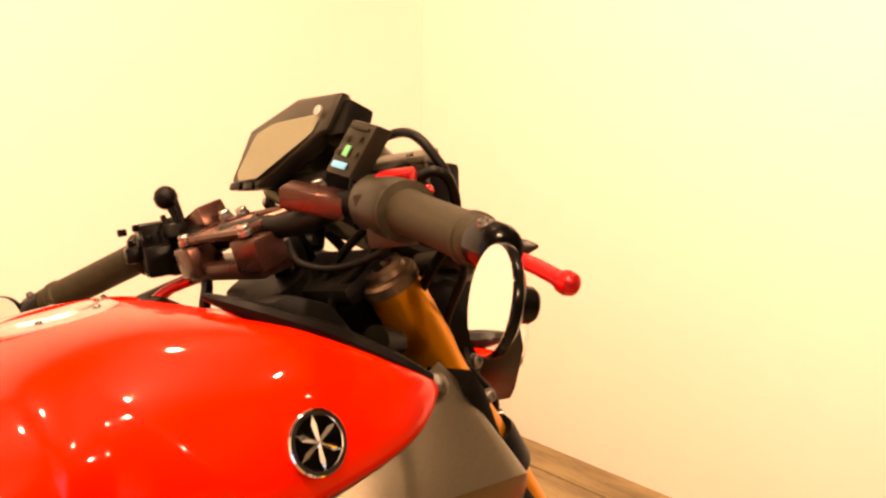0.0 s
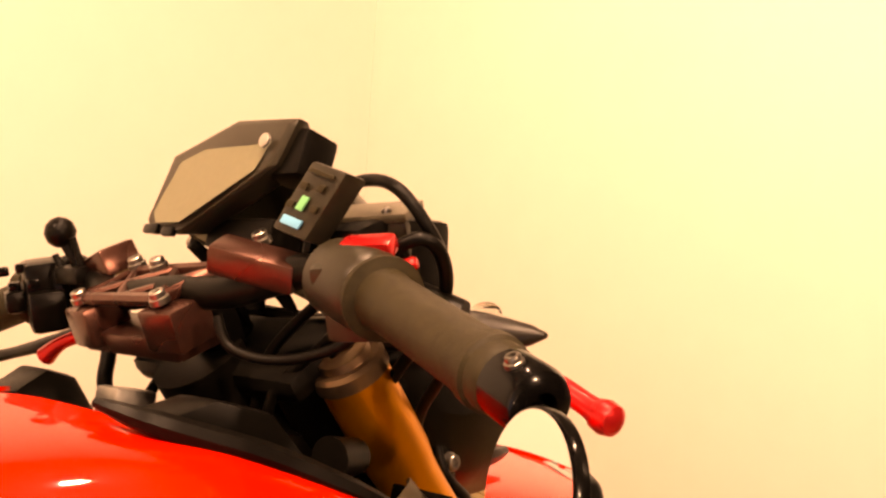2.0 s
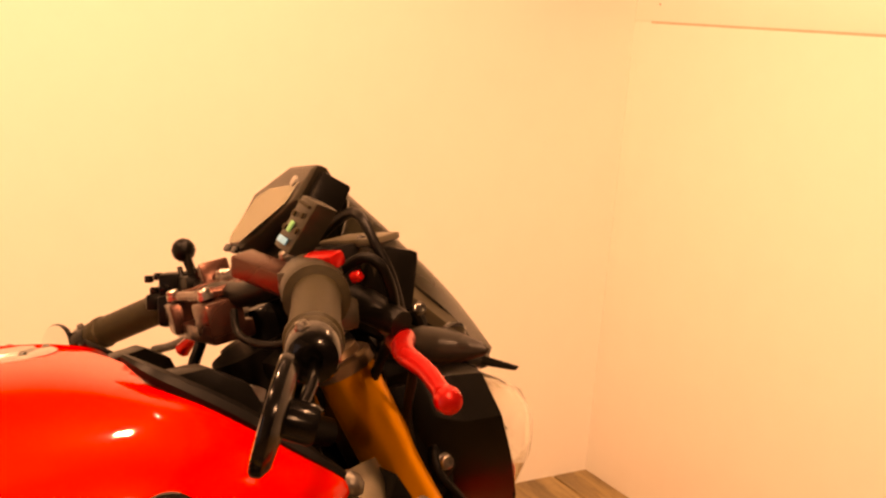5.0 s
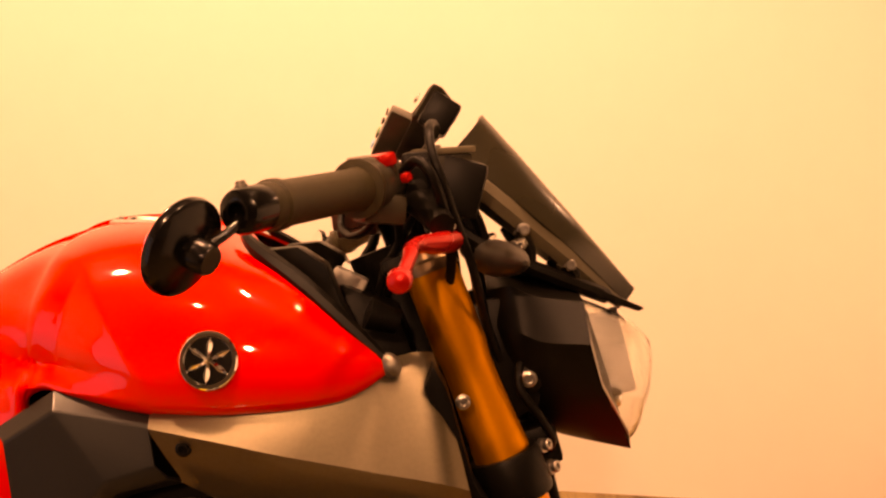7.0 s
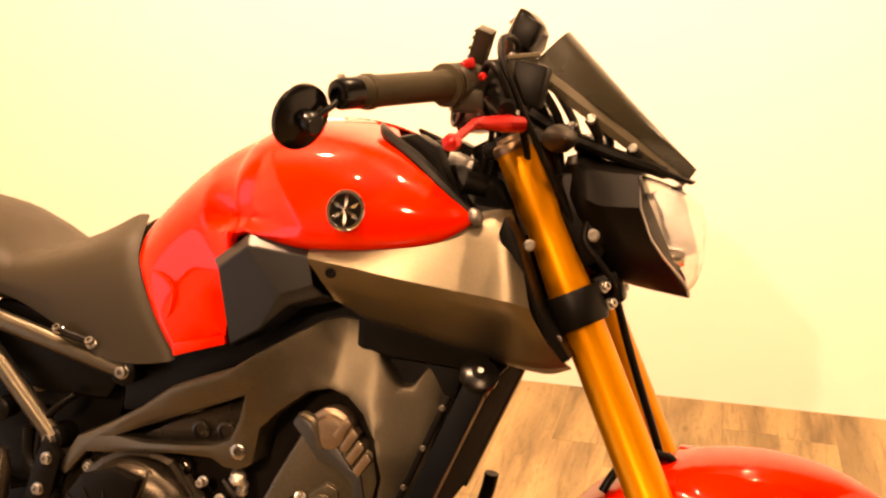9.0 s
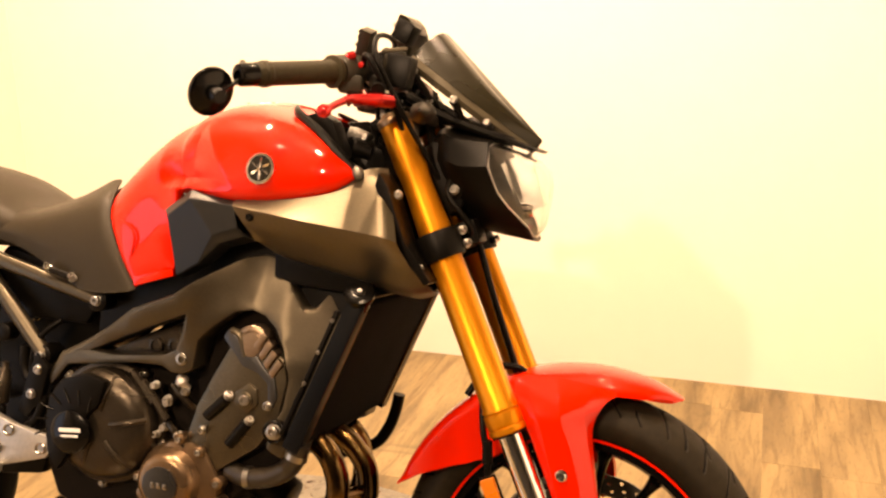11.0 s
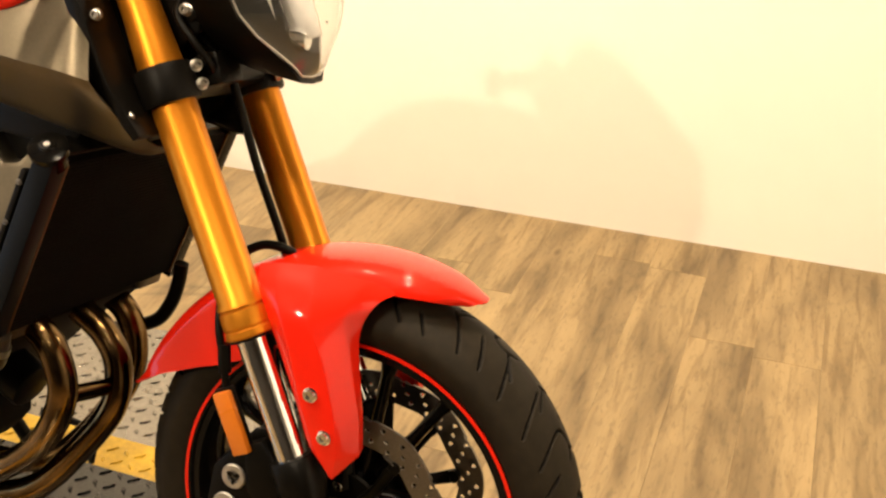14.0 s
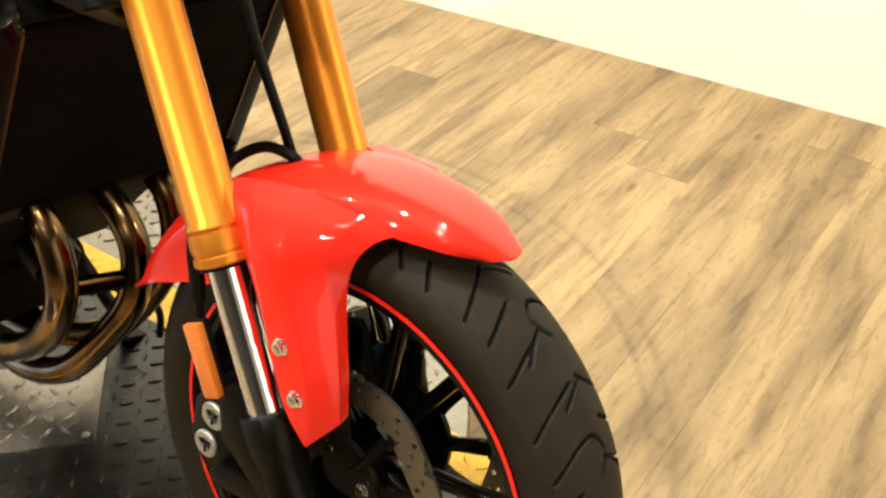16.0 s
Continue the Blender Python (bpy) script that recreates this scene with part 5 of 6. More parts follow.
bm = box(bmesh.new(), RT + Vector((-0.010, 0, 0.012)), (0.035, 0.37, 0.004), (0, 20, 0), 0.001)
part("radiator_top_plate", bm, BLACK, radiator)
bm = tube(bmesh.new(), [(-0.372, 0.140, .520), (-0.378, 0.142, .490), (-0.392, 0.142, .452), (-0.418, 0.138, .420), (-0.48, 0.120, .40)], 0.011, 12)
part("lower_hose", bm, BLACK, radiator)

# -- exhaust --
HEADERS = [[(-0.470, -0.110, .500), (-0.440, -0.110, .490), (-0.412, -0.110, .474), (-0.391, -0.110, .444), (-0.384, -0.108, .396), (-0.415, -0.100, .330), (-0.480, -0.088, .268), (-0.571, -0.078, .220), (-0.666, -0.060, .210), (-0.793, -0.040, .205)],
           [(-0.470, -0.010, .500), (-0.430, -0.010, .475), (-0.393, -0.010, .449), (-0.370, -0.012, .410), (-0.371, -0.020, .350), (-0.420, -0.030, .276), (-0.484, -0.043, .207), (-0.565, -0.048, .178), (-0.650, -0.040, .180), (-0.79, -0.03, .195)],
           [(-0.490, 0.090, .490), (-0.460, 0.090, .468), (-0.430, 0.090, .443), (-0.417, 0.090, .395), (-0.421, 0.085, .350), (-0.454, 0.070, .284), (-0.505, 0.045, .222), (-0.570, 0.020, .198), (-0.660, 0.010, .196), (-0.79, 0.00, .203)]]
for pts in HEADERS:
    bm = tube(bmesh.new(), pts, 0.0195, 18, 7)
    pipe = part("exhaust_pipe", bm, PIPE, bike, "heat-tinted steel exhaust header pipe")
    bm = lathe(bmesh.new(), [(-0.006, .031), (0.004, .031), (0.006, .024), (0.012, .022)], (-0.455, pts[0][1], .497), (1, 0, -0.2), 24)
    part("exhaust_flange", bm, ENGINE, pipe)
bm = tube(bmesh.new(), [(-0.384, -0.105, .392), (-0.380, -0.06, .385), (-0.370, -0.015, .380)], 0.012, 12)
part("balance_pipe", bm, PIPE, pipe)
bm = tube(bmesh.new(), [(-0.77, -0.035, .203), (-0.80, -0.025, .205), (-0.88, 0.0, .210), (-1.0, 0.0, .225)], [0.030, 0.045, 0.050, 0.05], 24, flat=1.25)
part("collector", bm, PIPE, bike, "heat-tinted exhaust collector")
bm = lathe(bmesh.new(), [(-0.012, .0205), (-0.012, .0235), (0.012, .0235), (0.012, .0205)], (-0.580, -0.076, .219), (1, 0, 0.1), 24, closed=True)
part("pipe_clamp", bm, ENGINE, bpy.data.objects["collector"])


# -- headlight and flyscreen --
def rim_x(z):
    """How far ahead the rim of the lens lies at a height."""
    return float(np.interp(z, [.826, .852, .875, .899, .929, .977], [-.098, -.109, -.127, -.146, -.161, -.169]))


bm = bmesh.new()
rows = [  # from the rear to the lens rim: outline of the housing at each station, right half from top to bottom
    (-0.262, [(.0, 1.000), (.050, 1.000), (.075, .985), (.080, .955), (.066, .915), (.040, .885), (.020, .878), (.0, .875)]),
    (-0.225, [(.0, 1.008), (.060, 1.004), (.096, .992), (.104, .950), (.086, .895), (.048, .860), (.028, .852), (.0, .850)]),
    (-0.190, [(.0, 1.000), (.058, .998), (.096, .984), (.112, .942), (.094, .890), (.046, .850), (.028, .840), (.0, .838)]),
    (-0.140, [(.0, .988), (.056, .988), (.089, .981), (.112, .943), (.100, .902), (.043, .846), (.027, .830), (.0, .828)])]
rings = []
for x, h in rows:
    lean = max(0.0, (x + 0.262) / 0.122) * 0.62
    ring = [(rim_x(z) - 0.001 if x > -0.15 else x + (0.905 - z) * lean, -y, z) for y, z in h]
    rings.append(ring + [(px_, -py_, pz_) for px_, py_, pz_ in ring[1:-1]][::-1])
rings = [[tuple(p) for p in c] for c in zip(*[steady(col, 3) for col in zip(*rings)])]
headlight = part("headlight", loft(bm, rings), BLACK, bike, "black angular headlight with a clear lens", 30)
# reflector bowl and lens
LR = [(0.0, .981), (.052, .981), (.084, .975), (.107, .943), (.096, .906), (.081, .883), (.038, .851), (.024, .838), (.0, .836)]


def lens_ring(k, deep=0.0, front=-0.086):
    pts = [(y * k, .903 + (z - .903) * k, rim_x(z)) for y, z in LR]
    full = [(-y, z, e) for y, z, e in pts] + [(y, z, e) for y, z, e in pts[1:-1]][::-1]
    return [(e + (front - e) * (1 - k ** 4) - deep, y, z) for y, z, e in full]


bm = sheet(bmesh.new(), [r + r[:1] for r in (lens_ring(1.0), lens_ring(0.97), lens_ring(0.92), lens_ring(0.84), lens_ring(0.72), lens_ring(0.55), lens_ring(0.32), lens_ring(0.02))], 0.002)
ln = part("headlight_lens", bm, LENS, headlight, "clear bulging headlight lens", 50)
ln.visible_shadow = False
bm = sheet(bmesh.new(), [lens_ring(0.97, 0.004, -0.15), lens_ring(0.85, 0.02, -0.165), lens_ring(0.55, 0.03, -0.175), lens_ring(0.06, 0.035, -0.175)])
part("lens_rim", tube(bmesh.new(), lens_ring(1.0), 0.0016, 6, 1, closed=True), ALU, headlight, "bright lens rim")
part("headlight_bowl", bm, BOWLM, headlight, "faceted chrome reflector", 10)
bm = bmesh.new()
box(bm, (-0.135, 0.0, .920), (0.060, 0.004, 0.090), (0, -18, 0), bevel=0.001)
box(bm, (-0.150, -0.040, .900), (0.030, 0.003, 0.100), (0, -18, 20), 0.001)
box(bm, (-0.150, 0.040, .900), (0.030, 0.003, 0.100), (0, -18, -20), 0.001)
part("headlight_insert", bm, ALU, headlight)
bm = lathe(bmesh.new(), [(-0.05, .014), (0.0, .014), (0.008, .010), (0.010, 0)], (-0.118, 0, .878), (1, 0, 0), 20)
part("headlight_bulb", bm, CHROME, headlight)
for sgn in (-1, 1):
    # slim fin over the lens
    bm = prism(bmesh.new(), [(-0.255, 1.008), (-0.200, .995), (-0.108, .972), (-0.102, .976), (-0.180, 1.004), (-0.250, 1.018)], sgn * 0.004, sgn * 0.062, 0.003, lambda x, z: -sgn * (x + 0.25) * 0.05)
    part("headlight_brow", bm, BLACK, headlight)
    bm = lathe(bmesh.new(), [(-0.02, .014), (0.003, .014), (0.005, .011), (0.005, 0)], (-0.218, sgn * 0.090, .905), (0, sgn, 0), 22)
    part("light_mount", bm, BLACK, headlight)
    part("mount_bolt", bolt(bmesh.new(), (-0.218, sgn * 0.096, .905), (0, sgn, 0), 0.0065, 0.006), STEEL, headlight, "bright socket bolt")
    bm = prism(bmesh.new(), [(-0.292, .960), (-0.262, .978), (-0.215, .985), (-0.205, .930), (-0.205, .880), (-0.230, .862), (-0.252, .900), (-0.290, .930)], sgn * 0.078, sgn * 0.090, 0.004)
    part("headlight_bracket", bm, BLACK, headlight)
    # turn signal
    bm = tube(bmesh.new(), [(-0.262, sgn * 0.085, 1.012), (-0.258, sgn * 0.125, 1.014), (-0.252, sgn * 0.140, 1.014)], 0.009, 10)
    rings = []
    for y, a, b in ((0.136, .009, .009), (0.142, .021, .017), (0.160, .020, .016), (0.185, .015, .012), (0.205, .008, .007), (0.216, .002, .002)):
        cx = -0.262 + (y - 0.136) * 0.25
        rings.append([(cx + a * math.cos(q), sgn * y, 1.019 + b * math.sin(q)) for q in [math.tau * k / 16 for k in range(16)]])
    loft(bm, rings)
    sig = part("turn_signal", bm, SIGNALM, bike, "smoked black arrow-shaped turn signal")
    bm = lathe(bmesh.new(), [(0, .012), (.003, .012), (.005, .008), (.006, 0)], (-0.246, sgn * 0.168, 1.029), (-0.5, sgn * 0.35, 0.7), 16)
    part("signal_lens", bm, LENS, sig)

# flyscreen: a folded dark sheet, ridge down the middle
RID = [(-0.274, 1.160), (-0.235, 1.118), (-0.175, 1.050), (-0.115, 0.982)]
LOW = [(-0.303, .082, 1.116), (-0.254, .086, 1.082), (-0.184, .068, 1.032), (-0.112, .006, .978)]
rows = []
for (rx, rz), (lx, ly, lz) in zip(RID, LOW):
    ed = [((rx * (1 - u) + lx * u) + 0.010 * math.sin(math.pi * u), ly * (u ** 0.8), (rz * (1 - u) + lz * u) + 0.012 * math.sin(math.pi * u)) for u in (1, 0.88, 0.7, 0.5, 0.3, 0.14)]
    rows.append([(x, -y, z) for x, y, z in ed] + [(rx, 0, rz)] + ed[::-1])
screen = part("flyscreen", sheet(bmesh.new(), fine(rows, 5, 2), 0.003), SMOKE, bike, "dark smoked folded flyscreen", 40)
for sgn in (-1, 1):
    bm = sheet(bmesh.new(), [[(x, sgn * (y + 0.001), z - 0.001), (x - 0.004, sgn * (y + 0.003), z - 0.010 * k), (x - 0.006, sgn * (y - 0.003), z - 0.021 * k)] for (x, y, z), k in zip(LOW, (1.0, 1.0, 0.9, 0.4))], 0.003)
    part("screen_lip", bm, LIPM, screen, "grey-brown folded lower edge")
    for a, b in (((-0.300, .090, 1.088), (-0.262, .070, 1.012)), ((-0.235, .082, 1.046), (-0.222, .066, 1.004)), ((-0.185, .060, 1.014), (-0.178, .055, .995))):
        bm = tube(bmesh.new(), [(a[0], sgn * a[1], a[2]), ((a[0] + b[0]) / 2 + 0.006, sgn * (a[1] + b[1]) / 2, (a[2] + b[2]) / 2), (b[0], sgn * b[1], b[2])], 0.006, 8)
        part("screen_bracket", bm, BLACK, screen)
        part("screen_bolt", bolt(bmesh.new(), (a[0] + 0.004, sgn * (a[1] + 0.004), a[2]), (0, sgn, 0), 0.005, 0.004), STEEL, screen)
    bm = tube(bmesh.new(), [(-0.310, sgn * 0.075, 1.050), (-0.255, sgn * 0.075, 1.022), (-0.190, sgn * 0.064, 1.000), (-0.140, sgn * 0.045, .985)], 0.008, 8)
    part("screen_rail", bm, BLACK, screen)

# -- handlebar and controls --
drop_l = lambda y: -0.12 * max(0.0, y)


def bar_pt(x, y, z):
    return (x, y, z + drop_l(y))


line = [(-0.440, -0.362, 1.050), (-0.405, -0.300, 1.063), (-0.372, -0.235, 1.077), (-0.360, -0.180, 1.086), (-0.368, -0.125, 1.082), (-0.385, -0.070, 1.070), (-0.388, 0, 1.068)]
full = [(-0.446, -0.350, 1.049), (-0.414, -0.278, 1.060), (-0.381, -0.204, 1.072), (-0.366, -0.160, 1.080)] + line[4:] + [(x, -y, z) for x, y, z in line[-2::-1]]
handlebar = part("handlebar", tube(bmesh.new(), [bar_pt(*p) for p in full], 0.0112, 14, 6), BLACK, bike, "black tapered handlebar")


for sgn in (-1, 1):
    a, b = ((-0.381, -0.204, 1.072), (-0.447, -0.352, 1.049)) if sgn < 0 else (bar_pt(-0.368, 0.228, 1.079), bar_pt(-0.440, 0.362, 1.050))
    d = Vector(b) - Vector(a)
    L0 = d.length
    prof = [(0.0, .0235), (0.004, .025), (0.008, .025), (0.010, .0185), (0.016, .0175), (L0 * 0.5, .0172), (L0 - 0.034, .0172), (L0 - 0.032, .019), (L0 - 0.024, .019), (L0 - 0.022, .0172), (L0 - 0.012, .017), (L0 - 0.010, .0155)]
    part("grip", lathe(bmesh.new(), prof, a, d, 32), GRIPM, handlebar, "worn black rubber grip")
    bm = lathe(bmesh.new(), [(L0 - 0.010, .0165), (L0 + 0.012, .0165), (L0 + 0.016, .0150), (L0 + 0.019, .0100), (L0 + 0.019, .0065), (L0 + 0.012, .006), (L0 + 0.012, 0)], a, d, 28)
    part("bar_end", bm, GLOSSB, handlebar, "black bar end weight")
    part("bar_end_screw", bolt(bmesh.new(), Vector(a) + d.normalized() * (L0 + 0.004) + Vector((-0.006, 0, 0.0165)), (-0.3, 0, 1), 0.0038, 0.003), DISCM, handlebar)
    # bar end mirror
    if sgn < 0:
        mc, nrm = Vector((-0.4851, -0.3842, 1.0216)), Vector((-0.853, 0.415, 0.311)).normalized()
    else:
        mc, nrm = Vector((-0.470, 0.396, 0.990)), Vector((-0.90, -0.35, 0.10)).normalized()
    mb = lathe(bmesh.new(), [(0.003, .0330), (0.003, .0342), (0.001, .0348), (-0.003, .0340), (-0.007, .028), (-0.009, 0)], mc, nrm, 48)
    part("bar_end_mirror", mb, GLOSSB, handlebar, "round black bar end mirror")
    bm = lathe(bmesh.new(), [(0.0034, .0331), (0.0040, .0331), (0.0040, 0)], mc, nrm, 48)
    part("mirror_glass", bm, MIRROR, handlebar, "round mirror glass")
    tip = Vector(a) + d.normalized() * (L0 + 0.006)
    bm = tube(bmesh.new(), [tip, tip * 0.55 + (mc - nrm * 0.013) * 0.45 + Vector((0.004, 0, 0)), mc - nrm * 0.012], 0.0036, 10)
    lathe(bm, [(-0.004, .0115), (0.014, .0115), (0.017, .0095), (0.017, 0)], mc - nrm * 0.008, -nrm, 20)
    part("mirror_arm", bm, GLOSSB, handlebar, "slim black mirror arm")

# right switch housing with red stop switch
ax = Vector((-0.381, -0.204, 1.072)) - Vector((-0.366, -0.152, 1.080))
bm = lathe(bmesh.new(), [(0.0, .020), (0.004, .024), (0.046, .025), (0.052, .022)], (-0.366, -0.152, 1.080), ax, 24)
box(bm, (-0.374, -0.176, 1.086), (0.036, 0.040, 0.018), (0, -15, 18), 0.006)
box(bm, (-0.366, -0.180, 1.056), (0.038, 0.044, 0.026), (0, 0, 18), 0.006)
part("throttle_housing", bm, METERM, handlebar, "black throttle and switch housing")
bm = box(bmesh.new(), (-0.366, -0.184, 1.0975), (0.016, 0.034, 0.012), (0, -20, 20), 0.004)
lathe(bm, [(0, .0045), (.006, .0045), (.008, .003)], (-0.346, -0.193, 1.083), (0.5, -0.8, 0.2), 14)
part("stop_switch", bm, REDA, handlebar, "red stop switch")
# front brake master cylinder and reservoir
bm = tube(bmesh.new(), [(-0.345, -0.140, 1.070), (-0.325, -0.165, 1.060), (-0.312, -0.205, 1.045)], [0.012, 0.014, 0.011], 12)
box(bm, (-0.338, -0.150, 1.080), (0.030, 0.022, 0.034), (0, 0, 0), 0.004)
box(bm, (-0.300, -0.152, 1.080), (0.046, 0.034, 0.050), (0, 10, 0), 0.006)
box(bm, (-0.325, -0.140, 1.095), (0.050, 0.040, 0.030), (0, -8, 0), 0.006)
master = part("master_cylinder", bm, BLACK, handlebar, "black brake master cylinder")
bm = box(bmesh.new(), (-0.312, -0.140, 1.092), (0.036, 0.052, 0.034), (0, -8, 24), 0.005)
part("fluid_reservoir", bm, METERM, handlebar, "black squared brake fluid reservoir")
bm = box(bmesh.new(), (-0.314, -0.140, 1.1115), (0.039, 0.055, 0.006), (0, -8, 24), 0.002)
part("reservoir_lid", bm, LIPM, handlebar, "grey-brown reservoir lid")
for bx, by, bz in ((-0.308, -0.124, 1.1145), (-0.320, -0.156, 1.1145)):
    part("reservoir_screw", bolt(bmesh.new(), (bx, by, bz), (-0.15, 0.1, 1), 0.003, 0.001), STEEL, handlebar)
for p, q in (((-0.318, -0.188, 1.050), 0.006), ((-0.308, -0.176, 1.042), 0.007), ((-0.330, -0.150, 1.062), 0.006)):
    part("lever_bolt", bolt(bmesh.new(), p, (0.2, -0.8, 0.4), q, 0.006), STEEL, handlebar)
# levers
bm = tube(bmesh.new(), [(-0.300, -0.172, 1.032), (-0.312, -0.205, 1.031), (-0.334, -0.250, 1.028), (-0.337, -0.285, 1.020), (-0.341, -0.312, 1.010), (-0.343, -0.322, 1.006)], [0.011, 0.0115, 0.008, 0.0065, 0.0065, 0.008], 12, 6, flat=0.75)
lathe(bm, [(-0.009, 0.004), (-0.006, .0085), (0.0, .0098), (0.006, .0085), (0.009, .004)], (-0.343, -0.325, 1.005), (-0.2, -1, -0.2), 18)
part("brake_lever", bm, REDA, handlebar, "short red anodised brake lever")
bm = lathe(bmesh.new(), [(0, .008), (.004, .008), (.005, .004)], (-0.308, -0.190, 1.043), (0, 0, 1), 16)
part("lever_pivot", bm, STEEL, handlebar)
bm = tube(bmesh.new(), [bar_pt(-0.318, 0.172, 1.045), bar_pt(-0.350, 0.235, 1.036), bar_pt(-0.362, 0.30, 1.030), bar_pt(-0.370, 0.335, 1.028)], [0.009, 0.008, 0.006, 0.007], 10, 5, flat=0.7)
part("clutch_lever", bm, BLACK, handlebar, "black clutch lever")
bm = tube(bmesh.new(), [bar_pt(-0.330, 0.195, 1.040), bar_pt(-0.352, 0.225, 1.034), bar_pt(-0.360, 0.245, 1.024)], [0.007, 0.006, 0.009], 10)
part("lever_adjuster", bm, REDA, handlebar, "red lever adjuster")
# left switch housing, ball mount
al = Vector(bar_pt(-0.368, 0.228, 1.079)) - Vector(bar_pt(-0.360, 0.165, 1.086))
bm = lathe(bmesh.new(), [(0.0, .019), (0.004, .023), (0.050, .025), (0.056, .021)], bar_pt(-0.360, 0.165, 1.086), al, 24)
box(bm, bar_pt(-0.375, 0.195, 1.090), (0.035, 0.050, 0.036), (0, 0, -22), 0.006)
box(bm, bar_pt(-0.386, 0.176, 1.066), (0.030, 0.030, 0.034), (0, 0, -22), 0.006)
box(bm, bar_pt(-0.352, 0.190, 1.062), (0.034, 0.036, 0.030), (0, 0, -22), 0.007)
box(bm, bar_pt(-0.398, 0.206, 1.078), (0.016, 0.026, 0.018), (0, 0, -22), 0.004)
part("left_switch", bm, BLACK, handlebar, "black left switch housing")
for k in range(4):
    bm = box(bmesh.new(), bar_pt(-0.394 - 0.002 * k, 0.178 + 0.013 * k, 1.096 + (0.008 if k % 2 else -0.006)), (0.010, 0.010, 0.008), (0, 0, -22), 0.002)
    part("switch_button", bm, GLOSSB, handlebar)
bm = lathe(bmesh.new(), [(-0.0125, 0.001), (-0.011, .006), (-0.007, .0105), (0.0, .0127), (0.007, .0105), (0.011, .006), (0.0125, .001)], (-0.379, 0.152, 1.108), (0, 0, 1), 24)
tube(bm, [(-0.377, 0.149, 1.099), (-0.372, 0.143, 1.080)], 0.005, 10)
tube(bm, [(-0.380, 0.132, 1.104), (-0.376, 0.130, 1.076)], 0.0028, 8)
tube(bm, [(-0.382, 0.160, 1.090), (-0.380, 0.150, 1.070)], 0.0030, 8)
box(bm, (-0.372, 0.142, 1.074), (0.028, 0.034, 0.014), (0, 0, 0), 0.003)
part("ball_mount", bm, BLACK, handlebar, "black rubber ball mount")

# risers with a pierced bridge
A, B, C, D = Vector((-0.412, 0.074, 1.064)), Vector((-0.412, -0.030, 1.068)), Vector((-0.366, -0.040, 1.082)), Vector((-0.366, 0.070, 1.076))
part("riser_bridge", tube(bmesh.new(), [A, B, C, D], 0.0050, 8, 1, closed=True), BROWNA, handlebar, "brown anodised pierced riser bridge")
for p, q in ((A, C * 0.5 + D * 0.5), (B, C * 0.5 + D * 0.5), (A * 0.5 + B * 0.5, D), (A * 0.5 + B * 0.5, C)):
    part("bridge_web", tube(bmesh.new(), [p, q], 0.0036, 8), BROWNA, handlebar)
for c, s, r in (((-0.402, 0.068, 1.046), (0.034, 0.034, 0.030), (0, -12, -6)), ((-0.402, -0.032, 1.050), (0.034, 0.036, 0.030), (0, -12, 4)), ((-0.380, -0.096, 1.088), (0.026, 0.060, 0.020), (18, -12, 22)), ((-0.360, 0.118, 1.080), (0.030, 0.060, 0.022), (-14, -12, -8)), ((-0.392, 0.018, 1.036), (0.040, 0.120, 0.016), (0, -10, 0))):
    part("riser_block", box(bmesh.new(), c, s, r, 0.0035), BROWNA, handlebar, "brown anodised riser block")
for p in ((-0.414, 0.070, 1.066), (-0.414, -0.032, 1.070), (-0.366, 0.068, 1.083), (-0.366, -0.040, 1.088), (-0.372, 0.030, 1.084), (-0.350, -0.064, 1.100)):
    part("riser_bolt", bolt(bmesh.new(), p, (-0.3, 0, 1), 0.0056, 0.005), STEEL, handlebar, "bright riser bolt")

# -- instruments --
face = [(-0.090, 1.178), (-0.022, 1.181), (0.046, 1.160), (0.058, 1.114), (0.047, 1.104), (0.008, 1.104), (-0.078, 1.148)]
fx = lambda z: -0.348 + (z - 1.140) * 0.50


def meter_ring(k, push, dz=0.0):
    cy, cz = -0.017, 1.142
    return [(fx(z) + push, cy + (y - cy) * k, cz + (z - cz) * k + dz) for y, z in face]


rings = [meter_ring(0.90, -0.001), meter_ring(1.0, 0.003), meter_ring(0.97, 0.012, -0.002), meter_ring(0.86, 0.022, -0.008), meter_ring(0.56, 0.028, -0.012)]
bm = loft(bmesh.new(), rings)
bevel_all(bm, 0.002, 2, 25)
meter = part("instrument", bm, METERM, bike, "black digital instrument with a pale blank display", 30)
DISPLAY = material("blank_display", (0.125, 0.120, 0.072), 0.20, 0.0, 0.04, 200, spec=0.5)
bm = sheet(bmesh.new(), [[p for p in meter_ring(0.74, -0.0035)[:4]], [meter_ring(0.74, -0.0035)[6], meter_ring(0.74, -0.0035)[5], meter_ring(0.74, -0.0035)[4], meter_ring(0.74, -0.0035)[4]]])
part("display", bm, DISPLAY, meter, "pale switched-off display")
for y, z, w in ((0.040, 1.109, 0.018), (0.018, 1.107, 0.014)):
    part("meter_button", box(bmesh.new(), (fx(z) - 0.003, y, z), (0.005, w, 0.007), (0, 28, 0), 0.0015), GLOSSB, meter)
bm = lathe(bmesh.new(), [(0, .005), (.002, .005), (.0025, .003), (.0025, 0)], (fx(1.164) - 0.0035, -0.068, 1.165), (-0.9, 0, 0.45), 16)
part("meter_lamp", bm, ALU, meter)
bm = bmesh.new()
box(bm, (-0.318, -0.075, 1.150), (0.030, 0.040, 0.034), (0, 28, 0), 0.004)
box(bm, (-0.330, -0.030, 1.098), (0.030, 0.075, 0.022), (0, 20, 0), 0.005)
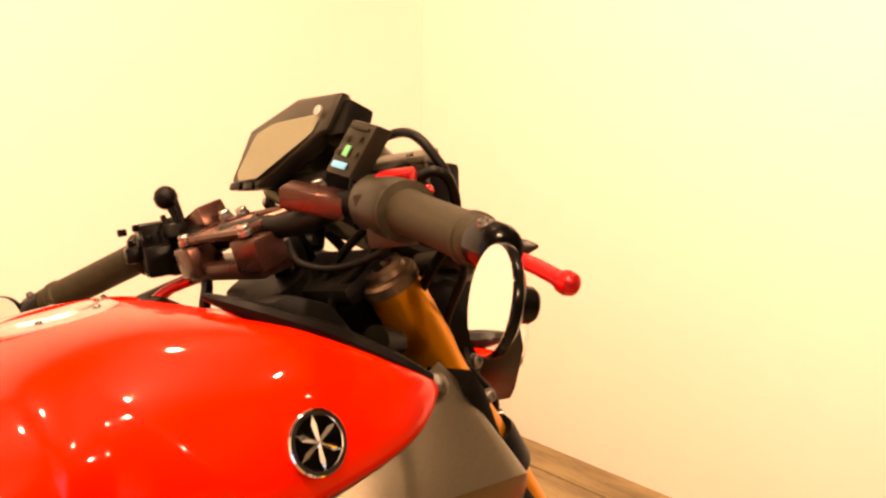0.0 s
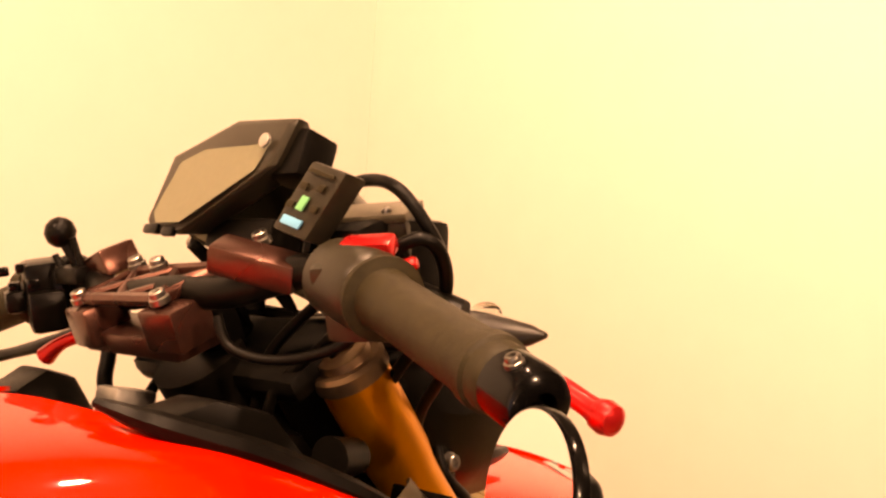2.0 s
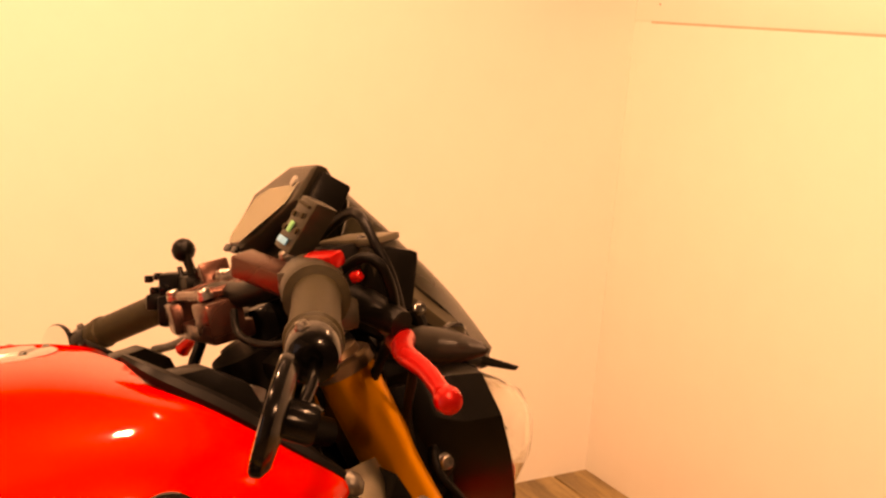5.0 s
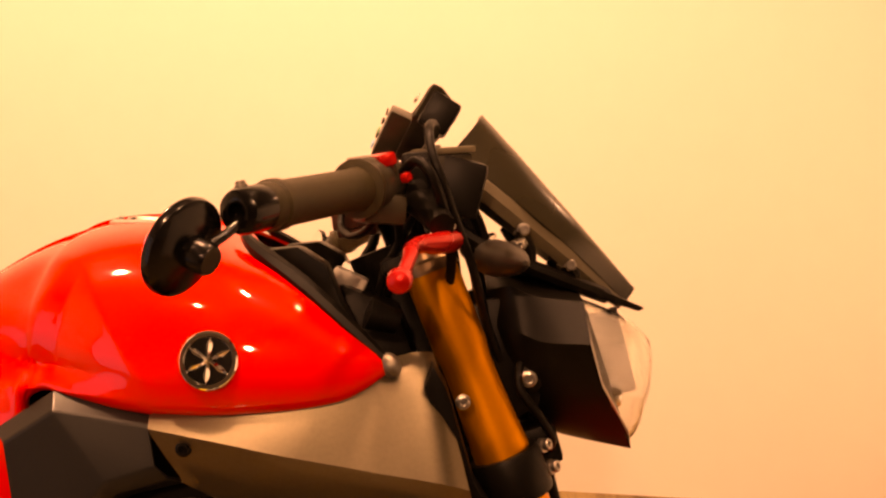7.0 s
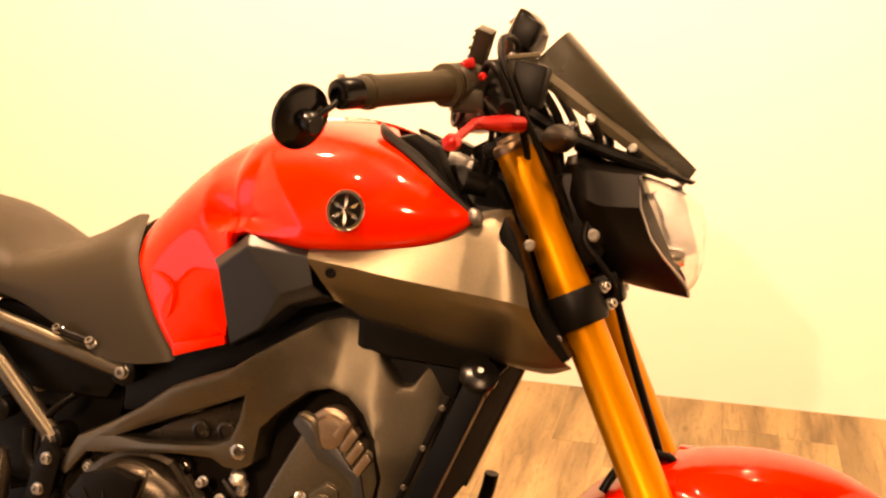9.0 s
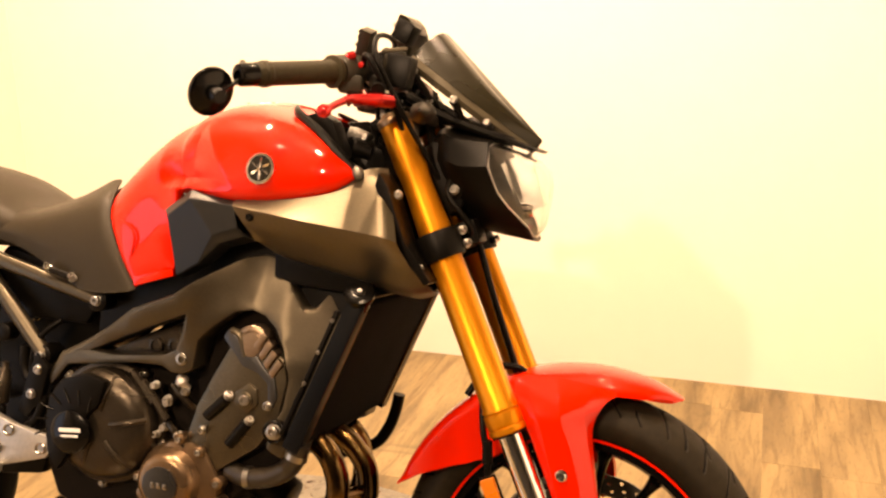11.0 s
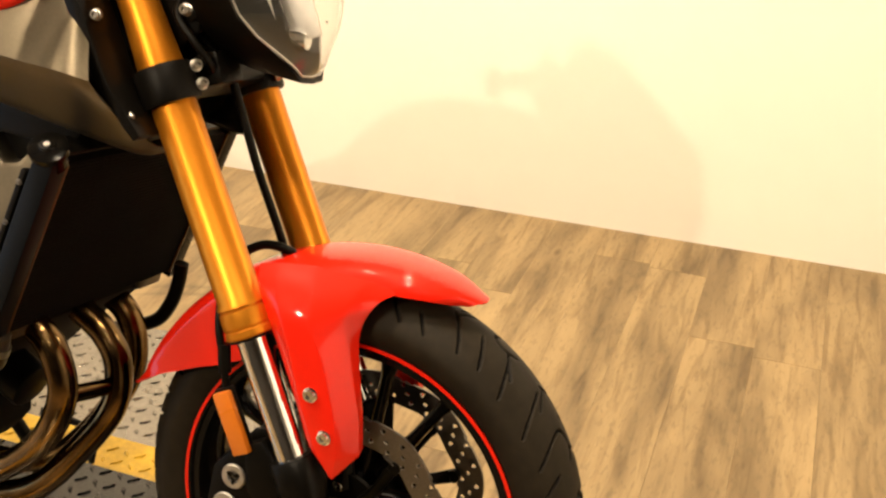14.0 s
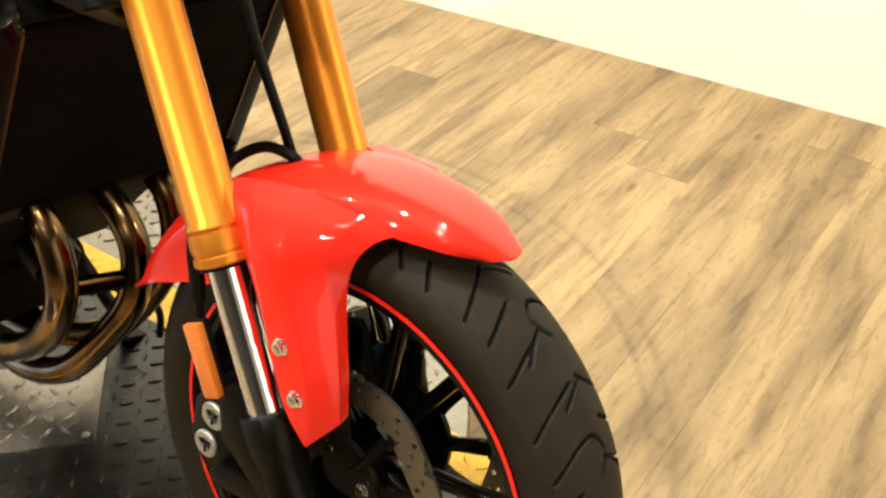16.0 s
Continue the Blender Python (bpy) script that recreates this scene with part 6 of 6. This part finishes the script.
tube(bm, [(-0.330, -0.02, 1.10), (-0.315, 0.0, 1.06), (-0.320, 0.0, 1.04)], 0.012, 8)
part("meter_bracket", bm, BLACK, meter)

# small controller with buttons
u = Vector((0.0, -0.030, -0.009)).normalized()
v = Vector((-0.017, 0.026, -0.039)).normalized()
n = u.cross(v).normalized()
if n.x > 0:
    n = -n
M = Matrix((u, v, n)).transposed().to_4x4()
M.translation = (-0.363, -0.139, 1.124)
bm = bmesh.new()
tmp = bmesh.new()
bmesh.ops.create_cube(tmp, size=1)
bmesh.ops.scale(tmp, vec=(0.031, 0.050, 0.020), verts=tmp.verts)
bmesh.ops.translate(tmp, vec=(0, 0, -0.0025), verts=tmp.verts)
bevel_all(tmp, 0.0025)
bmesh.ops.transform(tmp, matrix=M, verts=tmp.verts)
merge(bm, tmp)
ctrl = part("controller", bm, METERM, bike, "small black controller with coloured buttons")


def pad(name, x, y, w, h, mat):
    t = bmesh.new()
    bmesh.ops.create_cube(t, size=1)
    bmesh.ops.scale(t, vec=(w, h, 0.0016), verts=t.verts)
    bevel_all(t, 0.0006)
    bmesh.ops.transform(t, matrix=M @ pose(x, y, 0.0095), verts=t.verts)
    part(name, t, mat, ctrl)


pad("button", -0.001, 0.0165, 0.017, 0.006, BLUEP)
pad("button", -0.001, 0.003, 0.006, 0.010, GREENP)
for x, y in ((-0.008, -0.008), (0.006, -0.010), (-0.010, 0.006), (0.010, 0.004)):
    pad("button", x, y, 0.006, 0.005, GRIPM)
pad("print_bar", 0.0, -0.019, 0.022, 0.003, GRIPM)
bm = tube(bmesh.new(), [(-0.358, -0.126, 1.102), (-0.362, -0.124, 1.088), (-0.366, -0.122, 1.078)], 0.005, 8)
part("controller_stalk", bm, BLACK, ctrl)

# -- hoses and cables --
CABLES = [
    ("brake_hose", 0.0042, [(-0.330, -0.085, 1.112), (-0.322, -0.118, 1.129), (-0.324, -0.150, 1.134), (-0.328, -0.176, 1.128), (-0.325, -0.192, 1.108), (-0.314, -0.195, 1.082), (-0.300, -0.182, 1.050), (-0.280, -0.160, 1.005), (-0.262, -0.110, 0.955), (-0.235, -0.075, 0.900), (-0.205, -0.055, 0.860)]),
    ("brake_hose", 0.0046, [(-0.350, -0.172, 1.086), (-0.338, -0.196, 1.098), (-0.326, -0.203, 1.090), (-0.314, -0.196, 1.066), (-0.305, -0.175, 1.040), (-0.300, -0.140, 1.010), (-0.30, -0.10, 0.97)]),
    ("brake_hose", 0.0055, [(-0.198, -0.040, 0.850), (-0.180, -0.030, 0.790), (-0.156, -0.026, 0.719), (-0.128, -0.014, 0.640), (-0.120, -0.010, 0.612)]),
    ("brake_hose", 0.0050, [(-0.150, -0.108, 0.600), (-0.142, -0.126, 0.545), (-0.132, -0.128, 0.500), (-0.130, -0.122, 0.440), (-0.142, -0.112, 0.390), (-0.145, -0.105, 0.365)]),
    ("brake_hose", 0.0060, [(-0.190, -0.050, 0.575), (-0.172, -0.040, 0.605), (-0.143, -0.028, 0.624), (-0.112, -0.022, 0.622), (-0.100, -0.018, 0.612)]),
    ("throttle_cable", 0.0034, [(-0.404, -0.080, 1.058), (-0.404, -0.090, 1.038), (-0.392, -0.122, 1.030), (-0.376, -0.160, 1.038), (-0.364, -0.184, 1.056)]),
    ("throttle_cable", 0.0040, [(-0.352, -0.160, 1.070), (-0.335, -0.110, 1.060), (-0.350, -0.060, 1.020), (-0.360, -0.040, 0.970), (-0.390, -0.020, 0.920)]),
    ("throttle_cable", 0.0040, [(-0.356, -0.165, 1.066), (-0.348, -0.115, 1.030), (-0.360, -0.075, 1.000), (-0.370, -0.060, 0.960), (-0.400, -0.030, 0.910)]),
    ("clutch_cable", 0.0045, [(-0.322, 0.160, 1.045), (-0.315, 0.110, 1.050), (-0.340, 0.085, 1.000), (-0.380, 0.085, 0.960), (-0.420, 0.080, 0.920)]),
    ("wiring_loom", 0.0060, [(-0.375, 0.120, 1.062), (-0.380, 0.100, 1.020), (-0.392, 0.092, 0.990), (-0.385, 0.080, 0.950), (-0.36, 0.06, 0.92)]),
    ("wiring_loom", 0.0060, [(-0.330, 0.02, 1.080), (-0.300, 0.05, 1.040), (-0.285, 0.06, 0.980), (-0.290, 0.05, 0.920)]),
    ("wiring_loom", 0.0070, [(-0.300, -0.05, 1.060), (-0.275, -0.065, 1.010), (-0.262, -0.070, 0.955), (-0.245, -0.068, 0.900), (-0.225, -0.060, 0.865)]),
    ("wiring_loom", 0.0045, [(-0.222, -0.085, 0.935), (-0.228, -0.098, 0.900), (-0.205, -0.098, 0.870), (-0.190, -0.085, 0.845), (-0.200, -0.06, 0.82)]),
]
for name, r, pts in CABLES:
    part(name, tube(bmesh.new(), pts, r, 10, 6), BLACK, bike)
bm = tube(bmesh.new(), [(-0.133, -0.128, 0.525), (-0.131, -0.127, 0.490)], 0.008, 10)
part("hose_grommet", bm, BLACK, bike)
bm = box(bmesh.new(), (-0.198, -0.055, 0.838), (0.034, 0.050, 0.040), (0, -20, 0), 0.006)
part("hose_joint", bm, BLACK, bike)
# ignition switch and metal fittings on the top yoke
bm = lathe(bmesh.new(), [(0, .022), (0.030, .022), (0.034, .019), (0.034, .008), (0.028, .007), (0.028, 0)], on_fork(0.80) + Vector((-0.004, 0, 0)), UPF, 24)
part("ignition_switch", bm, GLOSSB, bike)
bm = bmesh.new()
prism(bm, [(-0.46, .96), (-0.40, .985), (-0.345, .965), (-0.300, .86), (-0.31, .80), (-0.42, .80), (-0.50, .86)], -0.085, 0.085, 0.012)
prism(bm, [(-0.50, .87), (-0.36, .88), (-0.30, .78), (-0.34, .73), (-0.50, .74)], -0.145, 0.145, 0.012)
# two added blocks that keep the gaps under tank and scoop dark
prism(bm, [(-0.44, .86), (-0.46, .72), (-0.60, .67), (-0.84, .62), (-0.83, .74), (-0.78, .85), (-0.60, .89)], -0.125, 0.125, 0.010)
prism(bm, [(-0.475, .76), (-0.355, .76), (-0.385, .64), (-0.425, .52), (-0.470, .50), (-0.490, .60)], -0.120, 0.120, 0.010)
part("air_box_filler", bm, BLACK, bike, "black airbox and added filler blocks behind the steering head")
for y in (-0.06, 0.06):
    bm = box(bmesh.new(), (-0.395, y, 0.985), (0.035, 0.030, 0.018), (0, 20, 0), 0.004)
    part("head_fitting", bm, ALU, bike)
for sgn in (-1, 1):
    bm = tube(bmesh.new(), [(-0.345, sgn * 0.130, 0.955), (-0.372, sgn * 0.135, 0.962)], [0.012, 0.015], 14)
    part("tank_mount", bm, BLACK, bike)

# -- rear: subframe, tail, hanger, reservoir --
for sgn in (-1, 1):
    bm = tube(bmesh.new(), [(-0.817, sgn * 0.150, 0.685), (-0.95, sgn * 0.148, 0.718), (-1.078, sgn * 0.142, 0.750), (-1.25, sgn * 0.12, 0.80)], 0.0135, 14)
    rail = part("subframe_rail", bm, FRAMEM, bike, "dark grey steel subframe tube")
    bm = tube(bmesh.new(), [(-0.926, sgn * 0.150, 0.581), (-1.000, sgn * 0.148, 0.660), (-1.075, sgn * 0.142, 0.738)], 0.0135, 14)
    part("subframe_strut", bm, FRAMEM, bike, "dark grey steel subframe tube")
    for bx, bz in ((-0.820, .684), (-0.928, .579)):
        bm = lathe(bmesh.new(), [(-0.03, .019), (0.008, .019), (0.010, .016), (0.010, 0)], (bx, sgn * 0.148, bz), (0, sgn, 0), 20)
        part("rail_boss", bm, BLACK, rail)
        part("rail_bolt", bolt(bmesh.new(), (bx, sgn * 0.158, bz), (0, sgn, 0), 0.008, 0.006), STEEL, rail)
    bm = tube(bmesh.new(), [(-0.912, sgn * 0.164, .731), (-0.862, sgn * 0.164, .719)], 0.006, 8)
    part("seat_latch", bm, BLACK, rail)
    for bx, bz in ((-0.912, .733), (-0.862, .720)):
        part("latch_bolt", bolt(bmesh.new(), (bx, sgn * 0.166, bz), (0, sgn * 0.7, 0.7), 0.006, 0.008), STEEL, rail)
    bm = prism(bmesh.new(), [(-1.103, .744), (-0.95, .716), (-0.832, .686), (-0.862, .636), (-0.973, .637), (-1.011, .656)], sgn * 0.105, sgn * 0.125, 0.005)
    part("side_cover", bm, BLACK, bike, "black plastic side cover")
    bm = prism(bmesh.new(), [(-1.32, .872), (-1.228, .822), (-1.176, .797), (-1.113, .768), (-1.063, .709), (-1.067, .686), (-1.126, .698), (-1.225, .748), (-1.33, .83)], sgn * 0.115, sgn * 0.150, 0.008, lambda x, z: -sgn * max(0, -1.1 - x) * 0.15)
    part("tail_panel", bm, RED, bike, "red tail panel")
    bm = bmesh.new()
    prism(bm, [(-1.019, .471), (-1.001, .480), (-0.952, .462), (-0.887, .450), (-0.872, .430), (-0.885, .412), (-0.930, .400), (-0.985, .385), (-1.000, .410)], sgn * 0.178, sgn * 0.192, 0.003)
    hang = part("foot_hanger", bm, ALU, bike, "bright aluminium footrest hanger")
    for bx, bz in ((-0.960, .452), (-0.985, .418), (-0.895, .428)):
        bm = lathe(bmesh.new(), [(0, .011), (.003, .011), (.004, .009), (.001, .007), (.001, 0)], (bx, sgn * 0.192, bz), (0, sgn, 0), 20)
        part("hanger_plug", bm, STEEL, hang)
    bm = tube(bmesh.new(), [(-0.985, sgn * 0.19, .385), (-0.985, sgn * 0.25, .372)], 0.011, 12)
    part("footrest", bm, ALU, hang)
    for p in (((-1.051, .648), (-1.186, .560)), ((-1.009, .612), (-1.186, .552))):
        bm = tube(bmesh.new(), [(p[0][0], sgn * 0.150, p[0][1]), (p[1][0], sgn * 0.155, p[1][1])], 0.009, 10)
        part("hanger_arm", bm, BLACK, hang, "black passenger footrest arm")
        bm = lathe(bmesh.new(), [(-0.02, .016), (0.006, .016), (0.008, .013), (0.008, 0)], (p[0][0], sgn * 0.152, p[0][1]), (0, sgn, 0), 18)
        part("arm_boss", bm, BLACK, hang)
bm = lathe(bmesh.new(), [(0, .018), (0.040, .020), (0.040, 0)], (-1.108, -0.160, .622), (0.02, 0, 1), 24)
res = part("rear_reservoir", bm, LENS, bike, "translucent rear brake reservoir with a black cap")
bm = lathe(bmesh.new(), [(0.002, .015), (0.018, .0165), (0.018, 0)], (-1.108, -0.160, .622), (0.02, 0, 1), 24)
part("brake_fluid", bm, material("brake_fluid", (0.55, 0.28, 0.18), 0.3), res)
bm = lathe(bmesh.new(), [(0.038, .025), (0.056, .025), (0.060, .021), (0.060, 0)], (-1.108, -0.160, .622), (0.02, 0, 1), 24)
part("reservoir_cap", bm, BLACK, res)
bm = tube(bmesh.new(), [(-0.966, -0.150, .591), (-0.962, -0.152, .545), (-0.925, -0.155, .506), (-0.930, -0.160, .470), (-0.950, -0.160, .452)], 0.009, 12)
part("rear_hose", bm, BLACK, bike, "black rubber breather hose")
bm = bmesh.new()
prism(bm, [(-0.90, .48), (-0.98, .50), (-1.12, .46), (-1.48, .36), (-1.50, .30), (-1.46, .27), (-1.10, .34), (-0.94, .36)], -0.130, -0.098, 0.010)
prism(bm, [(-0.90, .48), (-0.98, .50), (-1.12, .46), (-1.48, .36), (-1.50, .30), (-1.46, .27), (-1.10, .34), (-0.94, .36)], 0.098, 0.130, 0.010)
box(bm, (-1.04, 0, .44), (0.10, 0.22, 0.09), (0, 8, 0), 0.015)
part("swingarm", bm, BLACK, bike, "black swingarm")
bm = lathe(bmesh.new(), [(-0.010, .012), (0.0, .012), (0.0, .035), (0.02, .040), (0.12, .040), (0.14, .034), (0.14, .012)], (-0.965, -0.05, .52), (0.25, 0, 0.6), 20)
part("shock", bm, ENGINE, bike, "dark rear shock body")
# added block that darkens the space between the subframe rails
bm = prism(bmesh.new(), [(-0.84, .70), (-0.86, .60), (-0.93, .55), (-1.02, .62), (-1.10, .70), (-1.06, .76)], -0.095, 0.095, 0.012)
part("seat_filler", bm, BLACK, bike, "added black filler block under the seat")
# added dark mass that hides the bright floor behind the hanger
bm = bmesh.new()
prism(bm, [(-0.985, .400), (-1.060, .380), (-1.130, .470), (-1.150, .600), (-1.090, .690), (-1.010, .640), (-0.960, .520)], -0.070, 0.070, 0.010)
part("rear_filler", bm, BLACK, bike, "added black filler block ahead of the rear wheel")
bm = lathe(bmesh.new(), [(0, .008), (0.004, .013), (0.050, .013), (0.054, .010), (0.060, .010), (0.066, .006), (0.075, .006)], (-1.000, -0.168, .488), (0.12, 0, 1), 20)
master = part("rear_master_cylinder", bm, ENGINE, bike, "dark rear brake master cylinder")
for z in (0.012, 0.040):
    part("cylinder_bolt", bolt(bmesh.new(), (-1.000 + 0.12 * z, -0.180, .488 + z), (0, -1, 0), 0.0055, 0.006), STEEL, master)
turn = [(-0.944 + 0.022 * math.cos(k * 0.6) - 0.0010 * k, -0.075 + 0.022 * math.sin(k * 0.6), .500 + 0.0026 * k) for k in range(64)]
part("shock_spring", tube(bmesh.new(), turn, 0.0042, 8, 2), COVERM, bike, "coiled rear shock spring")
for pts in ([(-1.092, -0.150, .622), (-1.070, -0.156, .590), (-1.040, -0.160, .575), (-1.010, -0.164, .562)], [(-0.995, -0.168, .485), (-1.000, -0.165, .455), (-1.040, -0.150, .440), (-1.120, -0.130, .430)], [(-0.905, -0.135, .640), (-0.935, -0.150, .610), (-0.948, -0.155, .560), (-0.940, -0.150, .510)]):
    part("rear_hose", tube(bmesh.new(), pts, 0.0055, 10, 6), BLACK, bike)
bm = prism(bmesh.new(), [(-0.930, .588), (-0.905, .560), (-0.920, .500), (-0.948, .470), (-0.965, .478), (-0.950, .540)], -0.166, -0.150, 0.003)
bracket = part("hanger_bracket", bm, BLACK, bike, "black cast hanger bracket")
for bx, bz in ((-0.925, .556), (-0.938, .512)):
    part("bracket_bolt", bolt(bmesh.new(), (bx, -0.168, bz), (0, -1, 0), 0.007, 0.005), STEEL, bracket)
# rear wheel; its tyre colour is darkened for the shadow it stands in
RA = Vector((-1.44, 0, 0.312))
bm = lathe(bmesh.new(), [(-0.070, .218), (-0.088, .240), (-0.090, .262), (-0.070, .290), (-0.035, .308), (0, .312), (0.035, .308), (0.070, .290), (0.090, .262), (0.088, .240), (0.070, .218)], RA, (0, 1, 0), 96)
rw = part("rear_wheel", bm, SHADE_RUBBER, bike, "black rear tyre, darkened for shade, on a black wheel")
bm = lathe(bmesh.new(), [(-0.072, .225), (-0.050, .205), (0.050, .205), (0.072, .225), (0.078, .232), (-0.078, .232)], RA, (0, 1, 0), 64, closed=True)
part("rear_rim", bm, GLOSSB, rw)
bm = bmesh.new()
for k in range(10):
    a = math.tau * k / 10
    tube(bm, [RA + Vector((0.03 * math.cos(a), 0, 0.03 * math.sin(a))), RA + Vector((0.21 * math.cos(a), 0, 0.21 * math.sin(a)))], [0.016, 0.010], 8)
lathe(bm, [(-0.09, .03), (0.09, .03)], RA, (0, 1, 0), 24)
part("rear_hub", bm, GLOSSB, rw)
# side stand on the far side
bm = tube(bmesh.new(), [(-0.80, 0.120, .330), (-0.74, 0.180, .180), (-0.70, 0.226, .060)], [0.014, 0.012, 0.011], 12)
box(bm, (-0.70, 0.228, .056), (0.055, 0.045, 0.010), (-13.5, 0, 0), 0.003)
part("side_stand", bm, BLACK, bike, "black side stand")
bm = tube(bmesh.new(), [(-0.60, 0.10, .24), (-0.56, 0.17, .19), (-0.575, 0.19, .12)], 0.006, 8)
part("stand_lug", bm, BLACK, bike)

# -- lamps overhead --
# one fixture for each lamp, the four added fill lamps too
for lx, ly, dx, dy, size, power in LAMPS:
    bm = lathe(bmesh.new(), [(0.004, size * 0.55), (0.004, size * 0.55 + 0.02), (0.075, size * 0.55 + 0.02), (0.075, 0)], (lx, ly, LAMP_Z), (0, 0, 1), 32)
    tagged(part("ceiling_lamp", bm, WHITEP), "unseen round white ceiling downlight, four of eight added as fill", "lamp", "ceiling downlights")

# -- floor planks, last --
bm = bmesh.new()
box(bm, (0, 0, -0.003), (0.150, 1.22, 0.006), bevel=0.0)
top = [e for e in bm.edges if all(v.co.z > -0.001 for v in e.verts)]
bmesh.ops.bevel(bm, geom=top, offset=0.0003, segments=1, affect="EDGES")
me = bpy.data.meshes.new("plank")
bm.to_mesh(me)
bm.free()
me.materials.append(WOOD)
random.seed(11)
count = 0
x = LEFT + 0.0755
while x < FRONT + 0.02:
    y = NEAR + random.uniform(-1.1, -0.1)
    while y < BACK + 0.1:
        ya, yb = max(y, NEAR), min(y + 1.2205, BACK)
        if yb - ya > 0.02 and count < 300:
            ob = new("plank", me)
            ob.parent = floor
            ob.location = (x, (ya + yb) / 2, 0.0)
            ob.scale = (min(1.0, (FRONT - x + 0.075) / 0.150) if x + 0.075 > FRONT else 1.0, (yb - ya - 0.0004) / 1.22, 1)
            count += 1
        y += 1.2209
    x += 0.1503
